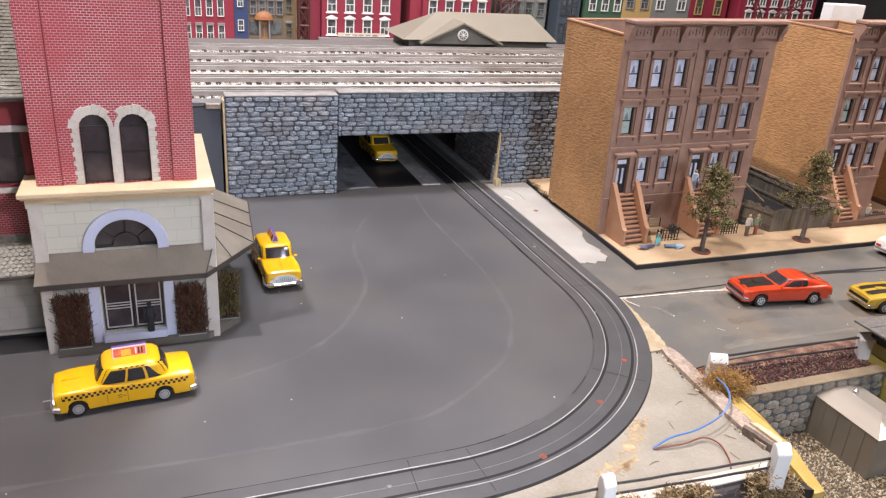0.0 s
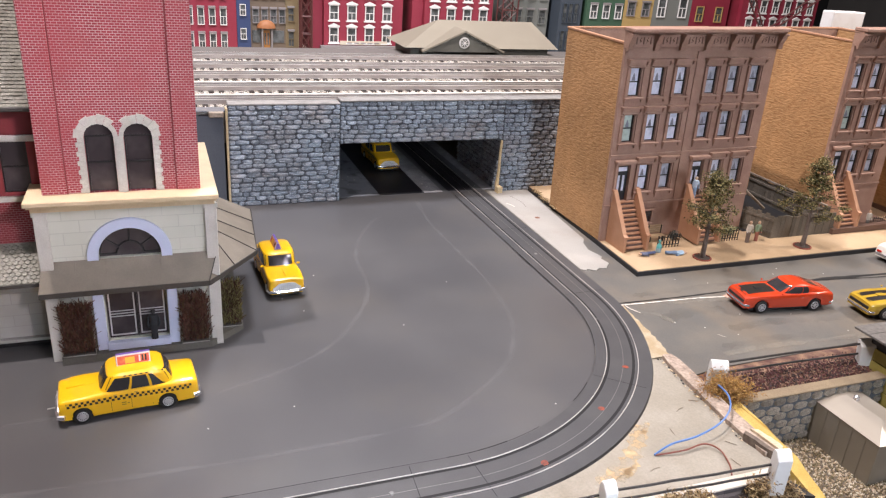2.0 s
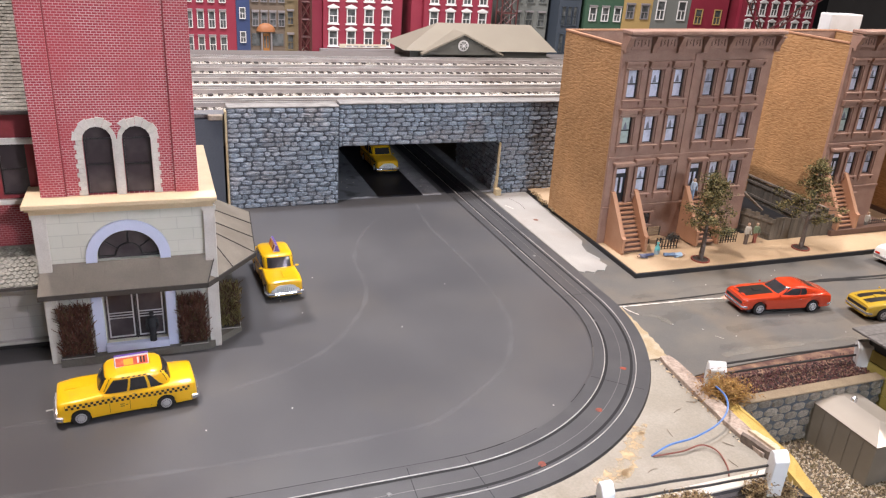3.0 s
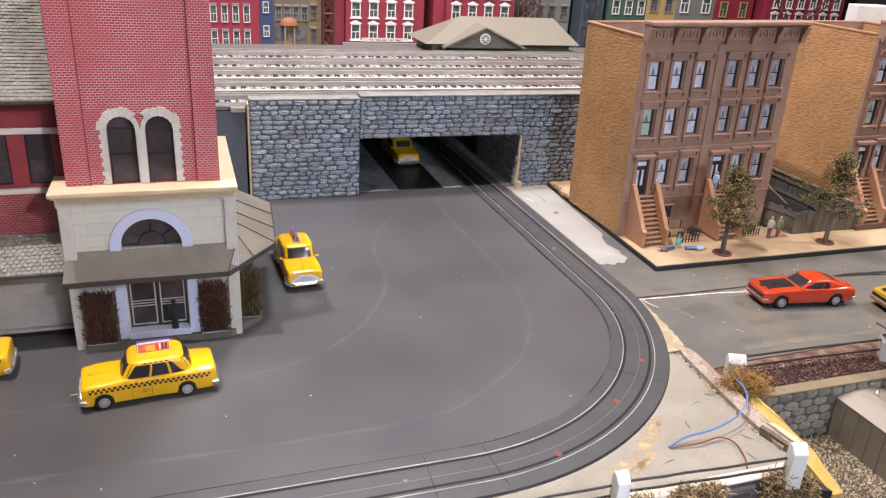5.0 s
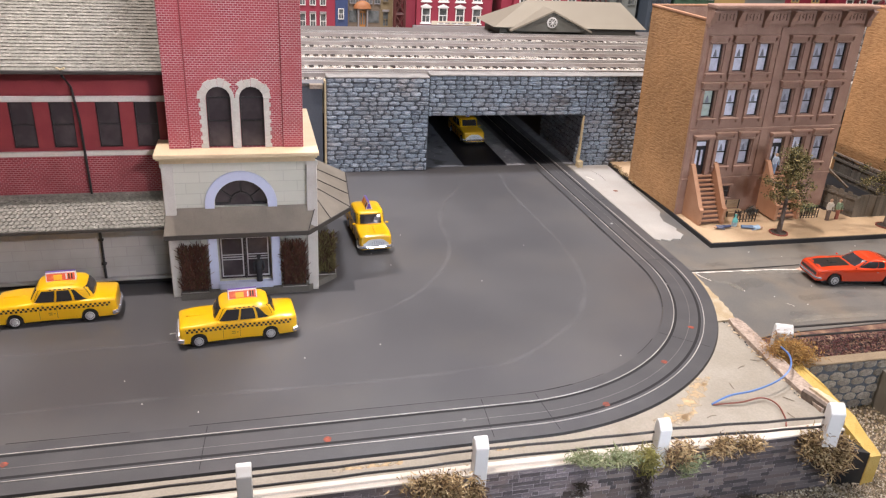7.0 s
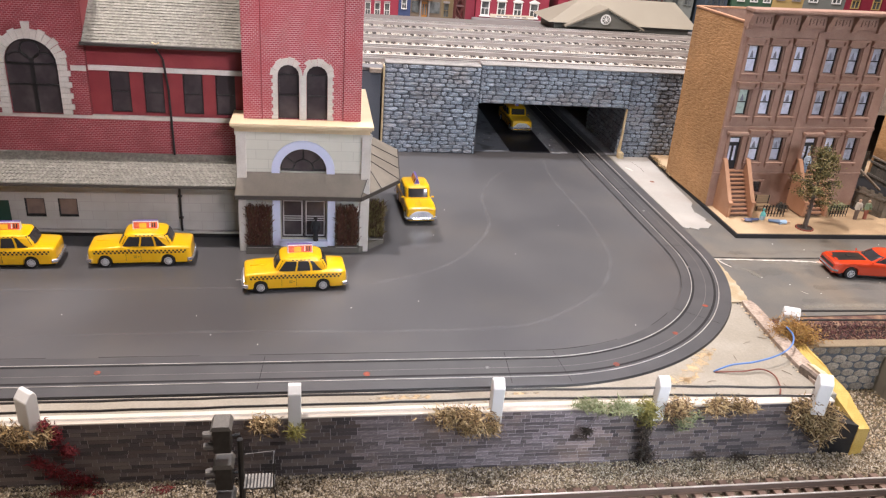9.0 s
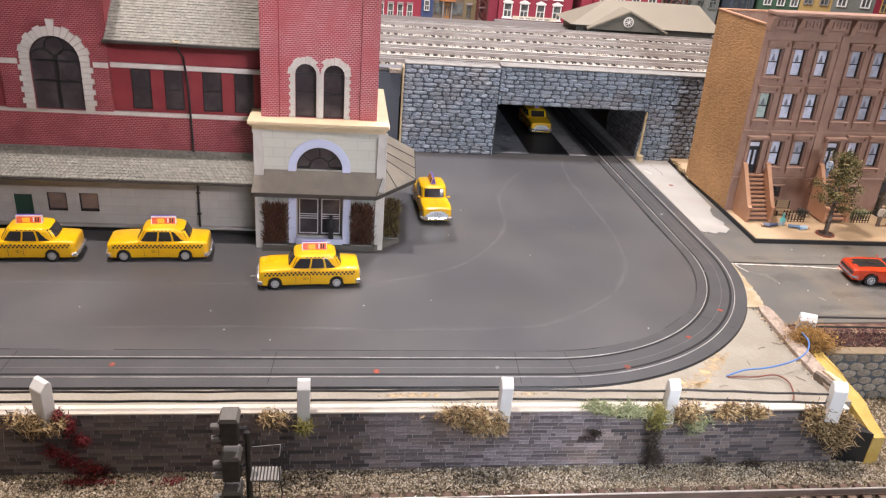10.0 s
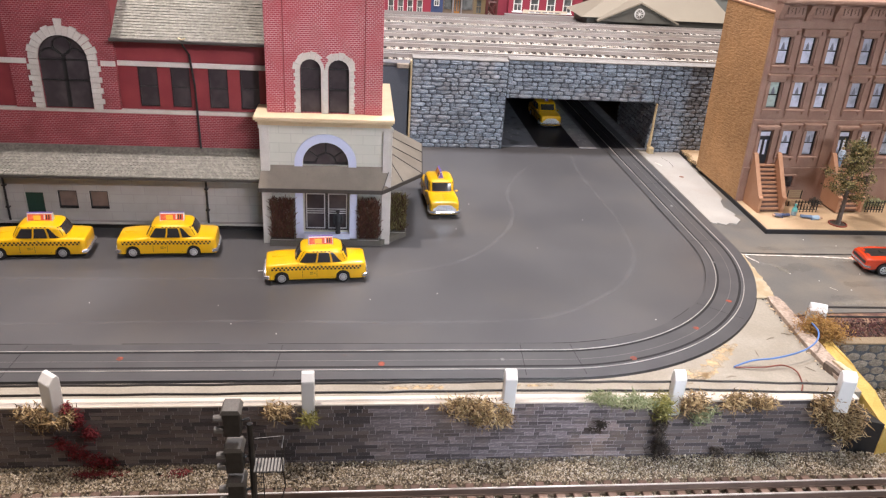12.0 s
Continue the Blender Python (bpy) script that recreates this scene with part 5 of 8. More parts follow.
def taxi(m, label):
    root = thing("taxi_cab", label, "taxi", "yellow taxis", "", m)
    top = [(-0.0592, 0.0185), (-0.059, 0.0228), (-0.0582, 0.0249), (-0.0555, 0.0259), (-0.044, 0.0266), (-0.03, 0.0268), (0.0, 0.027), (0.02, 0.027), (0.036, 0.0264), (0.048, 0.0256), (0.0555, 0.0247), (0.0583, 0.0236), (0.0591, 0.0214), (0.0592, 0.018)]
    half = [(-0.0592, 0.0186), (-0.058, 0.0204), (-0.0545, 0.0214), (-0.045, 0.0219), (-0.03, 0.0221), (-0.017, 0.0219), (-0.0125, 0.0212), (0.0, 0.0211), (0.022, 0.0212), (0.032, 0.0217), (0.05, 0.0217), (0.0575, 0.0211), (0.0592, 0.0196)]
    part("body", car_shell(top, half, 0.0058, (0.0408, -0.0315), 0.0078, 0.0078, 0.0009), YELLOW, root, "glossy yellow cab body", smooth=True)
    cab_form = Cabin([(0.0258, -0.0388, 0.0262, 0.0205), (0.0325, -0.0366, 0.0226, 0.0203), (0.0384, -0.0332, 0.0193, 0.0199), (0.0412, -0.0295, 0.0168, 0.0188), (0.0428, -0.0238, 0.0115, 0.0158), (0.0437, -0.0165, 0.0035, 0.0102), (0.044, -0.0095, -0.0035, 0.0035)])
    part("roof", cab_form.shell(), YELLOW, root, "rounded yellow cab roof", smooth=True)
    for s in (-1, 1):
        for fa, fb in (((0.12, 0.25, 0.6), (0.3, 0.31)), ((0.34, 0.35), (0.585, 0.58)), ((0.62, 0.615), (0.91, 0.86))):
            part("side_window", cab_form.side(s, fa, fb, 0.035, 0.4), CARGLASS, root)
        part("roof_stripe", cab_form.side(s, (0.06, 0.08), (0.93, 0.92), 0.44, 0.5, 0.0002), CHECKS, root)
        part("drip_rail", cab_form.side(s, (0.06, 0.07), (0.95, 0.94), 0.415, 0.432, 0.0006, 1), YELLOW, root)
    part("windscreen", cab_form.end(1, 0.9, 0.07, 0.42), CARGLASS, root)
    part("rear_window", cab_form.end(-1, 0.88, 0.09, 0.43), CARGLASS, root)
    for s in (-1, 1):
        y0, y1 = sorted((s * 0.0207, s * 0.0215))
        strip = bmesh.new()
        xs = [-0.053 + 0.106 * i / 20 for i in range(21)]
        rows = [[strip.verts.new((x, s * (interp(half, x) + (0.0005 if z < 0.02 else 0.0)), z)) for x in xs] for z in (0.0184, 0.0229)]
        for i in range(20):
            q = (rows[0][i], rows[0][i + 1], rows[1][i + 1], rows[1][i])
            strip.faces.new(q if s < 0 else q[::-1])
        part("check_stripe", strip, CHECKS, root, "black and yellow checker stripe")
        # door shut lines and faded lettering as plain bars
        for x in (0.0165, -0.0005, -0.0185):
            part("door_gap", box(x - 0.00015, x + 0.00015, y0, y1, 0.0082, 0.0184), BLACKTRIM, root)
        for x, z, w in ((0.006, 0.0148, 0.004), (0.006, 0.0127, 0.0036), (0.0022, 0.0137, 0.002)):
            part("faded_lettering", box(x - w / 2, x + w / 2, s * 0.02118 - 0.0001, s * 0.02118 + 0.0001, z - 0.0005, z + 0.0005), material("faded_dark_print", (0.35, 0.2, 0.02), 0.5), root)
        for x in (0.0115, -0.006):
            part("door_handle", box(x, x + 0.0026, s * 0.0212 - 0.0005, s * 0.0212 + 0.0005, 0.0236, 0.0241, 0.0001), CHROME, root)
        part("wing_mirror", box(0.0195, 0.0218, s * 0.0228 - 0.0021, s * 0.0228 + 0.0021, 0.0268, 0.029, 0.0006), YELLOW, root)
        for x in (0.0408, -0.0315):
            wheel(root, x, s * 0.0186, 0.0078, 0.0056, HUBCAP)
        lamp_disc(root, "headlight", 0.0577, s * 0.0157, 0.0193, 0.0022, CLEAR_LENS)
        lamp_disc(root, "side_lamp", 0.0585, s * 0.0165, 0.0148, 0.0013, AMBER_LENS)
        lamp_disc(root, "tail_light", -0.0578, s * 0.0158, 0.0182, 0.0016, RED_LENS)
    for x, s in ((0.0608, 1), (-0.0602, -1)):
        b = tube([(x - s * 0.006, -0.0222, 0.0098), (x - s * 0.0012, -0.0205, 0.0098), (x, -0.013, 0.0098), (x, 0.013, 0.0098), (x - s * 0.0012, 0.0205, 0.0098), (x - s * 0.006, 0.0222, 0.0098)], 0.0024, 8)
        for y in (-0.009, 0.009):
            quad_box(b, min(x - s * 0.001, x + s * 0.0016), max(x - s * 0.001, x + s * 0.0016), y - 0.001, y + 0.001, 0.0075, 0.0122)
        part("bumper", b, CHROME, root, "chrome bumper", smooth=False)
    g = part("grille", prism([(-0.0172, 0.0115), (0.0172, 0.0115), (0.017, 0.0142), (0.0138, 0.0162), (0.0105, 0.0192), (0.006, 0.0204), (-0.006, 0.0204), (-0.0105, 0.0192), (-0.0138, 0.0162), (-0.017, 0.0142)], "yz", 0.0572, 0.0603), GRILLE, root, "chrome egg-crate grille")
    for k in range(9):
        y = -0.0096 + k * 0.0024
        part("grille_slot", box(0.0602, 0.0605, y - 0.0003, y + 0.0003, 0.0128, 0.0186 - 0.0028 * abs(k - 4) / 4), GRILLEGAP, g)
    part("hood_ridge", box(0.027, 0.052, -0.0006, 0.0006, 0.0262, 0.0277, 0.0003), YELLOW, root)
    sg = bmesh.new()
    prof = [(-0.0045, 0.0432), (0.0045, 0.0432), (0.0013, 0.0526), (-0.0013, 0.0526)]
    sign = part("roof_sign", prism(prof, "yz", -0.0205, 0.0085, sg), AD_WHITE, root, "red and orange roof advert")
    for s in (-1, 1):
        f = [(-0.0205, s * 0.0045, 0.0432), (0.0085, s * 0.0045, 0.0432), (0.0085, s * 0.0013, 0.0526), (-0.0205, s * 0.0013, 0.0526)]
        if s > 0:
            f = [f[1], f[0], f[3], f[2]]
        part("advert_panel", patch(f, 0.03, 0.97, 0.08, 0.86, 0.0002), AD_RED, sign)
        part("advert_blob", patch(f, 0.26, 0.54, 0.15, 0.7, 0.00035), AD_YELLOW, sign)
        for a in (0.66, 0.75, 0.84):
            part("advert_mark", patch(f, a, a + 0.05, 0.2, 0.78, 0.00036), BLACKTRIM if a > 0.7 else AD_WHITE, sign)
    part("sign_top", box(-0.0205, 0.0085, -0.0011, 0.0011, 0.0527, 0.0532), AD_PURPLE, sign)
    part("sign_front", patch([(0.0085, -0.0045, 0.0432), (0.0085, 0.0045, 0.0432), (0.0085, 0.0013, 0.0526), (0.0085, -0.0013, 0.0526)], 0.12, 0.88, 0.1, 0.9), AD_PURPLE, sign)
    part("chassis", box(-0.056, 0.056, -0.016, 0.016, 0.002, 0.0062), TYRE, root)
    return root


cab = taxi(pose(-0.0855, 0.7755, 0, 0, 0, 185), "yellow checker taxi stopped before the station entrance")
row = "yellow checker taxi waiting beside the station wall"
tagged(copy_thing(cab, pose(-0.2725, 0.8405, 0, 0, 0, 183.5)), row)
tagged(copy_thing(cab, pose(-0.4265, 0.833, 0, 0, 0, 183.5)), row)
tagged(copy_thing(cab, pose(0.0875, 1.0185, 0, 0, 0, -87)), "yellow checker taxi parked beside the station canopy")
tagged(copy_thing(cab, pose(0.358, 1.5, 0.0009, 0, 0, -88)), "yellow checker taxi inside the dark underpass")
# guide pin of the slot taxi
tagged(part("guide_wire", tube([(-0.1437, 0.7705, 0.0085), (-0.1545, 0.7692, 0.0082)], 0.0006, 6), STEEL), "short steel guide wire at the taxi bumper", "wire")


def coupe(m, name, label, paint, hood_mat, L=0.132):
    """A long muscle coupe; front is +x."""
    k = L / 0.132
    root = thing(name, label, "car", "parked model cars", "", m)
    top = [(-0.066, 0.0195), (-0.0645, 0.0232), (-0.052, 0.0262), (-0.02, 0.0264), (0.018, 0.0256), (0.045, 0.0244), (0.06, 0.0228), (0.0652, 0.0208), (0.066, 0.0165)]
    half = [(-0.066, 0.0195), (-0.06, 0.0215), (-0.035, 0.0232), (0.0, 0.0228), (0.04, 0.0226), (0.06, 0.0212), (0.066, 0.0195)]
    top, half = [(x * k, z) for x, z in top], [(x * k, z) for x, z in half]
    wx = (0.041 * k, -0.0375 * k)
    part("body", car_shell(top, half, 0.0074, wx, 0.0092, 0.0088, 0.0012), paint, root, smooth=True)
    form = Cabin([(0.0248, -0.0615 * k, 0.0185 * k, 0.0212), (0.028, -0.0525 * k, 0.0125 * k, 0.0202), (0.0318, -0.041 * k, 0.0055 * k, 0.0188), (0.0345, -0.031 * k, 0.0002 * k, 0.0173), (0.036, -0.0235 * k, -0.0045 * k, 0.0142), (0.0365, -0.0165 * k, -0.01 * k, 0.007)], 4.0)
    part("roof", form.shell(), paint, root, smooth=True)
    for s in (-1, 1):
        for fa, fb in (((0.6, 0.505), (0.915, 0.82)), ((0.47, 0.3), (0.585, 0.49))):
            part("side_window", form.side(s, fa, fb, 0.06, 0.54), CARGLASS, root)
        part("window_trim", form.side(s, (0.4, 0.36), (0.93, 0.925), 0.015, 0.045, 0.0005, 1), CHROME, root)
        lamp_disc(root, "headlight", 0.0645 * k, s * 0.0165, 0.0165, 0.0021, CLEAR_LENS)
        lamp_disc(root, "headlight", 0.0648 * k, s * 0.0122, 0.0165, 0.0021, CLEAR_LENS)
        part("tail_light", box(-0.0672 * k, -0.0655 * k, s * 0.0135 - 0.004, s * 0.0135 + 0.004, 0.0145, 0.0175, 0.0004), RED_LENS, root)
        part("wing_mirror", box(0.0145, 0.0165, s * 0.0228 - 0.0012, s * 0.0228 + 0.0012, 0.026, 0.028, 0.0004), paint, root)
        part("door_handle", box(-0.0175, -0.0145, s * 0.0231 - 0.0003, s * 0.0231 + 0.0003, 0.0205, 0.0211), CHROME, root)
        for x in wx:
            wheel(root, x, s * 0.0195, 0.0086, 0.006, HUBCAP, 7)
    part("windscreen", form.end(1, 0.9, 0.05, 0.56), CARGLASS, root)
    part("windscreen_trim", form.end(1, 0.94, 0.0, 0.05, 0.0005, 1), CHROME, root)
    part("rear_window", form.end(-1, 0.6, 0.34, 0.58), CARGLASS, root)
    if hood_mat:
        for y0, y1 in (((-0.0125, 0.0125),) if hood_mat is BLACKTRIM else ((-0.0125, -0.003), (0.003, 0.0125))):
            bm = bmesh.new()
            rows = []
            for i in range(7):
                x = 0.0185 * k + 0.043 * k * i / 6
                rows.append([bm.verts.new((x, y, interp(top, x) + 0.0016 - 0.0007 * (y / 0.0125) ** 2)) for y in (y0, (y0 + y1) / 2, y1)])
            for a, b in zip(rows, rows[1:]):
                for j in range(2):
                    bm.faces.new((a[j], b[j], b[j + 1], a[j + 1]))
            part("hood_panel", bm, BLACKTRIM, root, "matt black hood panel")
        part("hood_scoop", box(0.031 * k, 0.042 * k, -0.0035, 0.0035, 0.0255, 0.0273, 0.0006), BLACKTRIM if hood_mat is BLACKTRIM else paint, root)
    for x, s in ((0.0668 * k, 1), (-0.0668 * k, -1)):
        part("bumper", tube([(x - s * 0.007, -0.0222, 0.0118), (x - s * 0.001, -0.0195, 0.0118), (x, 0, 0.0118), (x - s * 0.001, 0.0195, 0.0118), (x - s * 0.007, 0.0222, 0.0118)], 0.0014, 6), CHROME, root, "chrome bumper")
    part("grille", box(0.0645 * k, 0.0662 * k, -0.0175, 0.0175, 0.0138, 0.0182, 0.0004), BLACKTRIM, root)
    part("number_plate", box(-0.0675 * k, -0.0665 * k, -0.004, 0.004, 0.0125, 0.0152), AD_WHITE, root)
    part("chassis", box(-0.055 * k, 0.055 * k, -0.017, 0.017, 0.0022, 0.0065), TYRE, root)
    return root


ORANGE = material("orange_red_car_paint", (0.54, 0.048, 0.013), 0.22, spots=(0.5, 0.042, 0.011), scale=30, coat=0.6)
GOLD = material("mustard_yellow_car_paint", (0.5, 0.33, 0.03), 0.28, spots=(0.42, 0.26, 0.02), scale=30, coat=0.6)
CREAMCAR = material("cream_car_paint", (0.75, 0.72, 0.65), 0.28, coat=0.5)
coupe(pose(0.7135, 0.803, -0.0008, 0, 0, 172.5), "muscle_car", "orange-red muscle coupe with matt black hood panel", ORANGE, BLACKTRIM)
coupe(pose(0.868, 0.748, -0.0008, 0, 0, 172), "muscle_car", "mustard yellow coupe with two black hood stripes", GOLD, AD_WHITE)
coupe(pose(1.06, 0.885, -0.0008, 0, 0, 4), "sedan_car", "cream white sedan parked at the kerb", CREAMCAR, None)

# ---------- white posts and rods ----------


def post(x, y, z0, h, half=0.0058, turn=0, lean=0):
    prof = [(-0.0055, 0), (0.0055, 0), (0.0055, h - 0.004), (0.0035, h), (0, h - 0.0005), (-0.0055, h - 0.0075)]
    bm = prism(prof, "yz", -half, half)
    bmesh.ops.bevel(bm, geom=bm.edges[:], offset=0.0007, segments=1, affect="EDGES")
    ob = part("fence_post", bm, WHITE)
    ob.matrix_basis = pose(x, y, z0, 0, lean, turn)
    return tagged(ob, "short white fence post with sloping top", "fence post", "white fence posts")


POSTS = [(-0.715, 0.5195), (-0.507, 0.5195), (-0.303, 0.5195), (-0.0785, 0.5195), (0.1095, 0.5205), (0.2735, 0.5175), (0.440, 0.508)]
for i, (x, y) in enumerate(POSTS):
    post(x, y, -0.014 if i < 6 else -0.006, 0.0485 if i < 6 else 0.044, 0.0082 if i == 2 else 0.0058 + 0.0012 * (i == 6), -38 if i == 2 else (-12 if i == 6 else 0))
post(0.5045, 0.667, -0.03, 0.053, 0.0095, -22)
post(0.722, 0.661, -0.03, 0.054, 0.0105, -24, -8)
RUST = material("dark_fence_rod", (0.03, 0.026, 0.024), 0.55, grain=0.3)
for z, sag in ((0.0195, 0.0009), (0.009, 0.0008)):
    for (xa, ya), (xb, yb) in zip(POSTS, POSTS[1:]):
        pts = [(xa + (xb - xa) * i / 8, ya + (yb - ya) * i / 8 + 0.004, z + (0.002 if xb > 0.4 else 0) - sag * 4 * (i / 8) * (1 - i / 8) * ((i * 7 + int(xa * 100)) % 3) / 2) for i in range(9)]
        tagged(part("fence_rod", tube(pts, 0.0012, 6), RUST), "thin dark fence rod between white posts", "fence rod", "dark fence rods")
for z in (0.0165, 0.0035):
    tagged(part("fence_rod", tube([(0.508, 0.672, z), (0.62, 0.672, z - 0.001), (0.719, 0.6665, z)], 0.0013, 6), RUST), "thin dark fence rod between white posts", "fence rod", "dark fence rods")

# ---------- lower level ----------
LOWER = material("dark_earth", (0.12, 0.095, 0.07), 0.95, spots=(0.2, 0.165, 0.12), scale=30, grain=0.25, grain_scale=400, bump=0.6)
tagged(part("lower_ground", box(-1.6, 2.4, -0.2, 1.9, -0.09, -0.0735), LOWER), "brown gravelly ground along the lower track", "ground", kind="structure")
stones_heap("lower_ballast", "mixed brown gravel ballast beside the lower track", [(-0.62, 0.6, 0.487, 0.517, -0.0705, -0.0675, 0.62), (-0.62, 0.62, 0.43, 0.487, -0.073, -0.0708, 0.38)], 0.0011, 42000, GRAVEL, 21)
stones_heap("yard_gravel", "pale loose stones round the grey shed", [(0.47, 0.66, 0.46, 0.64, -0.0725, -0.0725, 1)], 0.0016, 8000, island_material("tan_gravel", [(0.36, 0.27, 0.17), (0.46, 0.37, 0.26), (0.22, 0.17, 0.1), (0.55, 0.48, 0.37), (0.15, 0.12, 0.06)]), 22)


def lower_track():
    root = thing("railway_track", "weathered model track with brown ties at wall foot", "railway track", "parallel tracks")
    rnd = random.Random(8)
    brown = material("worn_brown_tie", (0.13, 0.085, 0.065), 0.85, spots=(0.2, 0.14, 0.11), scale=90, grain=0.2, per_object=0.3)
    me = mesh_of(box(-0.0042, 0.0042, -0.03, 0.03, -0.002, 0.0032, 0.0004), "tie", brown)
    x = -0.6
    while x < 0.75:
        piece("tie", me, root, pose(x, 0.4535 + rnd.uniform(-0.0008, 0.0008), -0.0705, 0, 0, rnd.uniform(-1.5, 1.5)))
        x += 0.0168
    for off in (-0.0159, 0.0, 0.0159):
        rail = box(-0.6, 0.75, 0.4535 + off - 0.0011, 0.4535 + off + 0.0011, -0.0673, -0.0612)
        quad_box(rail, -0.6, 0.75, 0.4535 + off - 0.0024, 0.4535 + off + 0.0024, -0.0673, -0.0662)
        rl = part("rail", rail, material("brown_steel_rail", (0.14, 0.1, 0.08), 0.6, 0.3, spots=(0.2, 0.14, 0.11), scale=40, amount=0.6), root)
        part("rail_head", box(-0.6, 0.75, 0.4535 + off - 0.0007, 0.4535 + off + 0.0007, -0.0611, -0.0602), RAILHEAD, rl, "bright worn rail head")
    return root


lower_track()

# ---------- signal ----------


def signal(m):
    root = thing("railway_signal", "black three-lamp railway signal mast with ladder basket", "railway signal", "", "", m)
    dark = material("sooty_black_metal", (0.014, 0.013, 0.012), 0.4, spots=(0.035, 0.032, 0.03), scale=150, amount=0.6)
    part("mast", tube([(0.012, 0.004, 0.0), (0.012, 0.004, 0.127)], 0.0024, 8), dark, root)
    part("base", box(0.002, 0.022, -0.006, 0.014, 0.0, 0.006, 0.001), dark, root)
    for z in (0.122, 0.086, 0.052):
        hd = box(-0.0065, 0.0065, -0.0065, 0.0065, z, z + 0.022, 0.0008)
        h = part("signal_head", hd, dark, root)
        part("head_cap", prism([(-0.0078, z + 0.0222), (0.0078, z + 0.0222), (0.0058, z + 0.0262), (-0.0058, z + 0.0262)], "xz", -0.0078, 0.0078), material("grey_head_cap", (0.12, 0.112, 0.1), 0.5, grain=0.2), h)
        for y, zz in ((-0.003, z + 0.016), (0.0035, z + 0.011), (-0.003, z + 0.005)):
            hood = bmesh.new()
            rings = []
            for xx, rr in ((-0.0062, 0.0031), (-0.0135, 0.0027)):
                rings.append([hood.verts.new((xx, y + rr * math.cos(2 * math.pi * k / 10), zz + rr * math.sin(2 * math.pi * k / 10))) for k in range(10)])
            for k in range(10):
                hood.faces.new((rings[0][k], rings[0][(k + 1) % 10], rings[1][(k + 1) % 10], rings[1][k]))
            hood.faces.new(rings[0])
            part("lamp_hood", hood, material("grey_lamp_hood", (0.14, 0.13, 0.12), 0.45), h)
        part("bracket", tube([(0.0065, 0.002, z + 0.01), (0.012, 0.004, z + 0.01)], 0.0012, 6), dark, h)
    grate = material("pale_grey_grating", (0.22, 0.21, 0.19), 0.6)
    pl = part("service_platform", box(0.0145, 0.0377, -0.0078, 0.0078, 0.0878, 0.0884), dark, root)
    for k in range(9):
        part("slat", box(0.0145 + k * 0.0026, 0.0159 + k * 0.0026, -0.0078, 0.0078, 0.0885, 0.0895), grate, pl)
    wire = tube([(0.037, -0.007, 0.089), (0.039, -0.007, 0.075), (0.036, -0.004, 0.06), (0.0285, 0.0, 0.042), (0.014, 0.004, 0.03)], 0.0006, 5)
    tube([(0.037, 0.007, 0.089), (0.037, 0.007, 0.112), (0.037, -0.007, 0.112), (0.037, -0.007, 0.089)], 0.0006, 5, wire)
    tube([(0.037, 0.007, 0.112), (0.012, 0.004, 0.112)], 0.0004, 5, wire)
    part("hand_rail", wire, dark, root)
    ld = bmesh.new()
    for x in (0.0135, 0.0195):
        tube([(x, 0.009, 0.0), (x, 0.009, 0.088)], 0.0005, 5, ld)
    for k in range(13):
        tube([(0.0135, 0.009, 0.004 + k * 0.0065), (0.0195, 0.009, 0.004 + k * 0.0065)], 0.0004, 5, ld)
    part("ladder", ld, dark, root)
    return root


signal(pose(-0.1285, 0.42, -0.0735))

# ---------- right edge: foam, boards, retaining wall, shed ----------
edge = prism([(0.5023, 0.5125), (0.5165, 0.5135), (0.511, 0.55), (0.5075, 0.59), (0.506, 0.635), (0.493, 0.64), (0.4905, 0.6), (0.4935, 0.55)], "xy", -0.0735, -0.004)
for v in edge.verts:
    if v.co.z > -0.05:
        v.co.z = -0.034 if v.co.y < 0.53 else (-0.016 if v.co.y < 0.56 else (-0.008 if v.co.y < 0.61 else -0.004))
bmesh.ops.subdivide_edges(edge, edges=edge.edges[:], cuts=3)
for v in edge.verts:
    v.co += Vector((noise.noise(v.co * 60) * 0.0012, 0, noise.noise(v.co * 50 + Vector((3, 1, 0))) * 0.0014))
tagged(part("yellow_foam_edge", edge, YELLOWFOAM), "rough yellow painted foam edge of the layout", "foam edge", kind="structure")
rnd = random.Random(52)
lip = []
for k in range(19):
    y = 0.722 + 0.123 * k / 18
    lip.append((0.1755 + math.sqrt(0.3253 ** 2 - (y - 0.8795) ** 2) - 0.002, 0.484 + 0.017 * (k / 18) ** 0.8 + rnd.uniform(-0.0016, 0.0016), y))
tagged(part("filler_strip", prism([(a, y) for a, b, y in lip] + [(max(b, a + 0.002), y) for a, b, y in reversed(lip)], "xy", -0.003, 0.0009), material("cream_filler", (0.36, 0.28, 0.17), 0.8, spots=(0.46, 0.4, 0.3), scale=60, amount=0.8, grain=0.15, bump=0.6)), "ragged cream filler strip along the street end", "filler strip", kind="structure")
tagged(part("side_board", prism([(0.4668, 0.5302), (0.4874, 0.5195), (0.5021, 0.5135), (0.4935, 0.55), (0.4908, 0.6), (0.47, 0.6)], "xy", -0.0735, -0.0302), BLACKWOOD), "black board under the layout corner", "board", kind="structure")


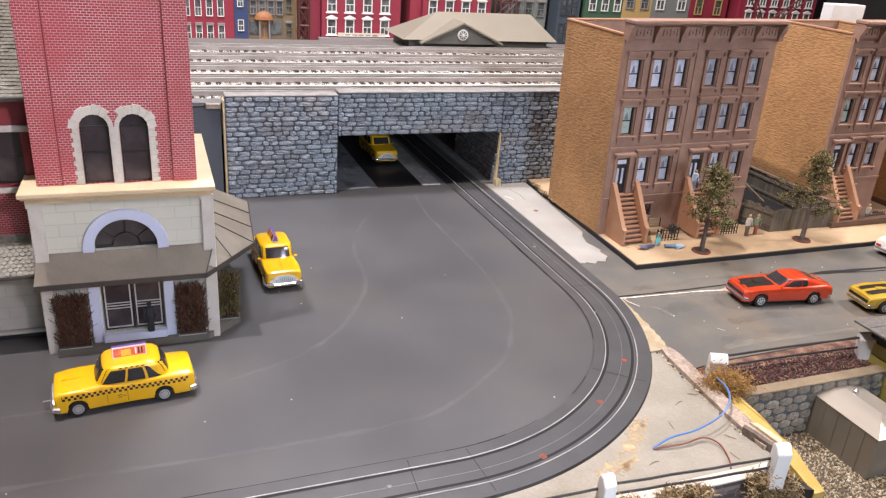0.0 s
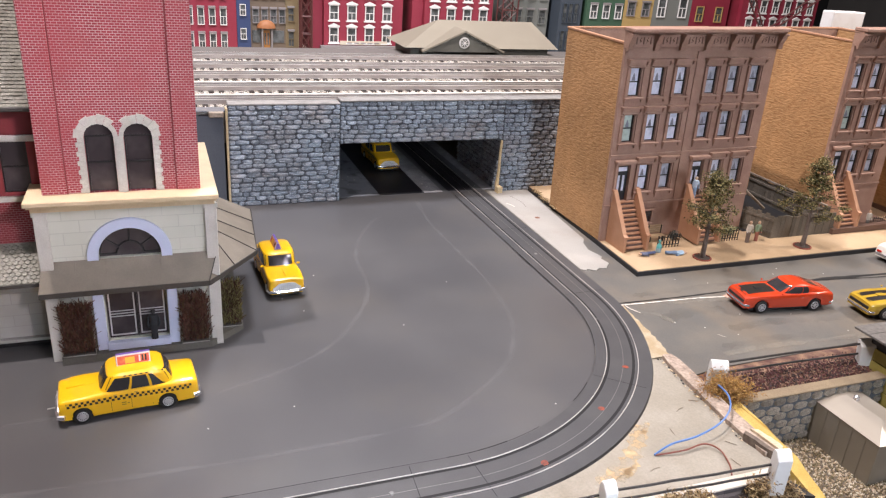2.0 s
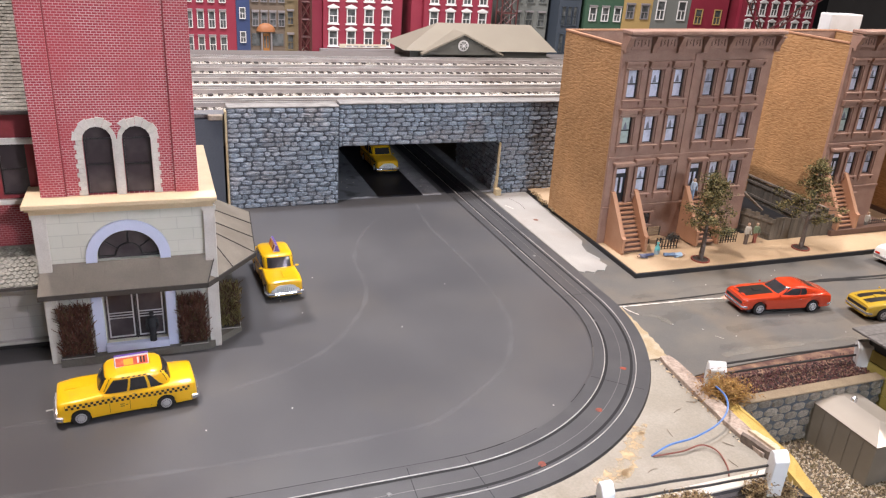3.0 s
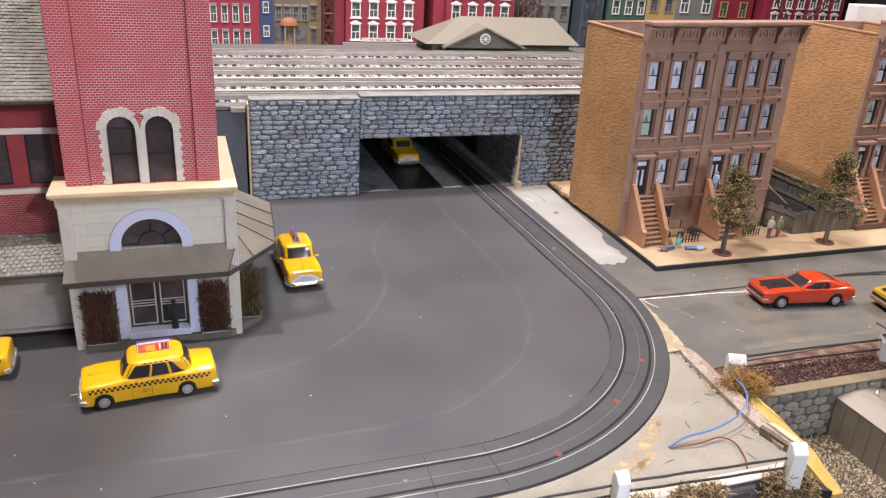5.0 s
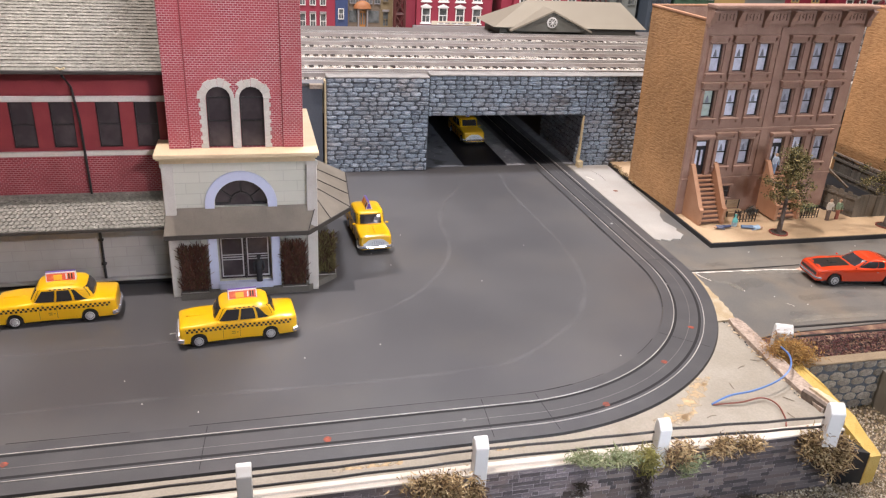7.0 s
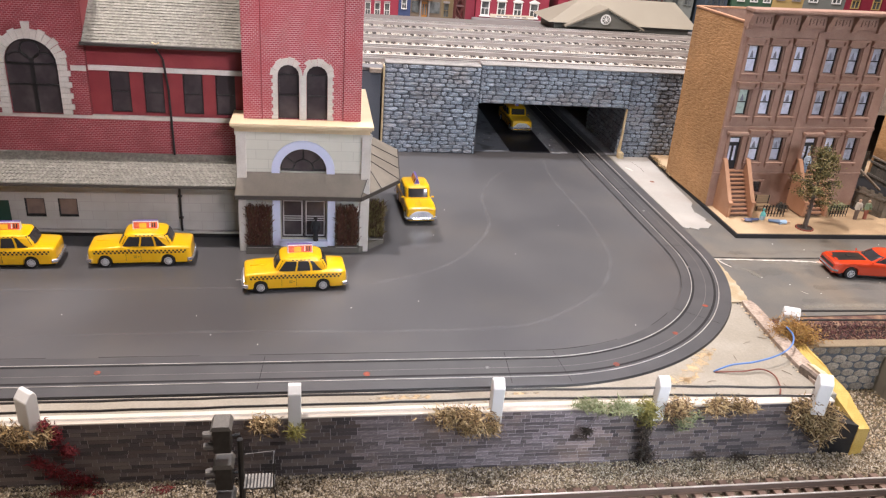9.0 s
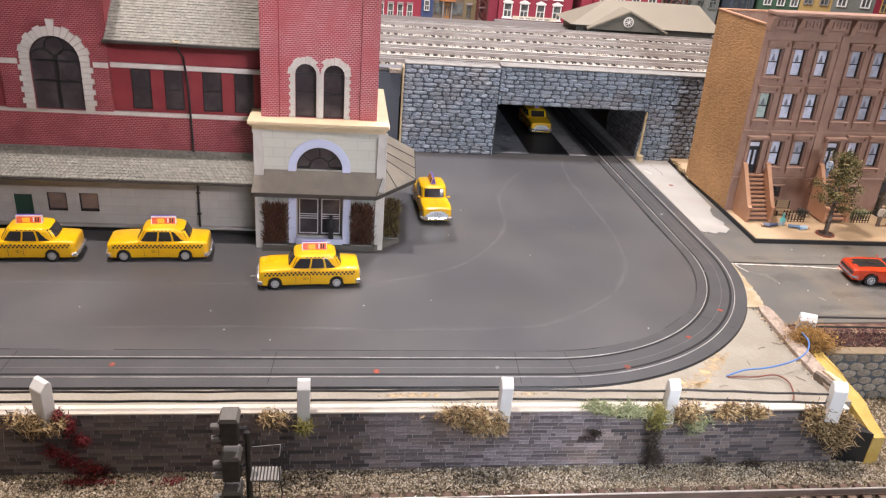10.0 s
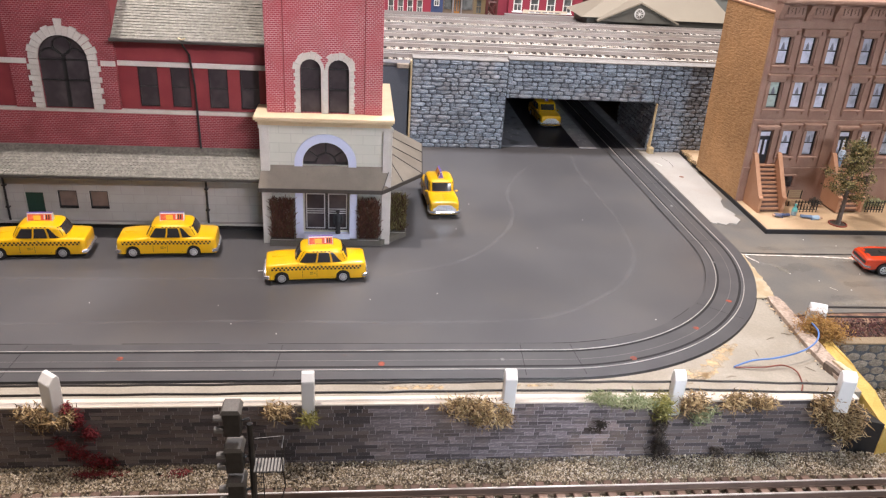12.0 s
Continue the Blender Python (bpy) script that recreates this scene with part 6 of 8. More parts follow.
def worn_board(outline, z0, z1, mat, label, seed, kind=""):
    """A rough plank with chipped edges."""
    rn = random.Random(seed)
    bm = prism(outline, "xy", z0, z1)
    bmesh.ops.subdivide_edges(bm, edges=[e for e in bm.edges if e.calc_length() > 0.02], cuts=5)
    for v in bm.verts:
        if v.co.z > z0 + 0.0005:
            v.co += Vector((rn.uniform(-0.0005, 0.0005), rn.uniform(-0.0005, 0.0005), rn.uniform(-0.0006, 0.0003)))
    return tagged(part("wood_board", bm, mat), label, "board", kind=kind)


PINKWOOD = material("weathered_pink_grey_wood", (0.4, 0.32, 0.26), 0.85, spots=(0.26, 0.2, 0.16), scale=80, amount=0.8, grain=0.25, grain_scale=350, bump=0.5)
worn_board([(0.4625, 0.545), (0.4775, 0.545), (0.4795, 0.6), (0.487, 0.708), (0.484, 0.7215), (0.4725, 0.7215), (0.4685, 0.7), (0.4615, 0.6)], -0.0012, 0.0036, PINKWOOD, "weathered wooden edge board of the layout", 1, "structure")
worn_board([(0.4588, 0.5715), (0.4632, 0.5735), (0.4715, 0.5385), (0.4672, 0.5345)], -0.0012, 0.0072, material("dark_wood_offcut", (0.13, 0.1, 0.08), 0.8, grain=0.3, grain_scale=200), "dark wooden offcut lying at the layout corner", 2)
worn_board([(0.4722, 0.577), (0.4788, 0.574), (0.4838, 0.546), (0.4768, 0.541)], 0.003, 0.0062, material("pale_wood_offcut", (0.56, 0.45, 0.31), 0.8, grain=0.15, grain_scale=300), "pale wooden offcut lying on the edge board", 3)
for k in range(46):
    y = rnd.uniform(0.56, 0.72)
    bm = bmesh.new()
    bmesh.ops.create_icosphere(bm, subdivisions=1, radius=rnd.uniform(0.0005, 0.0013), matrix=Matrix.LocRotScale((0.4615 + 0.009 * max(0, y - 0.6) / 0.12 - rnd.uniform(0.0, 0.004), y, -0.0006), None, (1, 1.4, 0.6)))
    tagged(part("filler_crumb", bm, CREAM if k % 3 else BLACKWOOD), "tiny crumb of filler beside the edge board", "crumb", "filler crumbs")
stone_panel("retaining_wall", "grey moulded stone retaining wall below the street", 0.512, 0.76, 0.632, 0.642, -0.0735, -0.0105, 0.0105, 0.0185, 9, None, SAND_MESHES, True)
tagged(part("wall_cap", box(0.51, 0.765, 0.6305, 0.645, -0.0103, -0.0078, 0.0008), material("sandy_wall_cap", (0.24, 0.185, 0.115), 0.85, spots=(0.17, 0.12, 0.08), scale=60, grain=0.2, bump=0.5)), "sandy cap along the retaining wall", "wall cap", kind="structure")
bank = prism([(0.642, -0.0735), (0.642, -0.014), (0.655, -0.0165), (0.672, -0.0065), (0.683, -0.0022), (0.7, -0.0022), (0.7, -0.0735)], "yz", 0.49, 2.3)
tagged(part("earth_bank", bank, material("reddish_earth", (0.1, 0.05, 0.042), 0.95, spots=(0.3, 0.19, 0.12), scale=60, amount=0.8, grain=0.3, bump=0.8, bump_scale=200)), "reddish rough earth bank below the street", "bank", kind="structure")
stones_heap("bank_scatter", "loose reddish brown crumbs on the earth bank", [(0.5, 0.76, 0.645, 0.682, -0.0135, -0.0035, 1)], 0.0016, 3500, island_material("red_crumbs", [(0.1, 0.035, 0.032), (0.06, 0.03, 0.027), (0.22, 0.13, 0.085), (0.13, 0.05, 0.045), (0.04, 0.025, 0.022)]), 23, "crumbs")


def shed():
    x0, x1, y0, y1, z0, z1 = 0.6185, 0.684, 0.548, 0.65, -0.0735, -0.0235
    root = thing("metal_shed", "grey-beige metal shed with low hipped roof", "shed")
    mat = material("grey_beige_metal", (0.25, 0.225, 0.185), 0.4, 0.4, spots=(0.31, 0.28, 0.235), scale=30, amount=0.7, bump=0.05)
    part("body", box(x0, x1, y0, y1, z0, z1, 0.0005), mat, root)
    r = bmesh.new()
    c = [r.verts.new(p) for p in ((x0 - 0.0008, y0 - 0.0008, z1), (x1 + 0.0008, y0 - 0.0008, z1), (x1 + 0.0008, y1 + 0.0008, z1), (x0 - 0.0008, y1 + 0.0008, z1))]
    xm = (x0 + x1) / 2
    a, b = r.verts.new((xm, y0 + 0.028, z1 + 0.0075)), r.verts.new((xm, y1 - 0.028, z1 + 0.0075))
    for f in ((c[0], c[1], a), (c[1], c[2], b, a), (c[2], c[3], b), (c[3], c[0], a, b), (c[3], c[2], c[1], c[0])):
        r.faces.new(f)
    bmesh.ops.recalc_face_normals(r, faces=r.faces[:])
    roof = part("roof", r, material("pale_metal_roof", (0.42, 0.375, 0.315), 0.4, 0.3, spots=(0.48, 0.435, 0.37), scale=25), root)
    k = bmesh.new()
    bmesh.ops.create_cone(k, cap_ends=True, segments=14, radius1=0.0036, radius2=0.003, depth=0.004, matrix=Matrix.Translation((xm + 0.004, y1 - 0.036, z1 + 0.0088)))
    bmesh.ops.create_cone(k, cap_ends=True, segments=14, radius1=0.003, radius2=0.0006, depth=0.002, matrix=Matrix.Translation((xm + 0.004, y1 - 0.036, z1 + 0.0118)))
    part("roof_knob", k, CHROME, roof, "small silver roof knob")
    for i in range(5):
        y = y0 + 0.016 + i * 0.017
        part("wall_seam", box(x0 - 0.0006, x0 - 0.0001, y - 0.0004, y + 0.0004, z0, z1 - 0.002), mat, root)


shed()


def cabin():
    """Olive plank cabin at the edge of the view."""
    root = thing("signal_cabin", "olive yellow plank cabin with dark plank roof", "cabin")
    olive = material("olive_yellow_planks", (0.3, 0.25, 0.06), 0.7, spots=(0.36, 0.3, 0.09), scale=40, grain=0.1)
    X, Y = 0.7185, 0.592
    part("core", box(X + 0.0015, X + 0.08, Y + 0.0015, Y + 0.068, -0.0735, 0.02), BLACKWOOD, root)
    for i in range(6):
        z = -0.0735 + i * 0.0148
        part("plank", box(X, X + 0.0013, Y, Y + 0.07, z + 0.0004, z + 0.0144, 0.0003), olive, root)
        part("plank", box(X + 0.0015, X + 0.08, Y - 0.0002, Y + 0.0012, z + 0.0004, z + 0.0144, 0.0003), olive, root)
    for i in range(5):
        part("roof_plank", box(X - 0.018, X + 0.1, Y - 0.018 + i * 0.0205, Y + 0.002 + i * 0.0205, 0.0335, 0.0362, 0.0004), material("dark_grey_plank", (0.13, 0.12, 0.11), 0.75, grain=0.25, grain_scale=200), root)
    part("eave", box(X - 0.002, X + 0.08, Y - 0.001, Y + 0.07, 0.0201, 0.0333), BLACKWOOD, root)


cabin()

# ---------- plants ----------


def tangle(name, label, center, radii, count, length, mat, seed, width=0.0006, category="bush", curl=1.0, flatten=None, parent=None):
    """A clump of short curled strands, with an uneven outline."""
    rnd = random.Random(seed)
    vs, fs = [], []
    c, r = Vector(center), Vector(radii)
    lobes = [Vector((rnd.uniform(-0.6, 0.6), rnd.uniform(-0.5, 0.5), rnd.uniform(-0.6, 0.6))) for _ in range(6)]
    for _ in range(count):
        lb = rnd.choice(lobes)
        d = Vector((rnd.gauss(0, 0.33), rnd.gauss(0, 0.33), rnd.gauss(0, 0.33)))
        o = lb + d
        p = c + Vector((o.x * r.x, o.y * r.y, o.z * r.z))
        if flatten is not None:
            p.y = min(p.y, flatten)
            p.x = min(p.x, 0.49)
        way = Vector((rnd.gauss(0, 1), rnd.gauss(0, 1), rnd.gauss(0.1, 1))).normalized()
        n = 4
        ln = length * rnd.uniform(0.5, 1.3)
        side = way.orthogonal().normalized() * width * rnd.uniform(0.6, 1.4)
        b = len(vs)
        for k in range(n):
            vs.append(tuple(p + side * (1 - k / n))), vs.append(tuple(p - side * (1 - k / n)))
            way = (way + Vector((rnd.gauss(0, 0.45), rnd.gauss(0, 0.45), rnd.gauss(0, 0.45))) * curl).normalized()
            p = p + way * ln / n
        for k in range(n - 1):
            fs.append((b + 2 * k, b + 2 * k + 1, b + 2 * k + 3, b + 2 * k + 2))
    me = bpy.data.meshes.new(name)
    me.from_pydata(vs, [], fs)
    me.materials.append(mat)
    ob = new(name, me)
    if parent is not None:
        ob.parent = parent
        return ob
    return tagged(ob, label, category)


TAN = island_material("dry_tan_moss", [(0.3, 0.2, 0.09), (0.42, 0.3, 0.15), (0.14, 0.085, 0.04), (0.5, 0.38, 0.21), (0.08, 0.05, 0.028)])
OCHRE = island_material("orange_brown_twigs", [(0.36, 0.2, 0.05), (0.28, 0.14, 0.04), (0.42, 0.26, 0.08), (0.2, 0.1, 0.03)])
MOSSGREEN = island_material("grey_green_moss", [(0.2, 0.24, 0.12), (0.28, 0.31, 0.18), (0.15, 0.18, 0.08), (0.33, 0.33, 0.2)])
YELGREEN = island_material("yellow_green_moss", [(0.22, 0.2, 0.05), (0.3, 0.27, 0.08), (0.16, 0.15, 0.05)])
DARKMOSS = island_material("dark_brown_moss", [(0.05, 0.038, 0.028), (0.08, 0.06, 0.045), (0.035, 0.028, 0.022)])
CRIMSON = island_material("crimson_creeper", [(0.11, 0.008, 0.014), (0.17, 0.014, 0.022), (0.07, 0.006, 0.01), (0.24, 0.03, 0.035)])
GREYSHRUB = island_material("grey_green_shrub", [(0.06, 0.06, 0.05), (0.1, 0.1, 0.085), (0.04, 0.04, 0.035)])

dry = "tuft of dry tan moss hanging over the wall"
for i, (x, z, rx, rz, n, mat, lab) in enumerate((
        (-0.317, -0.004, 0.016, 0.011, 420, TAN, dry), (-0.29, -0.006, 0.008, 0.006, 160, TAN, dry), (-0.106, -0.001, 0.013, 0.008, 360, TAN, dry), (-0.077, -0.009, 0.006, 0.005, 140, YELGREEN, "small yellow moss tuft on a white post"),
        (0.068, -0.001, 0.024, 0.0105, 800, TAN, dry), (0.084, -0.012, 0.01, 0.009, 320, TAN, dry), (0.103, -0.01, 0.009, 0.01, 320, TAN, dry),
        (0.205, 0.006, 0.02, 0.005, 420, MOSSGREEN, "grey-green moss along the wall top"), (0.235, 0.006, 0.016, 0.006, 320, MOSSGREEN, "grey-green moss along the wall top"),
        (0.262, -0.004, 0.012, 0.012, 480, YELGREEN, "yellow-green moss tuft on the wall"), (0.288, 0.001, 0.015, 0.012, 560, TAN, dry), (0.303, -0.012, 0.012, 0.008, 260, MOSSGREEN, "green moss tuft hanging on the wall"),
        (0.335, 0.002, 0.015, 0.009, 420, TAN, dry), (0.362, 0.003, 0.013, 0.0085, 380, TAN, dry), (0.435, -0.008, 0.017, 0.014, 900, TAN, dry), (0.447, -0.026, 0.014, 0.016, 700, TAN, dry), (0.458, -0.014, 0.012, 0.012, 500, TAN, dry), (0.464, -0.03, 0.012, 0.015, 520, TAN, dry))):
    tangle("dry_moss_tuft", lab, (x, 0.5105, z), (rx, 0.008, rz * 1.15), int(n * 1.4), 0.0095, mat, 100 + i, 0.0006, "moss tuft", flatten=0.5165)
for i, (x, z, rx, rz, n) in enumerate(((0.262, -0.03, 0.006, 0.018, 420), (0.268, -0.055, 0.011, 0.012, 460), (0.202, -0.024, 0.009, 0.007, 160), (0.33, -0.06, 0.01, 0.004, 120), (0.375, -0.063, 0.012, 0.004, 120))):
    tangle("dark_moss_tuft", "dark brown dead moss stuck on the wall", (x, 0.511, z), (rx, 0.005, rz), n, 0.007, DARKMOSS, 140 + i, 0.0005, "moss tuft", flatten=0.5165)
for i, (x, z, rx, rz, n) in enumerate(((-0.2885, 0.003, 0.005, 0.006, 220), (-0.282, -0.01, 0.006, 0.01, 380), (-0.2735, -0.024, 0.006, 0.009, 340), (-0.2985, -0.035, 0.007, 0.007, 200), (-0.285, -0.047, 0.011, 0.009, 360), (-0.268, -0.056, 0.013, 0.008, 380), (-0.27, -0.066, 0.02, 0.003, 300), (-0.2, -0.068, 0.014, 0.003, 140))):
    tangle("crimson_creeper", "dark crimson creeper climbing the wall", (x, 0.5115 if i < 6 else 0.505, z), (rx, 0.004, rz), n, 0.005, CRIMSON, 160 + i, 0.0005, "creeper", flatten=0.5165)
tangle("round_bush", "orange-brown dry round bush beside the street post", (0.497, 0.639, 0.004), (0.031, 0.021, 0.021), 5200, 0.007, OCHRE, 201, 0.00055)
for i, (x, y, z) in enumerate(((0.505, 0.6, -0.06), (0.52, 0.615, -0.055), (0.50, 0.565, -0.064), (0.545, 0.61, -0.065))):
    tangle("grey_shrub", "dark grey-green shrub below the layout edge", (x, y, z), (0.013, 0.016, 0.014), 700, 0.007, GREYSHRUB, 210 + i, 0.0005, "shrub")


def hedge(x0, x1, y0, y1, z0, z1, seed, greener):
    """A planter box filled with upright dry twigs."""
    rnd = random.Random(seed)
    root = thing("hedge_planter", "planter box with tall dry red-brown twigs", "hedge", "entrance hedges")
    grey = material("grey_planter_edge", (0.3, 0.29, 0.27), 0.5)
    part("planter", box(x0 - 0.001, x1 + 0.001, y0 - 0.001, y1, z0, z0 + 0.0025, 0.0004), material("dark_planter", (0.05, 0.045, 0.04), 0.7), root)
    part("planter_rim", tube([(x0 - 0.001, y0 - 0.0012, z0 + 0.0055), (x0 - 0.001, y0 - 0.0012, z0 + 0.0012), (x1 + 0.001, y0 - 0.0012, z0 + 0.0012), (x1 + 0.001, y0 - 0.0012, z0 + 0.0075)], 0.0006, 5), grey, root)
    vs, fs = [], []
    for _ in range(2600):
        p = Vector((rnd.uniform(x0, x1), rnd.uniform(y0, y1), z0 + rnd.uniform(0, 0.84) * (z1 - z0)))
        way = Vector((rnd.gauss(0, 0.35), rnd.gauss(-0.05, 0.3), 1)).normalized()
        ln = rnd.uniform(0.005, 0.0115)
        side = way.orthogonal().normalized()
        side = (side * math.cos(rnd.uniform(0, 3)) + way.cross(side) * math.sin(rnd.uniform(0, 3))).normalized() * rnd.uniform(0.00022, 0.0005)
        b = len(vs)
        for k in range(4):
            vs.append(tuple(p + side)), vs.append(tuple(p - side))
            way = (way + Vector((rnd.gauss(0, 0.3), rnd.gauss(0, 0.25), 0.05))).normalized()
            p = p + way * ln / 3
        fs += [(b, b + 1, b + 3, b + 2), (b + 2, b + 3, b + 5, b + 4), (b + 4, b + 5, b + 7, b + 6)]
    me = bpy.data.meshes.new("twigs")
    me.from_pydata(vs, [], fs)
    me.materials.append(greener)
    ob = new("twig_mass", me)
    ob.parent = root
    tagged(ob, kind="stuff")


REDTWIG = island_material("red_brown_twigs", [(0.085, 0.03, 0.022), (0.12, 0.045, 0.03), (0.06, 0.024, 0.018), (0.1, 0.07, 0.03), (0.15, 0.07, 0.045)])
GREENTWIG = island_material("olive_brown_twigs", [(0.12, 0.1, 0.035), (0.17, 0.14, 0.05), (0.09, 0.05, 0.03), (0.07, 0.03, 0.02), (0.2, 0.17, 0.07)])
hedge(-0.1475, -0.119, 0.8585, 0.867, 0.008, 0.07, 1, REDTWIG)
hedge(-0.034, -0.0085, 0.8605, 0.867, 0.008, 0.07, 2, REDTWIG)
hedge(0.0095, 0.028, 0.887, 0.899, 0.008, 0.064, 3, GREENTWIG)


def tree(x, y, z, height, seed):
    rnd = random.Random(seed)
    root = thing("street_tree", "small olive-green street tree in a brick ring", "tree", "street trees", "", pose(x, y, z))
    bark = material("grey_brown_bark", (0.13, 0.1, 0.085), 0.9, spots=(0.2, 0.17, 0.15), scale=200, grain=0.2, bump=0.5)
    H = height
    trunk = tube([(0, 0, 0), (0.0006, 0.0003, H * 0.2), (-0.0008, 0, H * 0.4), (0.0008, 0.0008, H * 0.62), (0, 0, H * 0.92)], 0.004, 8, None, 0.0009)
    tips = [Vector((0, 0, H * 0.95)), Vector((0, 0, H * 0.88))]
    for k in range(26):
        f = 0.27 + 0.64 * (k + rnd.random()) / 26
        a = k * 2.4 + rnd.uniform(-0.4, 0.4)
        ln = H * 0.3 * min(1.0, (1.08 - f) * 1.55) * rnd.uniform(0.45, 1.15)
        b = Vector((0, 0, H * f))
        e = b + Vector((math.cos(a) * ln, math.sin(a) * ln, ln * 0.35))
        tube([b, b.lerp(e, 0.5) + Vector((0, 0, ln * 0.08)), e], 0.0011, 5, trunk, 0.0004)
        tips += [b.lerp(e, 0.45), e]
    part("trunk", trunk, bark, root)
    vs, fs = [], []
    for t in tips:
        cr = rnd.uniform(0.006, 0.0105)
        for _ in range(rnd.randint(60, 170)):
            p = t + Vector((rnd.gauss(0, 0.5), rnd.gauss(0, 0.5), rnd.gauss(0.1, 0.42))) * cr
            s = rnd.uniform(0.0009, 0.0021)
            u = Vector((rnd.gauss(0, 1), rnd.gauss(0, 1), rnd.gauss(0, 0.6))).normalized()
            w = u.cross(Vector((rnd.gauss(0, 1), rnd.gauss(0, 1), rnd.gauss(0, 1)))).normalized()
            b = len(vs)
            vs += [tuple(p + u * s), tuple(p + w * s * 0.6), tuple(p - u * s), tuple(p - w * s * 0.6)]
            fs.append((b, b + 1, b + 2, b + 3))
    me = bpy.data.meshes.new("crown")
    me.from_pydata(vs, [], fs)
    me.materials.append(LEAF)
    ob = new("crown", me)
    ob.parent = root
    ring = bmesh.new()
    bmesh.ops.create_cone(ring, cap_ends=True, segments=20, radius1=0.0125, radius2=0.0115, depth=0.0012, matrix=Matrix.Translation((0, 0, 0.0006)))
    part("soil", ring, material("dark_tree_soil", (0.06, 0.045, 0.035), 0.95, grain=0.3), root)
    brick = mesh_of(box(-0.0016, 0.0016, -0.0009, 0.0009, 0, 0.002, 0.0002), "edging_brick", material("red_edging_brick", (0.25, 0.06, 0.04), 0.8, per_object=0.3))
    for k in range(20):
        a = 2 * math.pi * k / 20
        piece("edging_brick", brick, root, pose(0.0128 * math.cos(a), 0.0128 * math.sin(a), 0, 0, 0, math.degrees(a) + 90 + rnd.uniform(-8, 8)))


LEAF = island_material("olive_leaves", [(0.15, 0.125, 0.045), (0.24, 0.195, 0.075), (0.08, 0.08, 0.03), (0.33, 0.27, 0.115), (0.05, 0.055, 0.022)])
tree(0.699, 0.945, 0.0064, 0.138, 31)
tree(0.896, 0.951, 0.0064, 0.148, 32)
for i, (x, y, rx, mat) in enumerate(((0.7, 1.015, 0.009, DARKMOSS), (0.782, 1.012, 0.014, MOSSGREEN), (0.805, 1.016, 0.012, MOSSGREEN), (0.862, 1.012, 0.01, YELGREEN), (0.93, 1.012, 0.012, YELGREEN), (0.97, 1.012, 0.012, MOSSGREEN))):
    tangle("small_bush", "low dark green bush in front of the houses", (x, y, 0.0145), (rx, 0.006, 0.007), 420, 0.005, GREYSHRUB if i == 0 else mat, 250 + i, 0.0007)
for i, (x, y) in enumerate(((0.577, 1.19), (0.5795, 1.225), (0.583, 1.262))):
    tangle("dry_grass", "strip of dry tan grass beside the house", (x, y, 0.0085), (0.006, 0.018, 0.002), 260, 0.004, TAN, 270 + i, 0.0005, "grass")

# ---------- small things before the houses ----------


def iron_fence(x0, x1, y):
    root = thing("iron_fence", "low black iron fence before the rowhouse", "fence", "iron fences")
    n = max(2, round((x1 - x0) / 0.0052))
    for z in (0.0105, 0.0225):
        part("rail", box(x0, x1, y - 0.0005, y + 0.0005, z, z + 0.0011), BLACKWOOD, root)
    for k in range(n + 1):
        x = x0 + (x1 - x0) * k / n
        part("picket", tube([(x, y, 0.0064), (x, y, 0.0262)], 0.0007, 5), BLACKWOOD, root)
    for k in range(n):
        x = x0 + (x1 - x0) * (k + 0.5) / n
        part("scroll", tube([(x - 0.0022, y, 0.0115), (x, y, 0.0195), (x + 0.0022, y, 0.0115)], 0.0004, 4), BLACKWOOD, root)


iron_fence(0.652, 0.69, 0.992)
iron_fence(0.776, 0.806, 0.996)
iron_fence(1.082, 1.16, 0.996)


def bench(x, y):
    root = thing("bench", "small tan slatted bench beside the stoop", "bench")
    tan = material("tan_bench_slat", (0.42, 0.3, 0.18), 0.7, grain=0.1)
    for k in range(4):
        part("seat_slat", box(x - 0.014, x + 0.014, y - 0.008 + k * 0.0026, y - 0.006 + k * 0.0026, 0.0155, 0.0163), tan, root)
    for k in range(4):
        part("back_slat", box(x - 0.014, x + 0.014, y + 0.0026, y + 0.0034, 0.018 + k * 0.0034, 0.0205 + k * 0.0034), tan, root)
    for s in (-0.0115, 0.0115):
        part("leg", box(x + s - 0.0007, x + s + 0.0007, y - 0.007, y - 0.0055, 0.0064, 0.0155), BLACKWOOD, root)
        part("leg", box(x + s - 0.0007, x + s + 0.0007, y + 0.0016, y + 0.0025, 0.0064, 0.031), BLACKWOOD, root)


bench(0.667, 1.022)


def board_fence(x0, x1, y, z0, h, seed, label, angle=0.0):
    rnd = random.Random(seed)
    root = thing("board_fence", label, "fence", "board fences", "", pose(x0, y, z0, 0, 0, angle))
    mat = material("grey_fence_board", (0.13, 0.11, 0.085), 0.85, spots=(0.2, 0.175, 0.14), scale=120, grain=0.2, grain_scale=300, per_object=0.25)
    me = mesh_of(box(-0.0036, 0.0036, -0.0008, 0.0008, 0, 1.0), "board", mat)
    n = int((x1 - x0) / 0.0076)
    for k in range(n):
        piece("board", me, root, Matrix.LocRotScale(((k + 0.5) * 0.0076, rnd.uniform(-0.0004, 0.0004), 0), Euler((0, radians(rnd.uniform(-1.5, 1.5)), 0)), (1, 1, h * rnd.uniform(0.93, 1.05))))
    for z in (0.25, 0.8):
        part("cross_rail", box(0, x1 - x0, 0.001, 0.0026, h * z - 0.002, h * z + 0.002), mat, root)


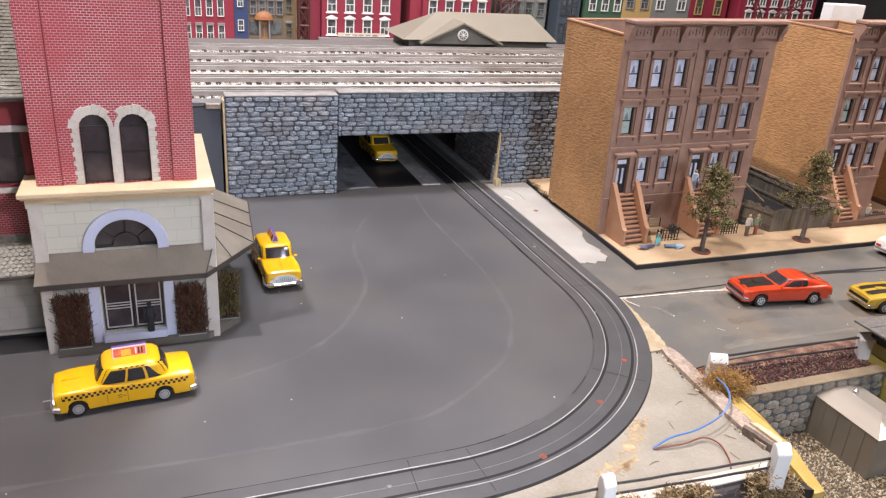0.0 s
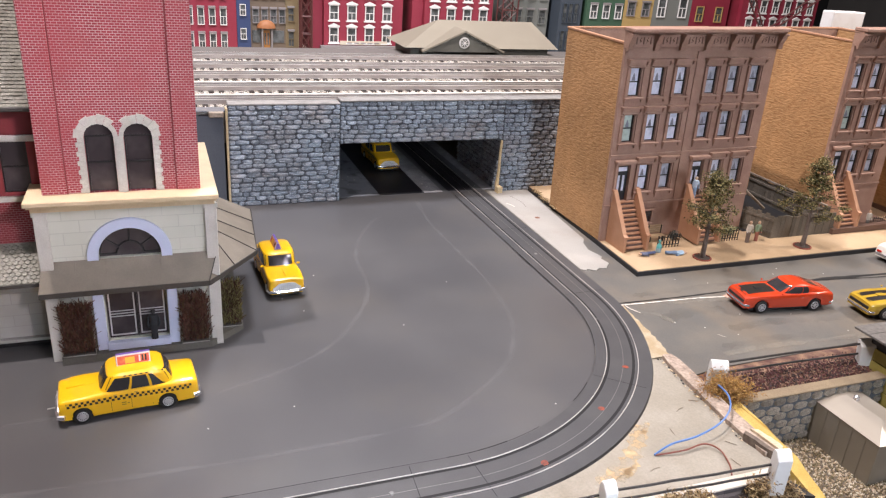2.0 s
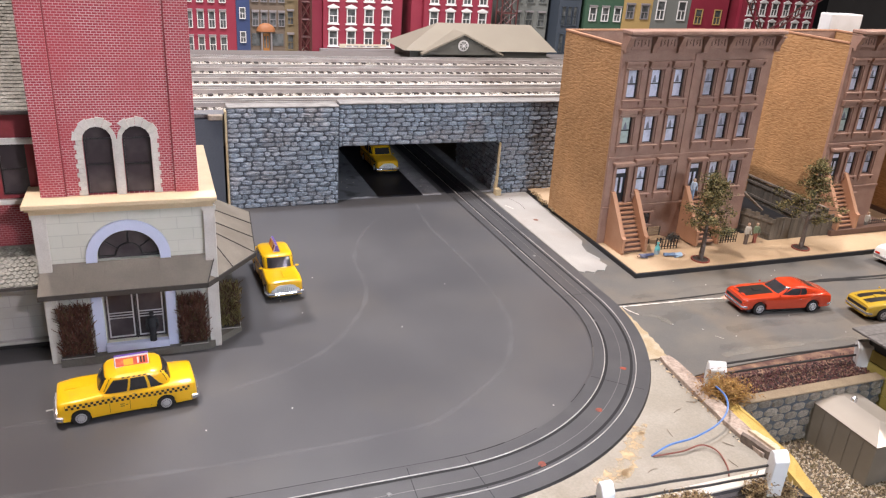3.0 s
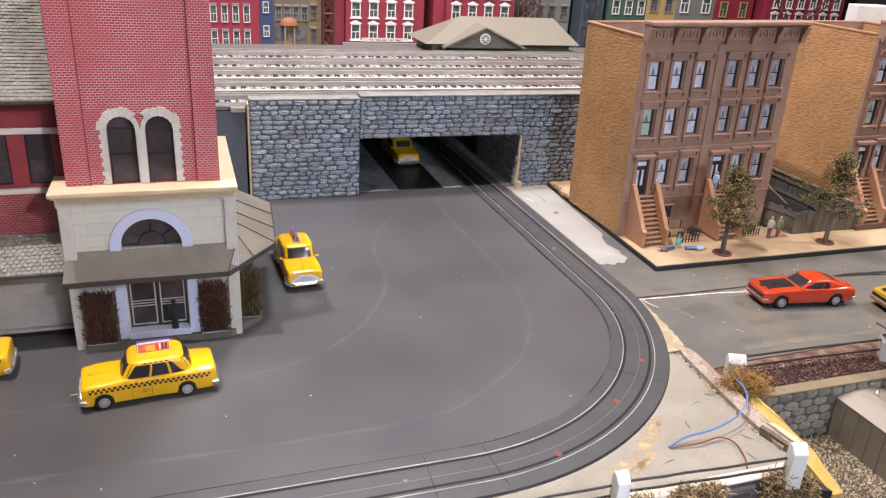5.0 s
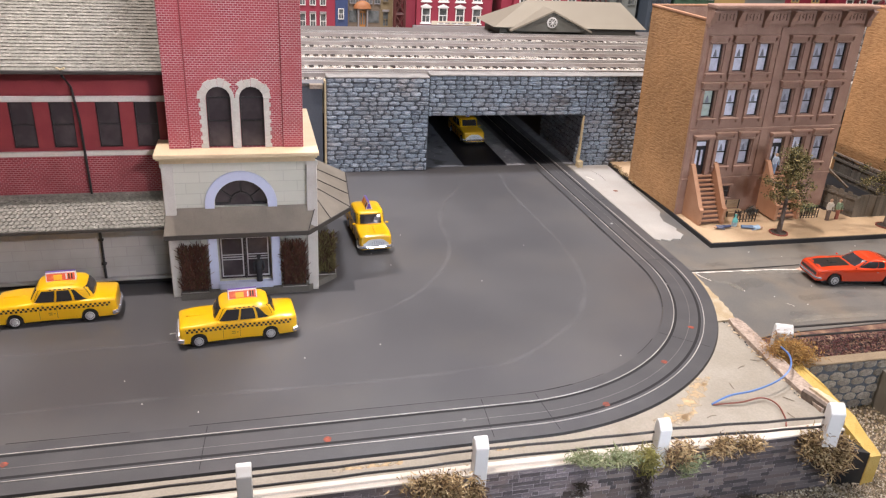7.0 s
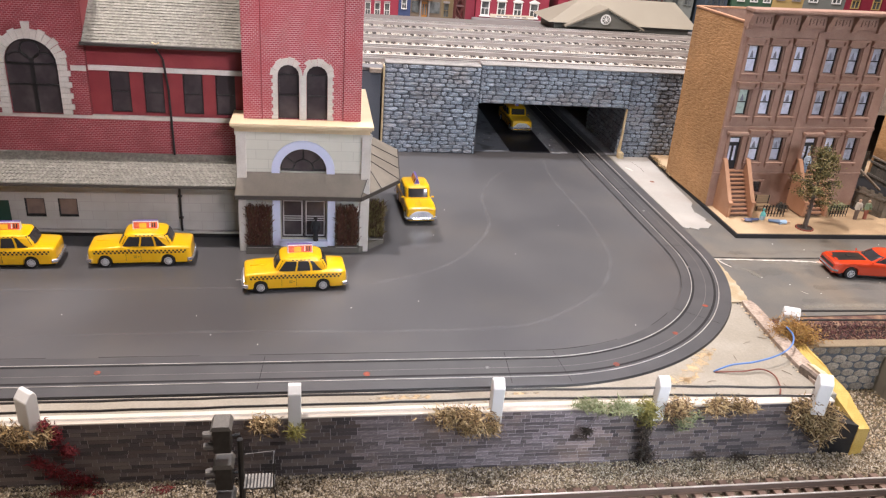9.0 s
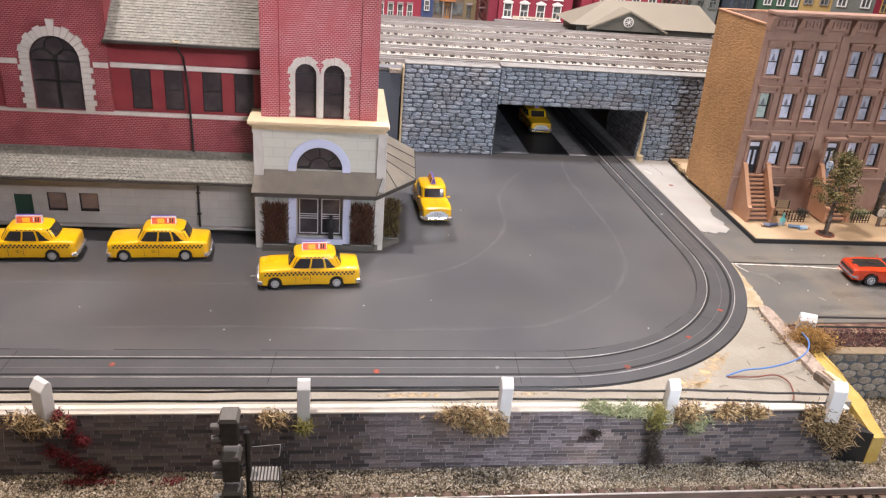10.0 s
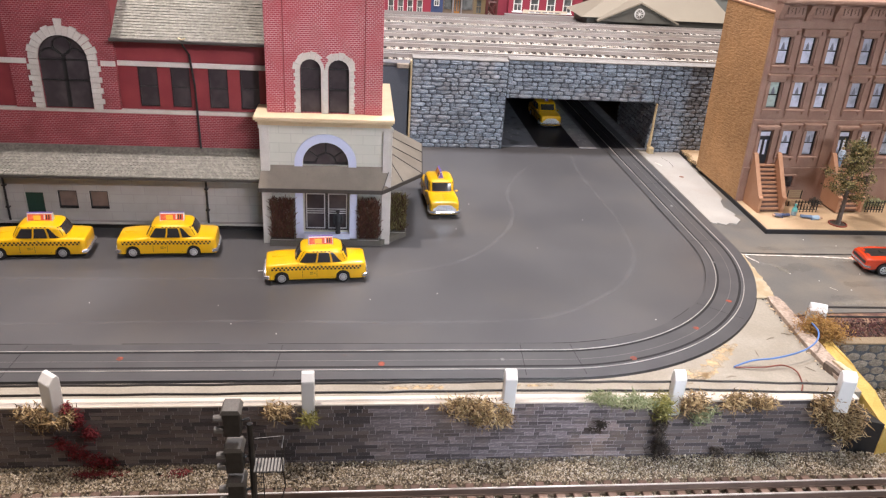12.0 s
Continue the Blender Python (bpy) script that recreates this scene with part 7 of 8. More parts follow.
board_fence(0.867, 1.0, 0.991, 0.0064, 0.037, 41, "weathered grey board fence closing the alley")
board_fence(0.8665, 0.9235, 0.9905, 0.0064, 0.039, 43, "weathered grey board fence slanting back to the rowhouse", 109)
board_fence(0.985, 1.18, 0.995, 0.0064, 0.0435, 44, "weathered grey board fence along the ochre side wall", 90)
board_fence(0.844, 0.982, 1.196, 0.0064, 0.05, 42, "weathered grey board fence at the alley back")
tagged(part("plank", tube([(0.849, 1.05, 0.0715), (0.9, 1.05, 0.0345)], 0.0022, 4), RAWWOOD), "loose pale plank leaning in the alley", "plank")
tagged(part("plank", box(0.9822, 0.9842, 1.0, 1.19, 0.0495, 0.053, 0.0004), RAWWOOD), "long weathered top rail on the alley fence", "plank")
tagged(part("alley_floor", box(0.842, 1.005, 1.026, 1.2, 0.0064, 0.0075), KERB), "dark ground of the alley", "ground", kind="structure")


def figurine(x, y, z, h, mat, label, yaw=0, lying=False, seated=False):
    """A plain moulded figurine: simple shape, one mesh."""
    bm = bmesh.new()
    if seated:
        prof = [(0, 0.0), (0.18, 0.02), (0.2, 0.2), (0.15, 0.5), (0.06, 0.62), (0.05, 0.66), (0.085, 0.72), (0.09, 0.8), (0.05, 0.88), (0, 0.9)]
    else:
        prof = [(0, 0.0), (0.1, 0.01), (0.095, 0.25), (0.115, 0.45), (0.1, 0.58), (0.145, 0.76), (0.12, 0.82), (0.045, 0.85), (0.045, 0.87), (0.075, 0.91), (0.07, 0.97), (0.03, 1.0), (0, 1.0)]
    rings = []
    for r, zz in prof:
        rings.append([bm.verts.new((r * h * math.cos(2 * math.pi * k / 10), r * h * 0.7 * math.sin(2 * math.pi * k / 10), zz * h)) for k in range(10)])
    for a, b in zip(rings, rings[1:]):
        for k in range(10):
            bm.faces.new((a[k], a[(k + 1) % 10], b[(k + 1) % 10], b[k]))
    for s in (-1, 1):
        tube([(s * 0.14 * h, 0, 0.76 * h if not seated else 0.5 * h), (s * 0.17 * h, -0.03 * h, 0.58 * h if not seated else 0.34 * h), (s * 0.13 * h, -0.1 * h, 0.45 * h if not seated else 0.25 * h)], 0.035 * h, 6, bm)
    bmesh.ops.remove_doubles(bm, verts=bm.verts[:], dist=1e-6)
    ob = part("figurine", bm, mat, None, "", True)
    ob.matrix_basis = pose(x, y, z, 90 if lying else 0, 0, yaw)
    return tagged(ob, label, "figurine", "small figurines")


def two_tone(name, low, high, skin, h, split=0.5):
    """Painted figurine: trousers, shirt and head by height."""
    m = material(name, low, 0.6)
    nt = m.node_tree
    n, l = nt.nodes, nt.links
    co, sp, rp = n.new("ShaderNodeTexCoord"), n.new("ShaderNodeSeparateXYZ"), n.new("ShaderNodeValToRGB")
    dv = n.new("ShaderNodeMath")
    dv.operation, dv.inputs[1].default_value = "DIVIDE", h
    rp.color_ramp.interpolation = "CONSTANT"
    rp.color_ramp.elements[0].color = (*low, 1)
    rp.color_ramp.elements[1].position, rp.color_ramp.elements[1].color = split, (*high, 1)
    e = rp.color_ramp.elements.new(0.84)
    e.color = (*skin, 1)
    l.new(co.outputs["Object"], sp.inputs[0]), l.new(sp.outputs[2], dv.inputs[0]), l.new(dv.outputs[0], rp.inputs[0])
    l.new(rp.outputs[0], n["Principled BSDF"].inputs["Base Color"])
    return m


SKIN = (0.5, 0.33, 0.22)
figurine(0.815, 0.984, 0.0064, 0.036, two_tone("cream_brown_figure_paint", (0.14, 0.1, 0.08), (0.55, 0.5, 0.42), SKIN, 0.036), "plain cream and brown standing figurine on the sidewalk")
figurine(0.834, 0.986, 0.0064, 0.034, two_tone("green_red_figure_paint", (0.28, 0.09, 0.06), (0.2, 0.26, 0.16), SKIN, 0.034), "plain green and red standing figurine on the sidewalk")
figurine(0.644, 0.9775, 0.0064, 0.024, two_tone("teal_figure_paint", (0.3, 0.4, 0.45), (0.13, 0.45, 0.45), SKIN, 0.024, 0.3), "plain teal seated figurine on the sidewalk", 0, False, True)
figurine(0.65, 0.968, 0.0098, 0.034, two_tone("blue_grey_figure_paint", (0.13, 0.2, 0.32), (0.3, 0.42, 0.55), SKIN, 0.034), "plain blue-grey lying figurine on the sidewalk", 78, True)
figurine(0.634, 0.972, 0.0098, 0.03, two_tone("dark_blue_figure_paint", (0.06, 0.08, 0.16), (0.14, 0.15, 0.22), SKIN, 0.03), "plain dark blue lying figurine on the sidewalk", -85, True)
figurine(-0.0615, 0.8635, 0.0162, 0.034, two_tone("black_figure_paint", (0.012, 0.014, 0.018), (0.02, 0.024, 0.03), (0.02, 0.02, 0.024), 0.034), "plain black standing figurine at the station door")
figurine(0.7315, 1.029, 0.0705, 0.034, two_tone("pale_blue_figure_paint", (0.2, 0.28, 0.4), (0.4, 0.48, 0.58), SKIN, 0.034), "plain pale blue standing figurine on the stoop")
figurine(1.078, 0.995, 0.0064, 0.034, two_tone("grey_figure_paint", (0.12, 0.11, 0.1), (0.4, 0.38, 0.34), SKIN, 0.034), "plain grey figurine leaning at the iron fence")

# ---------- wires, cracks, specks ----------
BLUEWIRE = material("blue_wire", (0.09, 0.19, 0.45), 0.4)
BROWNWIRE = material("brown_wire", (0.2, 0.06, 0.04), 0.45)


def spline(pts, n=6):
    out, p = [], [Vector(q) for q in pts]
    p = [p[0]] + p + [p[-1]]
    for i in range(1, len(p) - 2):
        for k in range(n):
            t = k / n
            out.append(0.5 * (2 * p[i] + (p[i + 1] - p[i - 1]) * t + (2 * p[i - 1] - 5 * p[i] + 4 * p[i + 1] - p[i + 2]) * t * t + (3 * p[i] - p[i - 1] - 3 * p[i + 1] + p[i + 2]) * t ** 3))
    return out + [p[-2]]


tagged(part("wire", tube(spline([(0.361, 0.574, 0.0), (0.382, 0.578, 0.005), (0.408, 0.577, 0.009), (0.44, 0.585, 0.012), (0.464, 0.6, 0.014), (0.478, 0.62, 0.015), (0.482, 0.642, 0.014)]), 0.00095, 8), BLUEWIRE), "bent blue electric wire sticking out of the base", "wire")
tagged(part("wire", tube(spline([(0.362, 0.573, 0.0), (0.391, 0.57, 0.002), (0.414, 0.572, 0.003), (0.424, 0.562, 0.002), (0.42, 0.543, 0.001), (0.413, 0.531, 0.0)]), 0.0008, 6), BROWNWIRE), "thin brown electric wire on the base", "wire")


def flat_streak(name, pts, width, z, mat, label, seed=0, kind="structure", category="mark"):
    rnd = random.Random(seed)
    p = [Vector((*q, 0)) for q in pts]
    p = spline(p, 10)
    l, r = [], []
    for i, q in enumerate(p):
        d = (p[min(i + 1, len(p) - 1)] - p[max(i - 1, 0)]).normalized()
        w = width * rnd.uniform(0.5, 1.3) * (0.3 if i in (0, len(p) - 1) else 1)
        l.append((q.x - d.y * w / 2, q.y + d.x * w / 2)), r.append((q.x + d.y * w / 2, q.y - d.x * w / 2))
    return tagged(part(name, ribbon(l, r, z), mat), label, category, kind=kind)


RUBBED = material("pale_tyre_rub", (0.26, 0.262, 0.265), 0.5, alpha_noise=(25, 0.2))
RUBBED2 = material("faint_tyre_rub", (0.25, 0.252, 0.255), 0.5, alpha_noise=(20, 0.24))
flat_streak("wear_line", [(-0.6, 0.761), (-0.44, 0.761), (-0.19, 0.764), (-0.075, 0.77), (-0.012, 0.773), (0.053, 0.793), (0.118, 0.834), (0.171, 0.907), (0.196, 0.974), (0.203, 1.064), (0.232, 1.144), (0.274, 1.21)], 0.006, 0.0003, RUBBED, "pale curved wear line rubbed into the road", 1)
flat_streak("wear_line", [(0.364, 1.291), (0.35, 1.18), (0.352, 1.077), (0.355, 0.957), (0.342, 0.847), (0.308, 0.773), (0.274, 0.734), (0.201, 0.682), (0.14, 0.668), (0.057, 0.664), (-0.009, 0.663), (-0.17, 0.666), (-0.4, 0.66), (-0.6, 0.66)], 0.006, 0.0003, RUBBED2, "pale curved wear line rubbed into the road", 2)
FILLER = material("white_filler", (0.62, 0.58, 0.52), 0.85, grain=0.15, bump=0.4)
flat_streak("street_seam", [(0.489, 0.853), (0.6, 0.851), (0.72, 0.853), (0.832, 0.853), (0.946, 0.841), (1.1, 0.836), (1.5, 0.83)], 0.0024, -0.0002, SLOT, "dark open joint across the side street", 3)
flat_streak("street_seam", [(0.8, 0.856), (0.9, 0.852), (1.1, 0.842), (1.5, 0.836)], 0.008, -0.0003, SLOT, "dark open joint across the side street", 4)
flat_streak("filler_line", [(0.489, 0.848), (0.53, 0.846), (0.58, 0.844), (0.62, 0.842), (0.655, 0.838)], 0.0028, -0.0001, FILLER, "white filler smeared along the street joint", 5)
flat_streak("filler_line", [(0.503, 0.848), (0.505, 0.836), (0.512, 0.822)], 0.0018, -0.0001, FILLER, "white filler smeared along the street joint", 6)
flat_streak("filler_line", [(0.497, 0.852), (0.4965, 0.84), (0.4925, 0.82), (0.487, 0.795), (0.486, 0.78)], 0.0035, 0.0008, FILLER, "white filler smeared along the street joint", 7)
flat_streak("filler_patch", [(0.655, 0.838), (0.67, 0.842), (0.682, 0.846)], 0.009, -0.0001, material("pinkish_patch", (0.5, 0.34, 0.26), 0.8, grain=0.1), "pinkish bare patch on the side street", 8)
flat_streak("pavement_crack", [(0.535, 1.27), (0.541, 1.235), (0.5385, 1.21)], 0.0008, 0.0011, SLOT, "thin crack across the pale pavement", 31)
flat_streak("pavement_patch", [(0.5115, 1.235), (0.5165, 1.225), (0.519, 1.215)], 0.003, 0.0011, FILLER, "white filler dab on the pale pavement", 32)
flat_streak("scrape_mark", [(0.574, 0.752), (0.58, 0.743)], 0.001, 0.0, FILLER, "short white scrape on the side street", 9)
GRIME = material("dark_street_grime", (0.06, 0.06, 0.055), 0.6, alpha_noise=(28, 0.16))
for i, (pts, w) in enumerate((([(0.53, 0.8), (0.58, 0.812), (0.63, 0.806)], 0.022), ([(0.6, 0.76), (0.66, 0.764), (0.72, 0.758), (0.8, 0.752)], 0.016), ([(0.53, 0.868), (0.6, 0.871), (0.7, 0.872), (0.85, 0.868)], 0.012), ([(0.56, 0.725), (0.62, 0.729), (0.7, 0.724)], 0.012))):
    flat_streak("grime_stain", pts, w, -0.00035, GRIME, "dark grime worn into the side street", 60 + i)
DUST = material("pale_street_dust", (0.36, 0.33, 0.27), 0.8, alpha_noise=(60, 0.4))
for i, (pts, w) in enumerate((([(0.51, 0.83), (0.53, 0.815), (0.54, 0.79)], 0.012), ([(0.56, 0.84), (0.62, 0.835), (0.68, 0.83)], 0.01), ([(0.55, 0.71), (0.6, 0.713), (0.68, 0.71), (0.76, 0.705)], 0.01))):
    flat_streak("dust_smear", pts, w, -0.00025, DUST, "pale dust smeared on the side street", 70 + i)
STAIN = material("tan_glue_stain", (0.54, 0.4, 0.23), 0.8, alpha_noise=(90, 1.0))
for i, (pts, w) in enumerate((([(0.292, 0.552), (0.33, 0.57), (0.36, 0.6), (0.374, 0.618)], 0.017), ([(0.31, 0.552), (0.335, 0.565)], 0.008), ([(-0.01, 0.543), (0.02, 0.5445), (0.05, 0.544)], 0.006), ([(0.12, 0.545), (0.16, 0.546)], 0.004), ([(0.37, 0.605), (0.385, 0.62)], 0.006))):
    flat_streak("glue_stain", pts, w, 0.0002 - 0.0011, STAIN, "tan glue stain on the bare base", 20 + i)
rnd = random.Random(77)
SPECK = material("white_speck", (0.7, 0.68, 0.65), 0.8)
speck_mesh = mesh_of(box(-0.0007, 0.0007, -0.0004, 0.0004, 0, 0.0006), "crumb", SPECK)
for x, y in [(0.134, 1.015), (0.084, 0.957), (0.104, 0.92), (-0.02, 0.715), (0.06, 0.73), (-0.12, 0.64), (-0.19, 0.7), (0.31, 0.67), (0.21, 0.86), (-0.33, 0.705), (0.30, 0.96), (-0.17, 0.66), (0.6, 0.745), (0.64, 0.79), (0.71, 0.775), (0.57, 0.77), (0.75, 0.72), (0.62, 0.9), (0.66, 0.88), (0.86, 0.87), (0.54, 0.79), (0.78, 0.885), (0.8, 0.9)]:
    ob = new("crumb", speck_mesh)
    ob.matrix_basis = pose(x, y, -0.0005 if x > 0.5 else 0.0, 0, 0, rnd.uniform(0, 180))
    tagged(ob, "tiny white crumb lying on the road", "crumb", "white crumbs")
for x, y, a in ((0.43, 0.63, 20), (0.4, 0.6, 80), (0.445, 0.57, 130), (0.35, 0.557, 10), (0.455, 0.64, 160), (0.41, 0.66, 60), (0.43, 0.545, 100)):
    bm = tube([(-0.005, 0, 0.0004), (0.001, 0.0008, 0.0008), (0.006, 0, 0.0004)], 0.0004, 4)
    ob = part("twig", bm, RAWWOOD)
    ob.matrix_basis = pose(x, y, -0.0012, 0, 0, a)
    tagged(ob, "thin brown wood splinter on the base", "splinter", "wood splinters")

bm = bmesh.new()
bm.faces.new([bm.verts.new((px, py, 0.0012)) for px, py in arc(0.534, 1.159, 0.0042, 0, 340, 13)])
tagged(part("manhole_dot", bm, material("rusty_brown_dot", (0.2, 0.09, 0.06), 0.7, grain=0.2)), "small rusty brown cover on the pale pavement", "cover")

# ---------- front retaining wall with its bricks ----------
WALLBRICK = material("slate_brick_print", (0.135, 0.118, 0.128), 0.4, spots=(0.27, 0.23, 0.225), scale=3, amount=0.9, grain=0.25, grain_scale=90, per_object=0.55, stain=((0.23, 0.17, 0.135), 16, 0.8))
JOINT = material("grey_brick_joint", (0.44, 0.4, 0.41), 0.55, spots=(0.3, 0.27, 0.28), scale=40, amount=0.9, grain=0.25, grain_scale=400)
WALLREST = island_material("slate_brick_far", [(0.075, 0.063, 0.064), (0.13, 0.109, 0.106), (0.11, 0.086, 0.077), (0.17, 0.138, 0.126), (0.055, 0.047, 0.048)])
WALL_Y = 0.5172


def front_wall():
    root = tagged(part("retaining_wall", box(-0.9, 0.466, WALL_Y, 0.5295, -0.0735, -0.0015), JOINT), "slate brick retaining wall below the road", "retaining wall", kind="structure")
    cap = box(-0.9, 0.4665, 0.5165, 0.5296, -0.0014, 0.0006, 0.0004)
    part("wall_cap", cap, material("pale_card_cap", (0.58, 0.52, 0.44), 0.8, spots=(0.66, 0.62, 0.56), scale=30, grain=0.06), root, "pale worn card edge")
    rnd = random.Random(5)
    unit = mesh_of(box(-0.5, 0.5, -0.00045, 0.0, -0.5, 0.5), "brick", WALLBRICK)
    rest, h = bmesh.new(), 0.0722 / 17
    near = []
    for r in range(17):
        x = -0.62 + rnd.uniform(-0.02, 0)
        while x < 0.465:
            w = rnd.choice((0.006, 0.009, 0.012, 0.015, 0.019, 0.025))
            a, b = x + 0.0005, min(x + w, 0.4655)
            if b - a > 0.003:
                near.append((a, b, -0.0733 + r * h, -0.0733 + (r + 1) * h - 0.00045))
            x += w
    near.sort(key=lambda q: abs((q[0] + q[1]) / 2 - 0.1))
    for i, (a, b, z0, z1) in enumerate(near):
        if i < 298:
            piece("brick", unit, root, Matrix.LocRotScale(((a + b) / 2, WALL_Y + 0.0001, (z0 + z1) / 2), None, (b - a, rnd.uniform(0.5, 1.5), (z1 - z0) * rnd.uniform(0.9, 1.04))))
        else:
            quad_box(rest, a, b, WALL_Y - 0.0004, WALL_Y + 0.0002, z0, z1)
    tagged(part("brickwork", rest, WALLREST, root), kind="stuff")


front_wall()

# ---------- far side: station house, lattice towers, street fronts ----------
HOUSEGREY = material("olive_grey_house_paint", (0.12, 0.12, 0.105), 0.7, grain=0.08)
HOUSEROOF = material("tan_olive_roof", (0.25, 0.22, 0.17), 0.7, spots=(0.29, 0.26, 0.2), scale=12, grain=0.04, bump=0.05)


def clock_house():
    root = thing("freight_house", "grey house with tan hipped roof and round gable clock", "house")
    part("wall", box(0.525, 0.885, 1.845, 1.97, 0.11, 0.173), HOUSEGREY, root)
    bm = bmesh.new()
    e = [bm.verts.new(p) for p in ((0.505, 1.828, 0.173), (0.905, 1.828, 0.173), (0.905, 1.985, 0.173), (0.505, 1.985, 0.173))]
    a, b = bm.verts.new((0.612, 1.906, 0.2285)), bm.verts.new((0.862, 1.906, 0.2285))
    for f in ((e[0], e[1], b, a), (e[1], e[2], b), (e[2], e[3], a, b), (e[3], e[0], a), (e[3], e[2], e[1], e[0])):
        bm.faces.new(f)
    bmesh.ops.recalc_face_normals(bm, faces=bm.faces[:])
    part("main_roof", bm, HOUSEROOF, root)
    cx, hw, zb, zt, yf = 0.648, 0.104, 0.1675, 0.2145, 1.8135
    g = bmesh.new()
    fr = [(cx - hw, yf, zb), (cx, yf, zt), (cx + hw, yf, zb)]
    bk = [(cx - hw * 0.95, 1.875, zb), (cx, 1.9, zt), (cx + hw * 0.95, 1.875, zb)]
    for i in (0, 1):
        q = [Vector(fr[i]), Vector(fr[i + 1]), Vector(bk[i + 1]), Vector(bk[i])]
        up, dn = [g.verts.new(p + Vector((0, 0, 0.0012))) for p in q], [g.verts.new(p - Vector((0, 0, 0.0028))) for p in q]
        g.faces.new(up), g.faces.new(dn[::-1])
        for k in range(4):
            g.faces.new((up[k], dn[k], dn[(k + 1) % 4], up[(k + 1) % 4]))
    bmesh.ops.recalc_face_normals(g, faces=g.faces[:])
    part("gable_roof", g, HOUSEROOF, root)
    part("gable_wall", prism([(cx - hw + 0.008, zb - 0.002), (cx + hw - 0.008, zb - 0.002), (cx, zt - 0.0035)], "xz", yf + 0.006, 1.86), HOUSEGREY, root)
    for s in (-1, 1):
        for k in range(16):
            f = (k + 0.5) / 16
            x, z = cx + s * hw * (1 - f), zb + (zt - zb) * f - 0.0058
            part("eave_dentil", box(x - 0.0016, x + 0.0016, yf + 0.0012, yf + 0.0058, z, z + 0.0028), HOUSEGREY, root)
    def disc(r, y):
        return prism([(cx + r * math.cos(2 * math.pi * k / 24), 0.187 + r * math.sin(2 * math.pi * k / 24)) for k in range(24)], "xz", y, 1.8195)
    ck = part("gable_clock", disc(0.0128, 1.8165), WHITE, root, "round white spoked gable clock")
    part("clock_face", disc(0.0096, 1.8155), HOUSEGREY, ck)
    for k in range(8):
        a = math.pi * k / 4
        part("spoke", tube([(cx + 0.002 * math.cos(a), 1.815, 0.187 + 0.002 * math.sin(a)), (cx + 0.0092 * math.cos(a), 1.815, 0.187 + 0.0092 * math.sin(a))], 0.0008, 5), WHITE, ck)
    part("hub", disc(0.0024, 1.8143), WHITE, ck)


clock_house()
tagged(part("edge_board", box(-0.9, 2.0, 1.8185, 1.8225, DECK_Z, 0.1585), material("grey_edge_board", (0.42, 0.4, 0.38), 0.7)), "low grey board behind the upper tracks", "board", kind="structure")
tagged(part("far_apron", box(-0.9, 2.0, 1.823, 1.93, DECK_Z, DECK_Z + 0.001), material("grey_apron", (0.15, 0.135, 0.125), 0.85, grain=0.25)), "dull grey strip behind the upper tracks", "ground", kind="structure")
bm = bmesh.new()
bmesh.ops.create_uvsphere(bm, u_segments=8, v_segments=6, radius=0.005, matrix=Matrix.LocRotScale((0.766, 1.813, 0.1562), None, (1.2, 1, 0.9)))
tagged(part("track_lamp", bm, CREAM, None, "", True), "small cream knob beside the upper track", "knob")


def street_front(name, label, x0, x1, y, z1, wall, win, seed=0, depth=0.12):
    """A far street front. win: (first x, pitch, count, width, list of (z0, z1), frame material, hood)"""
    root = thing(name, label, "building", "far street fronts")
    rows = win[4]
    part("front_wall", box(x0, x1, y, y + depth, 0.1, z1), wall, root)
    part("cornice", box(x0 - 0.003, x1 + 0.003, y - 0.006, y + 0.002, z1 - 0.012, z1 + 0.001, 0.001), wall, root)
    for z0, zt in rows:
        for k in range(win[2]):
            x = win[0] + k * win[1]
            w = part("window", box(x, x + win[3], y - 0.0012, y + 0.001, z0, zt), GLASSFAR, root)
            fw = win[3] * 0.13
            fr = bmesh.new()
            for b in ((x - fw, x, z0, zt), (x + win[3], x + win[3] + fw, z0, zt), (x - fw, x + win[3] + fw, z0 - fw, z0), (x - fw, x + win[3] + fw, zt, zt + fw), (x, x + win[3], (z0 + zt) / 2 - fw * 0.3, (z0 + zt) / 2 + fw * 0.3), (x + win[3] / 2 - fw * 0.25, x + win[3] / 2 + fw * 0.25, z0, (z0 + zt) / 2)):
                quad_box(fr, b[0], b[1], y - 0.0035, y - 0.0012, b[2], b[3])
            part("window_frame", fr, win[5], w)
            if win[6]:
                mid, t = x + win[3] / 2, zt + fw
                if win[6] == "pediment":
                    o = [(x - fw * 2, t), (x + win[3] + fw * 2, t), (x + win[3] + fw * 2, t + 0.003), (mid, t + 0.0095), (x - fw * 2, t + 0.003)]
                else:
                    o = [(x - fw * 1.3, t), (x + win[3] + fw * 1.3, t), (x + win[3] + fw * 1.3, t + 0.0045), (x - fw * 1.3, t + 0.0045)]
                part("window_hood", prism(o, "xz", y - 0.0055, y - 0.0002), win[5] if win[6] == "pediment" else HOODGREY, w)
            if win[6] == "pediment":
                part("window_sill", box(x - fw * 2.1, x + win[3] + fw * 2.1, y - 0.005, y - 0.0002, z0 - fw * 2.2, z0 - fw), win[5], w)
    return root


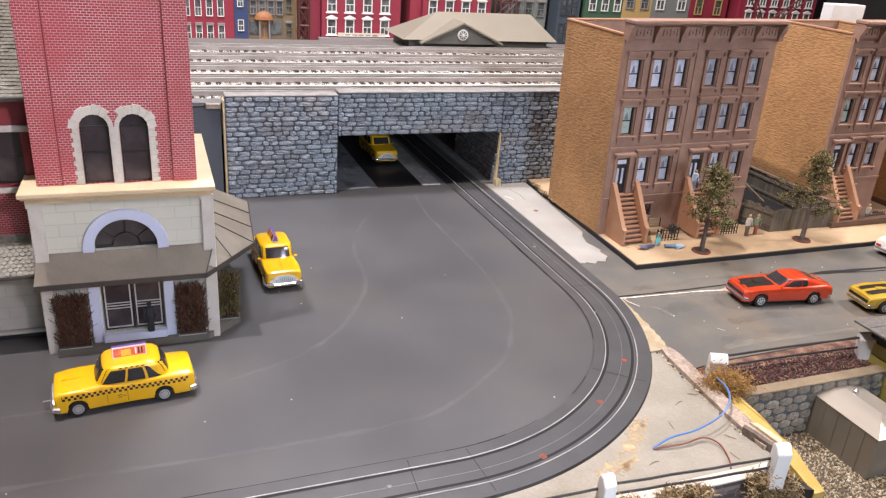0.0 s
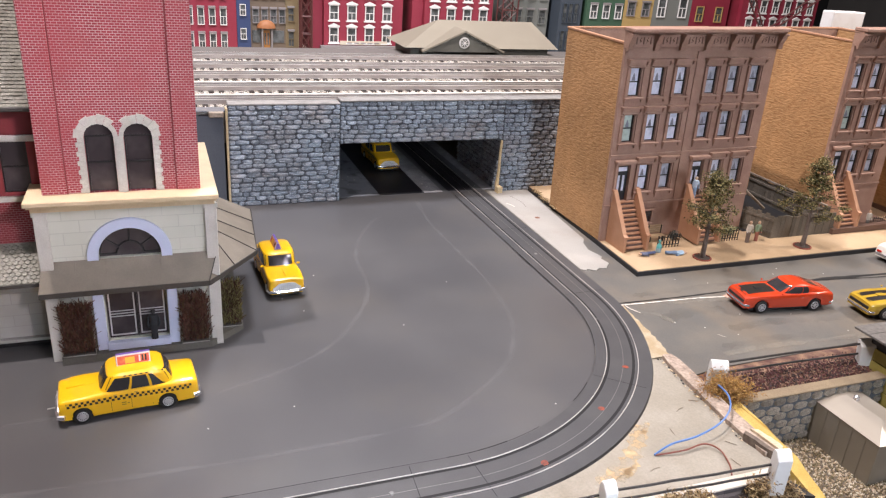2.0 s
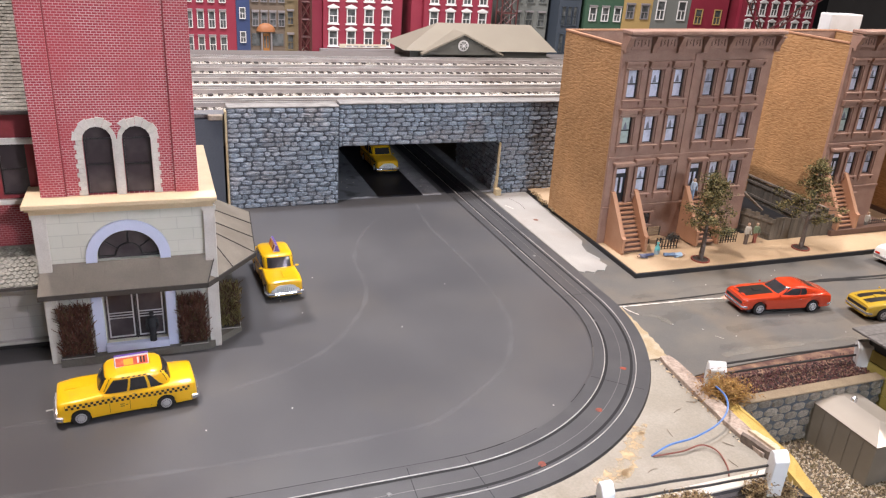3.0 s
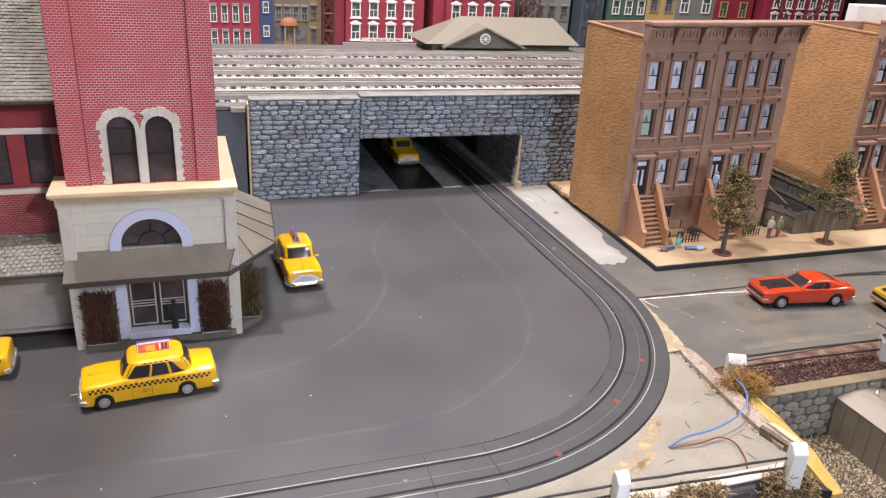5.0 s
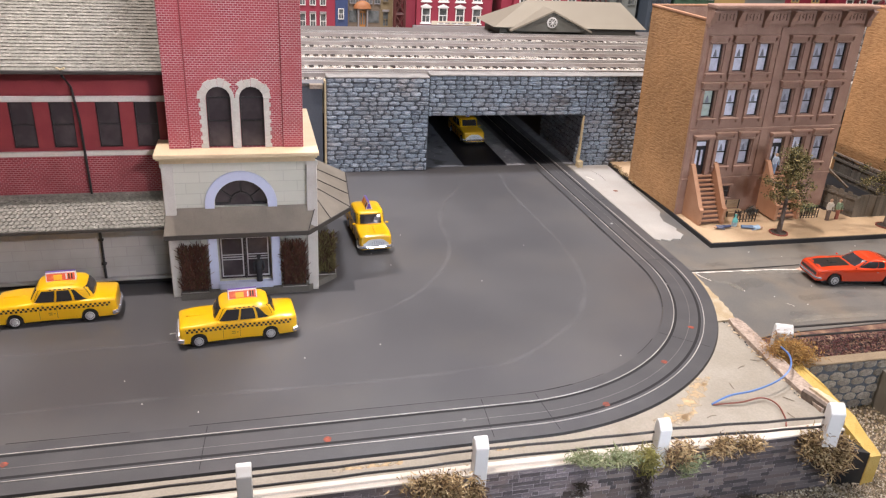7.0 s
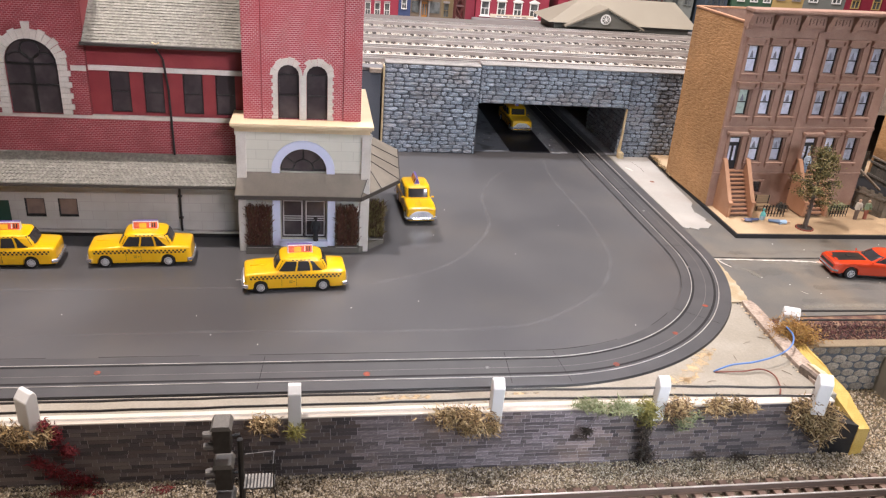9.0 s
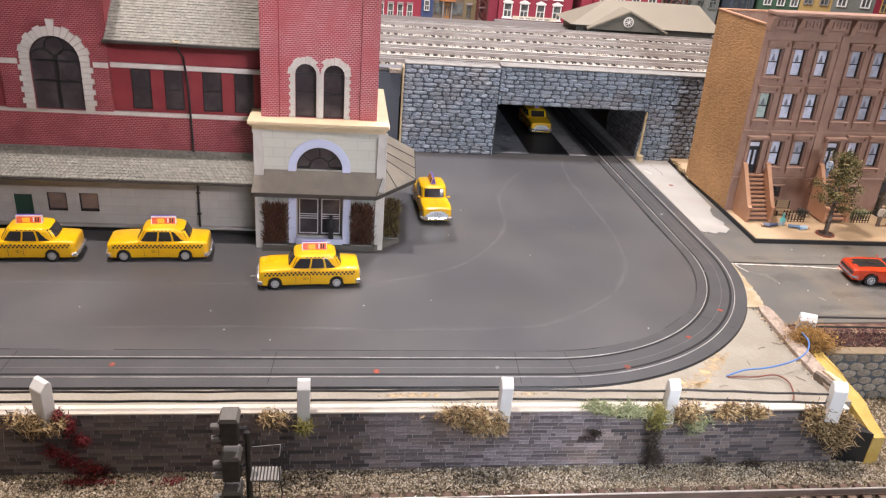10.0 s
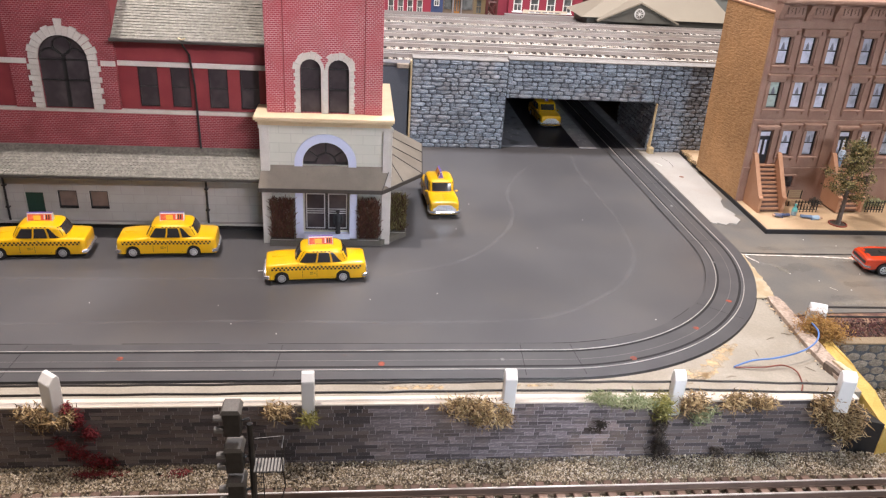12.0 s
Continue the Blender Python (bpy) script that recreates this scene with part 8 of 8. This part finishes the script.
GLASSFAR = material("dark_far_pane", (0.05, 0.055, 0.055), 0.3, spots=(0.16, 0.17, 0.17), scale=60, amount=0.7)
HOODGREY = material("grey_stone_hood", (0.25, 0.23, 0.23), 0.7)
WHITEFAR = material("white_far_trim", (0.75, 0.74, 0.72), 0.6)
CRIMSONWALL = material("crimson_wall", (0.24, 0.02, 0.042), 0.6, spots=(0.28, 0.032, 0.055), scale=15, grain=0.05)
NAVYWALL = material("navy_wall", (0.03, 0.05, 0.13), 0.6, grain=0.06)
GREYWALL = material("grey_store_wall", (0.14, 0.105, 0.075), 0.7, spots=(0.19, 0.145, 0.105), scale=25, grain=0.1)
MUSTARD = material("mustard_wall", (0.2, 0.15, 0.08), 0.7, grain=0.1)
GREENWALL = material("green_wall", (0.045, 0.1, 0.06), 0.65, grain=0.08)
SLATEBLUE = material("slate_blue_wall", (0.05, 0.065, 0.085), 0.65, grain=0.08)
TANWALL = material("tan_yellow_wall", (0.42, 0.29, 0.11), 0.7, grain=0.08)
SAGEWALL = material("sage_grey_wall", (0.17, 0.18, 0.165), 0.7, grain=0.08)
LATTICE = material("dark_red_steel", (0.1, 0.03, 0.028), 0.55, grain=0.1)

rows4 = [(0.123, 0.158), (0.181, 0.218), (0.241, 0.278), (0.301, 0.338)]
street_front("street_front", "crimson street front with white-framed windows", -0.25, 0.156, 2.1, 0.37, CRIMSONWALL, (-0.222, 0.0262, 14, 0.0125, rows4, WHITEFAR, "flat"))
street_front("street_front", "narrow navy blue street front with pale windows", 0.1565, 0.189, 2.098, 0.36, NAVYWALL, (0.1655, 0.02, 1, 0.0115, [(0.148, 0.172), (0.205, 0.229), (0.262, 0.286)], WHITEFAR, None))
g = street_front("street_front", "grey storefront with orange dome awning", 0.1895, 0.276, 2.11, 0.35, GREYWALL, (0.197, 0.0215, 4, 0.013, [(0.187, 0.218), (0.245, 0.276)], HOODGREY, "flat"))
for x0, x1 in ((0.194, 0.214), (0.243, 0.272)):
    part("shop_window", box(x0, x1, 2.1085, 2.112, 0.138, 0.168), GLASSFAR, g)
d = part("shop_door", box(0.2215, 0.2365, 2.1075, 2.112, 0.125, 0.168), material("orange_shop_door", (0.35, 0.15, 0.03), 0.5), g)
for x in (0.2235, 0.2305):
    part("door_pane", box(x, x + 0.004, 2.1068, 2.1076, 0.133, 0.162), GLASSFAR, d)
for x in (0.2155, 0.239):
    part("shop_column", box(x, x + 0.004, 2.1, 2.1095, 0.12, 0.172, 0.0006), HOODGREY, g)
dome = bmesh.new()
bmesh.ops.create_uvsphere(dome, u_segments=20, v_segments=10, radius=0.0235, matrix=Matrix.LocRotScale((0.2285, 2.109, 0.1735), None, (1, 0.6, 0.85)))
bmesh.ops.delete(dome, geom=[v for v in dome.verts if v.co.z < 0.1735 or v.co.y > 2.1095], context="VERTS")
part("awning", dome, material("orange_awning", (0.3, 0.115, 0.04), 0.6, spots=(0.36, 0.17, 0.075), scale=60), g, "orange ribbed dome awning", True)
street_front("street_front", "narrow mustard yellow street front", 0.2765, 0.31, 2.112, 0.34, MUSTARD, (0.284, 0.02, 1, 0.013, [(0.13, 0.165), (0.192, 0.222), (0.25, 0.28)], MUSTARD, "flat"))


def crimson_block(x0, x1, wx, n, label):
    zs = [(0.1445, 0.179), (0.2005, 0.234), (0.257, 0.291), (0.314, 0.348)]
    root = street_front("street_block", label, x0, x1, 2.1, 0.39, CRIMSONWALL, (wx, 0.0468, n, 0.0195, zs, WHITEFAR, "pediment"))
    part("sign_board", box(wx + 0.026, wx + 0.152, 2.0955, 2.0995, 0.1375, 0.147), material("cream_sign_board", (0.6, 0.53, 0.42), 0.6), root)
    for k in range(5):
        a = wx + 0.045 + k * 0.018
        part("sign_print", box(a, a + 0.013, 2.0948, 2.0954, 0.1408, 0.1436), HOODGREY, root)
    part("plinth", box(x0 - 0.01, x1 + 0.012, 2.085, 2.1, 0.11, 0.1355), HOODGREY, root)
    part("side_wall", box(x0 - 0.0305, x0 - 0.0005, 2.115, 2.24, 0.1, 0.385), CRIMSONWALL, root)


crimson_block(0.372, 0.581, 0.388, 4, "crimson block with white pedimented windows and sign")
crimson_block(0.642, 0.838, 0.66, 4, "crimson block with white pedimented windows and sign")


def lattice_tower(x0, x1, y, z0, z1, label, taper=0.0):
    root = thing("lattice_tower", label, "steel tower", "lattice towers")
    n = max(3, round((z1 - z0) / 0.04))
    pts = [((x0 + taper * k / n), (x1 - taper * k / n), z0 + (z1 - z0) * k / n) for k in range(n + 1)]
    for yy in (y, y + (x1 - x0) * 0.8):
        for side in (0, 1):
            part("leg", tube([(pts[0][side], yy, pts[0][2]), (pts[-1][side], yy, pts[-1][2])], 0.0024, 4), LATTICE, root)
        for a, b in zip(pts, pts[1:]):
            part("brace", tube([(a[0], yy, a[2]), (b[1], yy, b[2])], 0.0012, 4), LATTICE, root)
            part("brace", tube([(a[1], yy, a[2]), (b[0], yy, b[2])], 0.0012, 4), LATTICE, root)
            part("strut", tube([(a[0], yy, a[2]), (a[1], yy, a[2])], 0.0014, 4), LATTICE, root)
    part("footing", box(x0 - 0.004, x1 + 0.004, y - 0.004, y + (x1 - x0), z0 - 0.02, z0 + 0.006, 0.001), LATTICE, root)


lattice_tower(0.304, 0.33, 2.04, 0.128, 0.42, "dark red steel lattice tower between the blocks")
lattice_tower(0.855, 0.9, 2.07, 0.118, 0.44, "dark red steel lattice tower between the blocks")
street_front("street_front", "dim grey street front behind the house", 0.91, 1.03, 2.14, 0.4, SAGEWALL, (0.925, 0.038, 3, 0.019, [(0.2, 0.235), (0.265, 0.3), (0.33, 0.36)], SAGEWALL, "flat"))
street_front("street_front", "dark slate blue street front", 1.045, 1.115, 2.1, 0.42, SLATEBLUE, (1.055, 0.018, 3, 0.011, [(0.135, 0.185), (0.21, 0.26), (0.285, 0.33)], SLATEBLUE, None))
street_front("street_front", "dark green street front with small windows", 1.13, 1.255, 2.1, 0.42, GREENWALL, (1.145, 0.041, 3, 0.019, [(0.15, 0.185), (0.225, 0.26), (0.3, 0.33)], WHITEFAR, "flat"))
street_front("street_front", "tan yellow street front with dark windows", 1.2555, 1.355, 2.1, 0.42, TANWALL, (1.268, 0.05, 2, 0.022, [(0.155, 0.185), (0.235, 0.27), (0.31, 0.34)], HOODGREY, "flat"))
street_front("street_front", "sage grey street front with tall windows", 1.3555, 1.49, 2.1, 0.42, SAGEWALL, (1.372, 0.075, 2, 0.024, [(0.15, 0.19), (0.235, 0.285), (0.32, 0.35)], WHITEFAR, None))
street_front("street_front", "deep red street front with pale windows", 1.4905, 1.63, 2.1, 0.42, CRIMSONWALL, (1.512, 0.07, 2, 0.022, [(0.15, 0.185), (0.225, 0.265), (0.31, 0.34)], TANWALL, None))
crimson_block(1.68, 1.98, 1.705, 6, "crimson block with white pedimented windows")


def gantry():
    root = thing("crane_gantry", "dark red steel lattice crane jib", "crane")
    y = 1.9
    base, tip_l, tip_r = Vector((1.6, y, 0.215)), Vector((1.5, y, 0.36)), Vector((1.83, y, 0.36))
    for tip in (tip_l, tip_r):
        d = (tip - base).normalized()
        nrm = Vector((-d.z, 0, d.x)) * 0.012
        for s in (-1, 1):
            part("chord", tube([base + nrm * s * 0.4, tip + nrm * s], 0.0026, 4), LATTICE, root)
        for k in range(9):
            a, b = base.lerp(tip, k / 9), base.lerp(tip, (k + 1) / 9)
            s = 1 if k % 2 else -1
            part("brace", tube([a + nrm * s * 0.8, b - nrm * s * 0.8], 0.0013, 4), LATTICE, root)
    part("pylon", tube([(1.6, y, 0.1), base], 0.01, 6), LATTICE, root)


gantry()
tagged(part("roof_box", box(1.127, 1.203, 1.222, 1.25, 0.0064, 0.339, 0.0015), WHITE), "tall white box standing behind the rowhouse", "roof box")
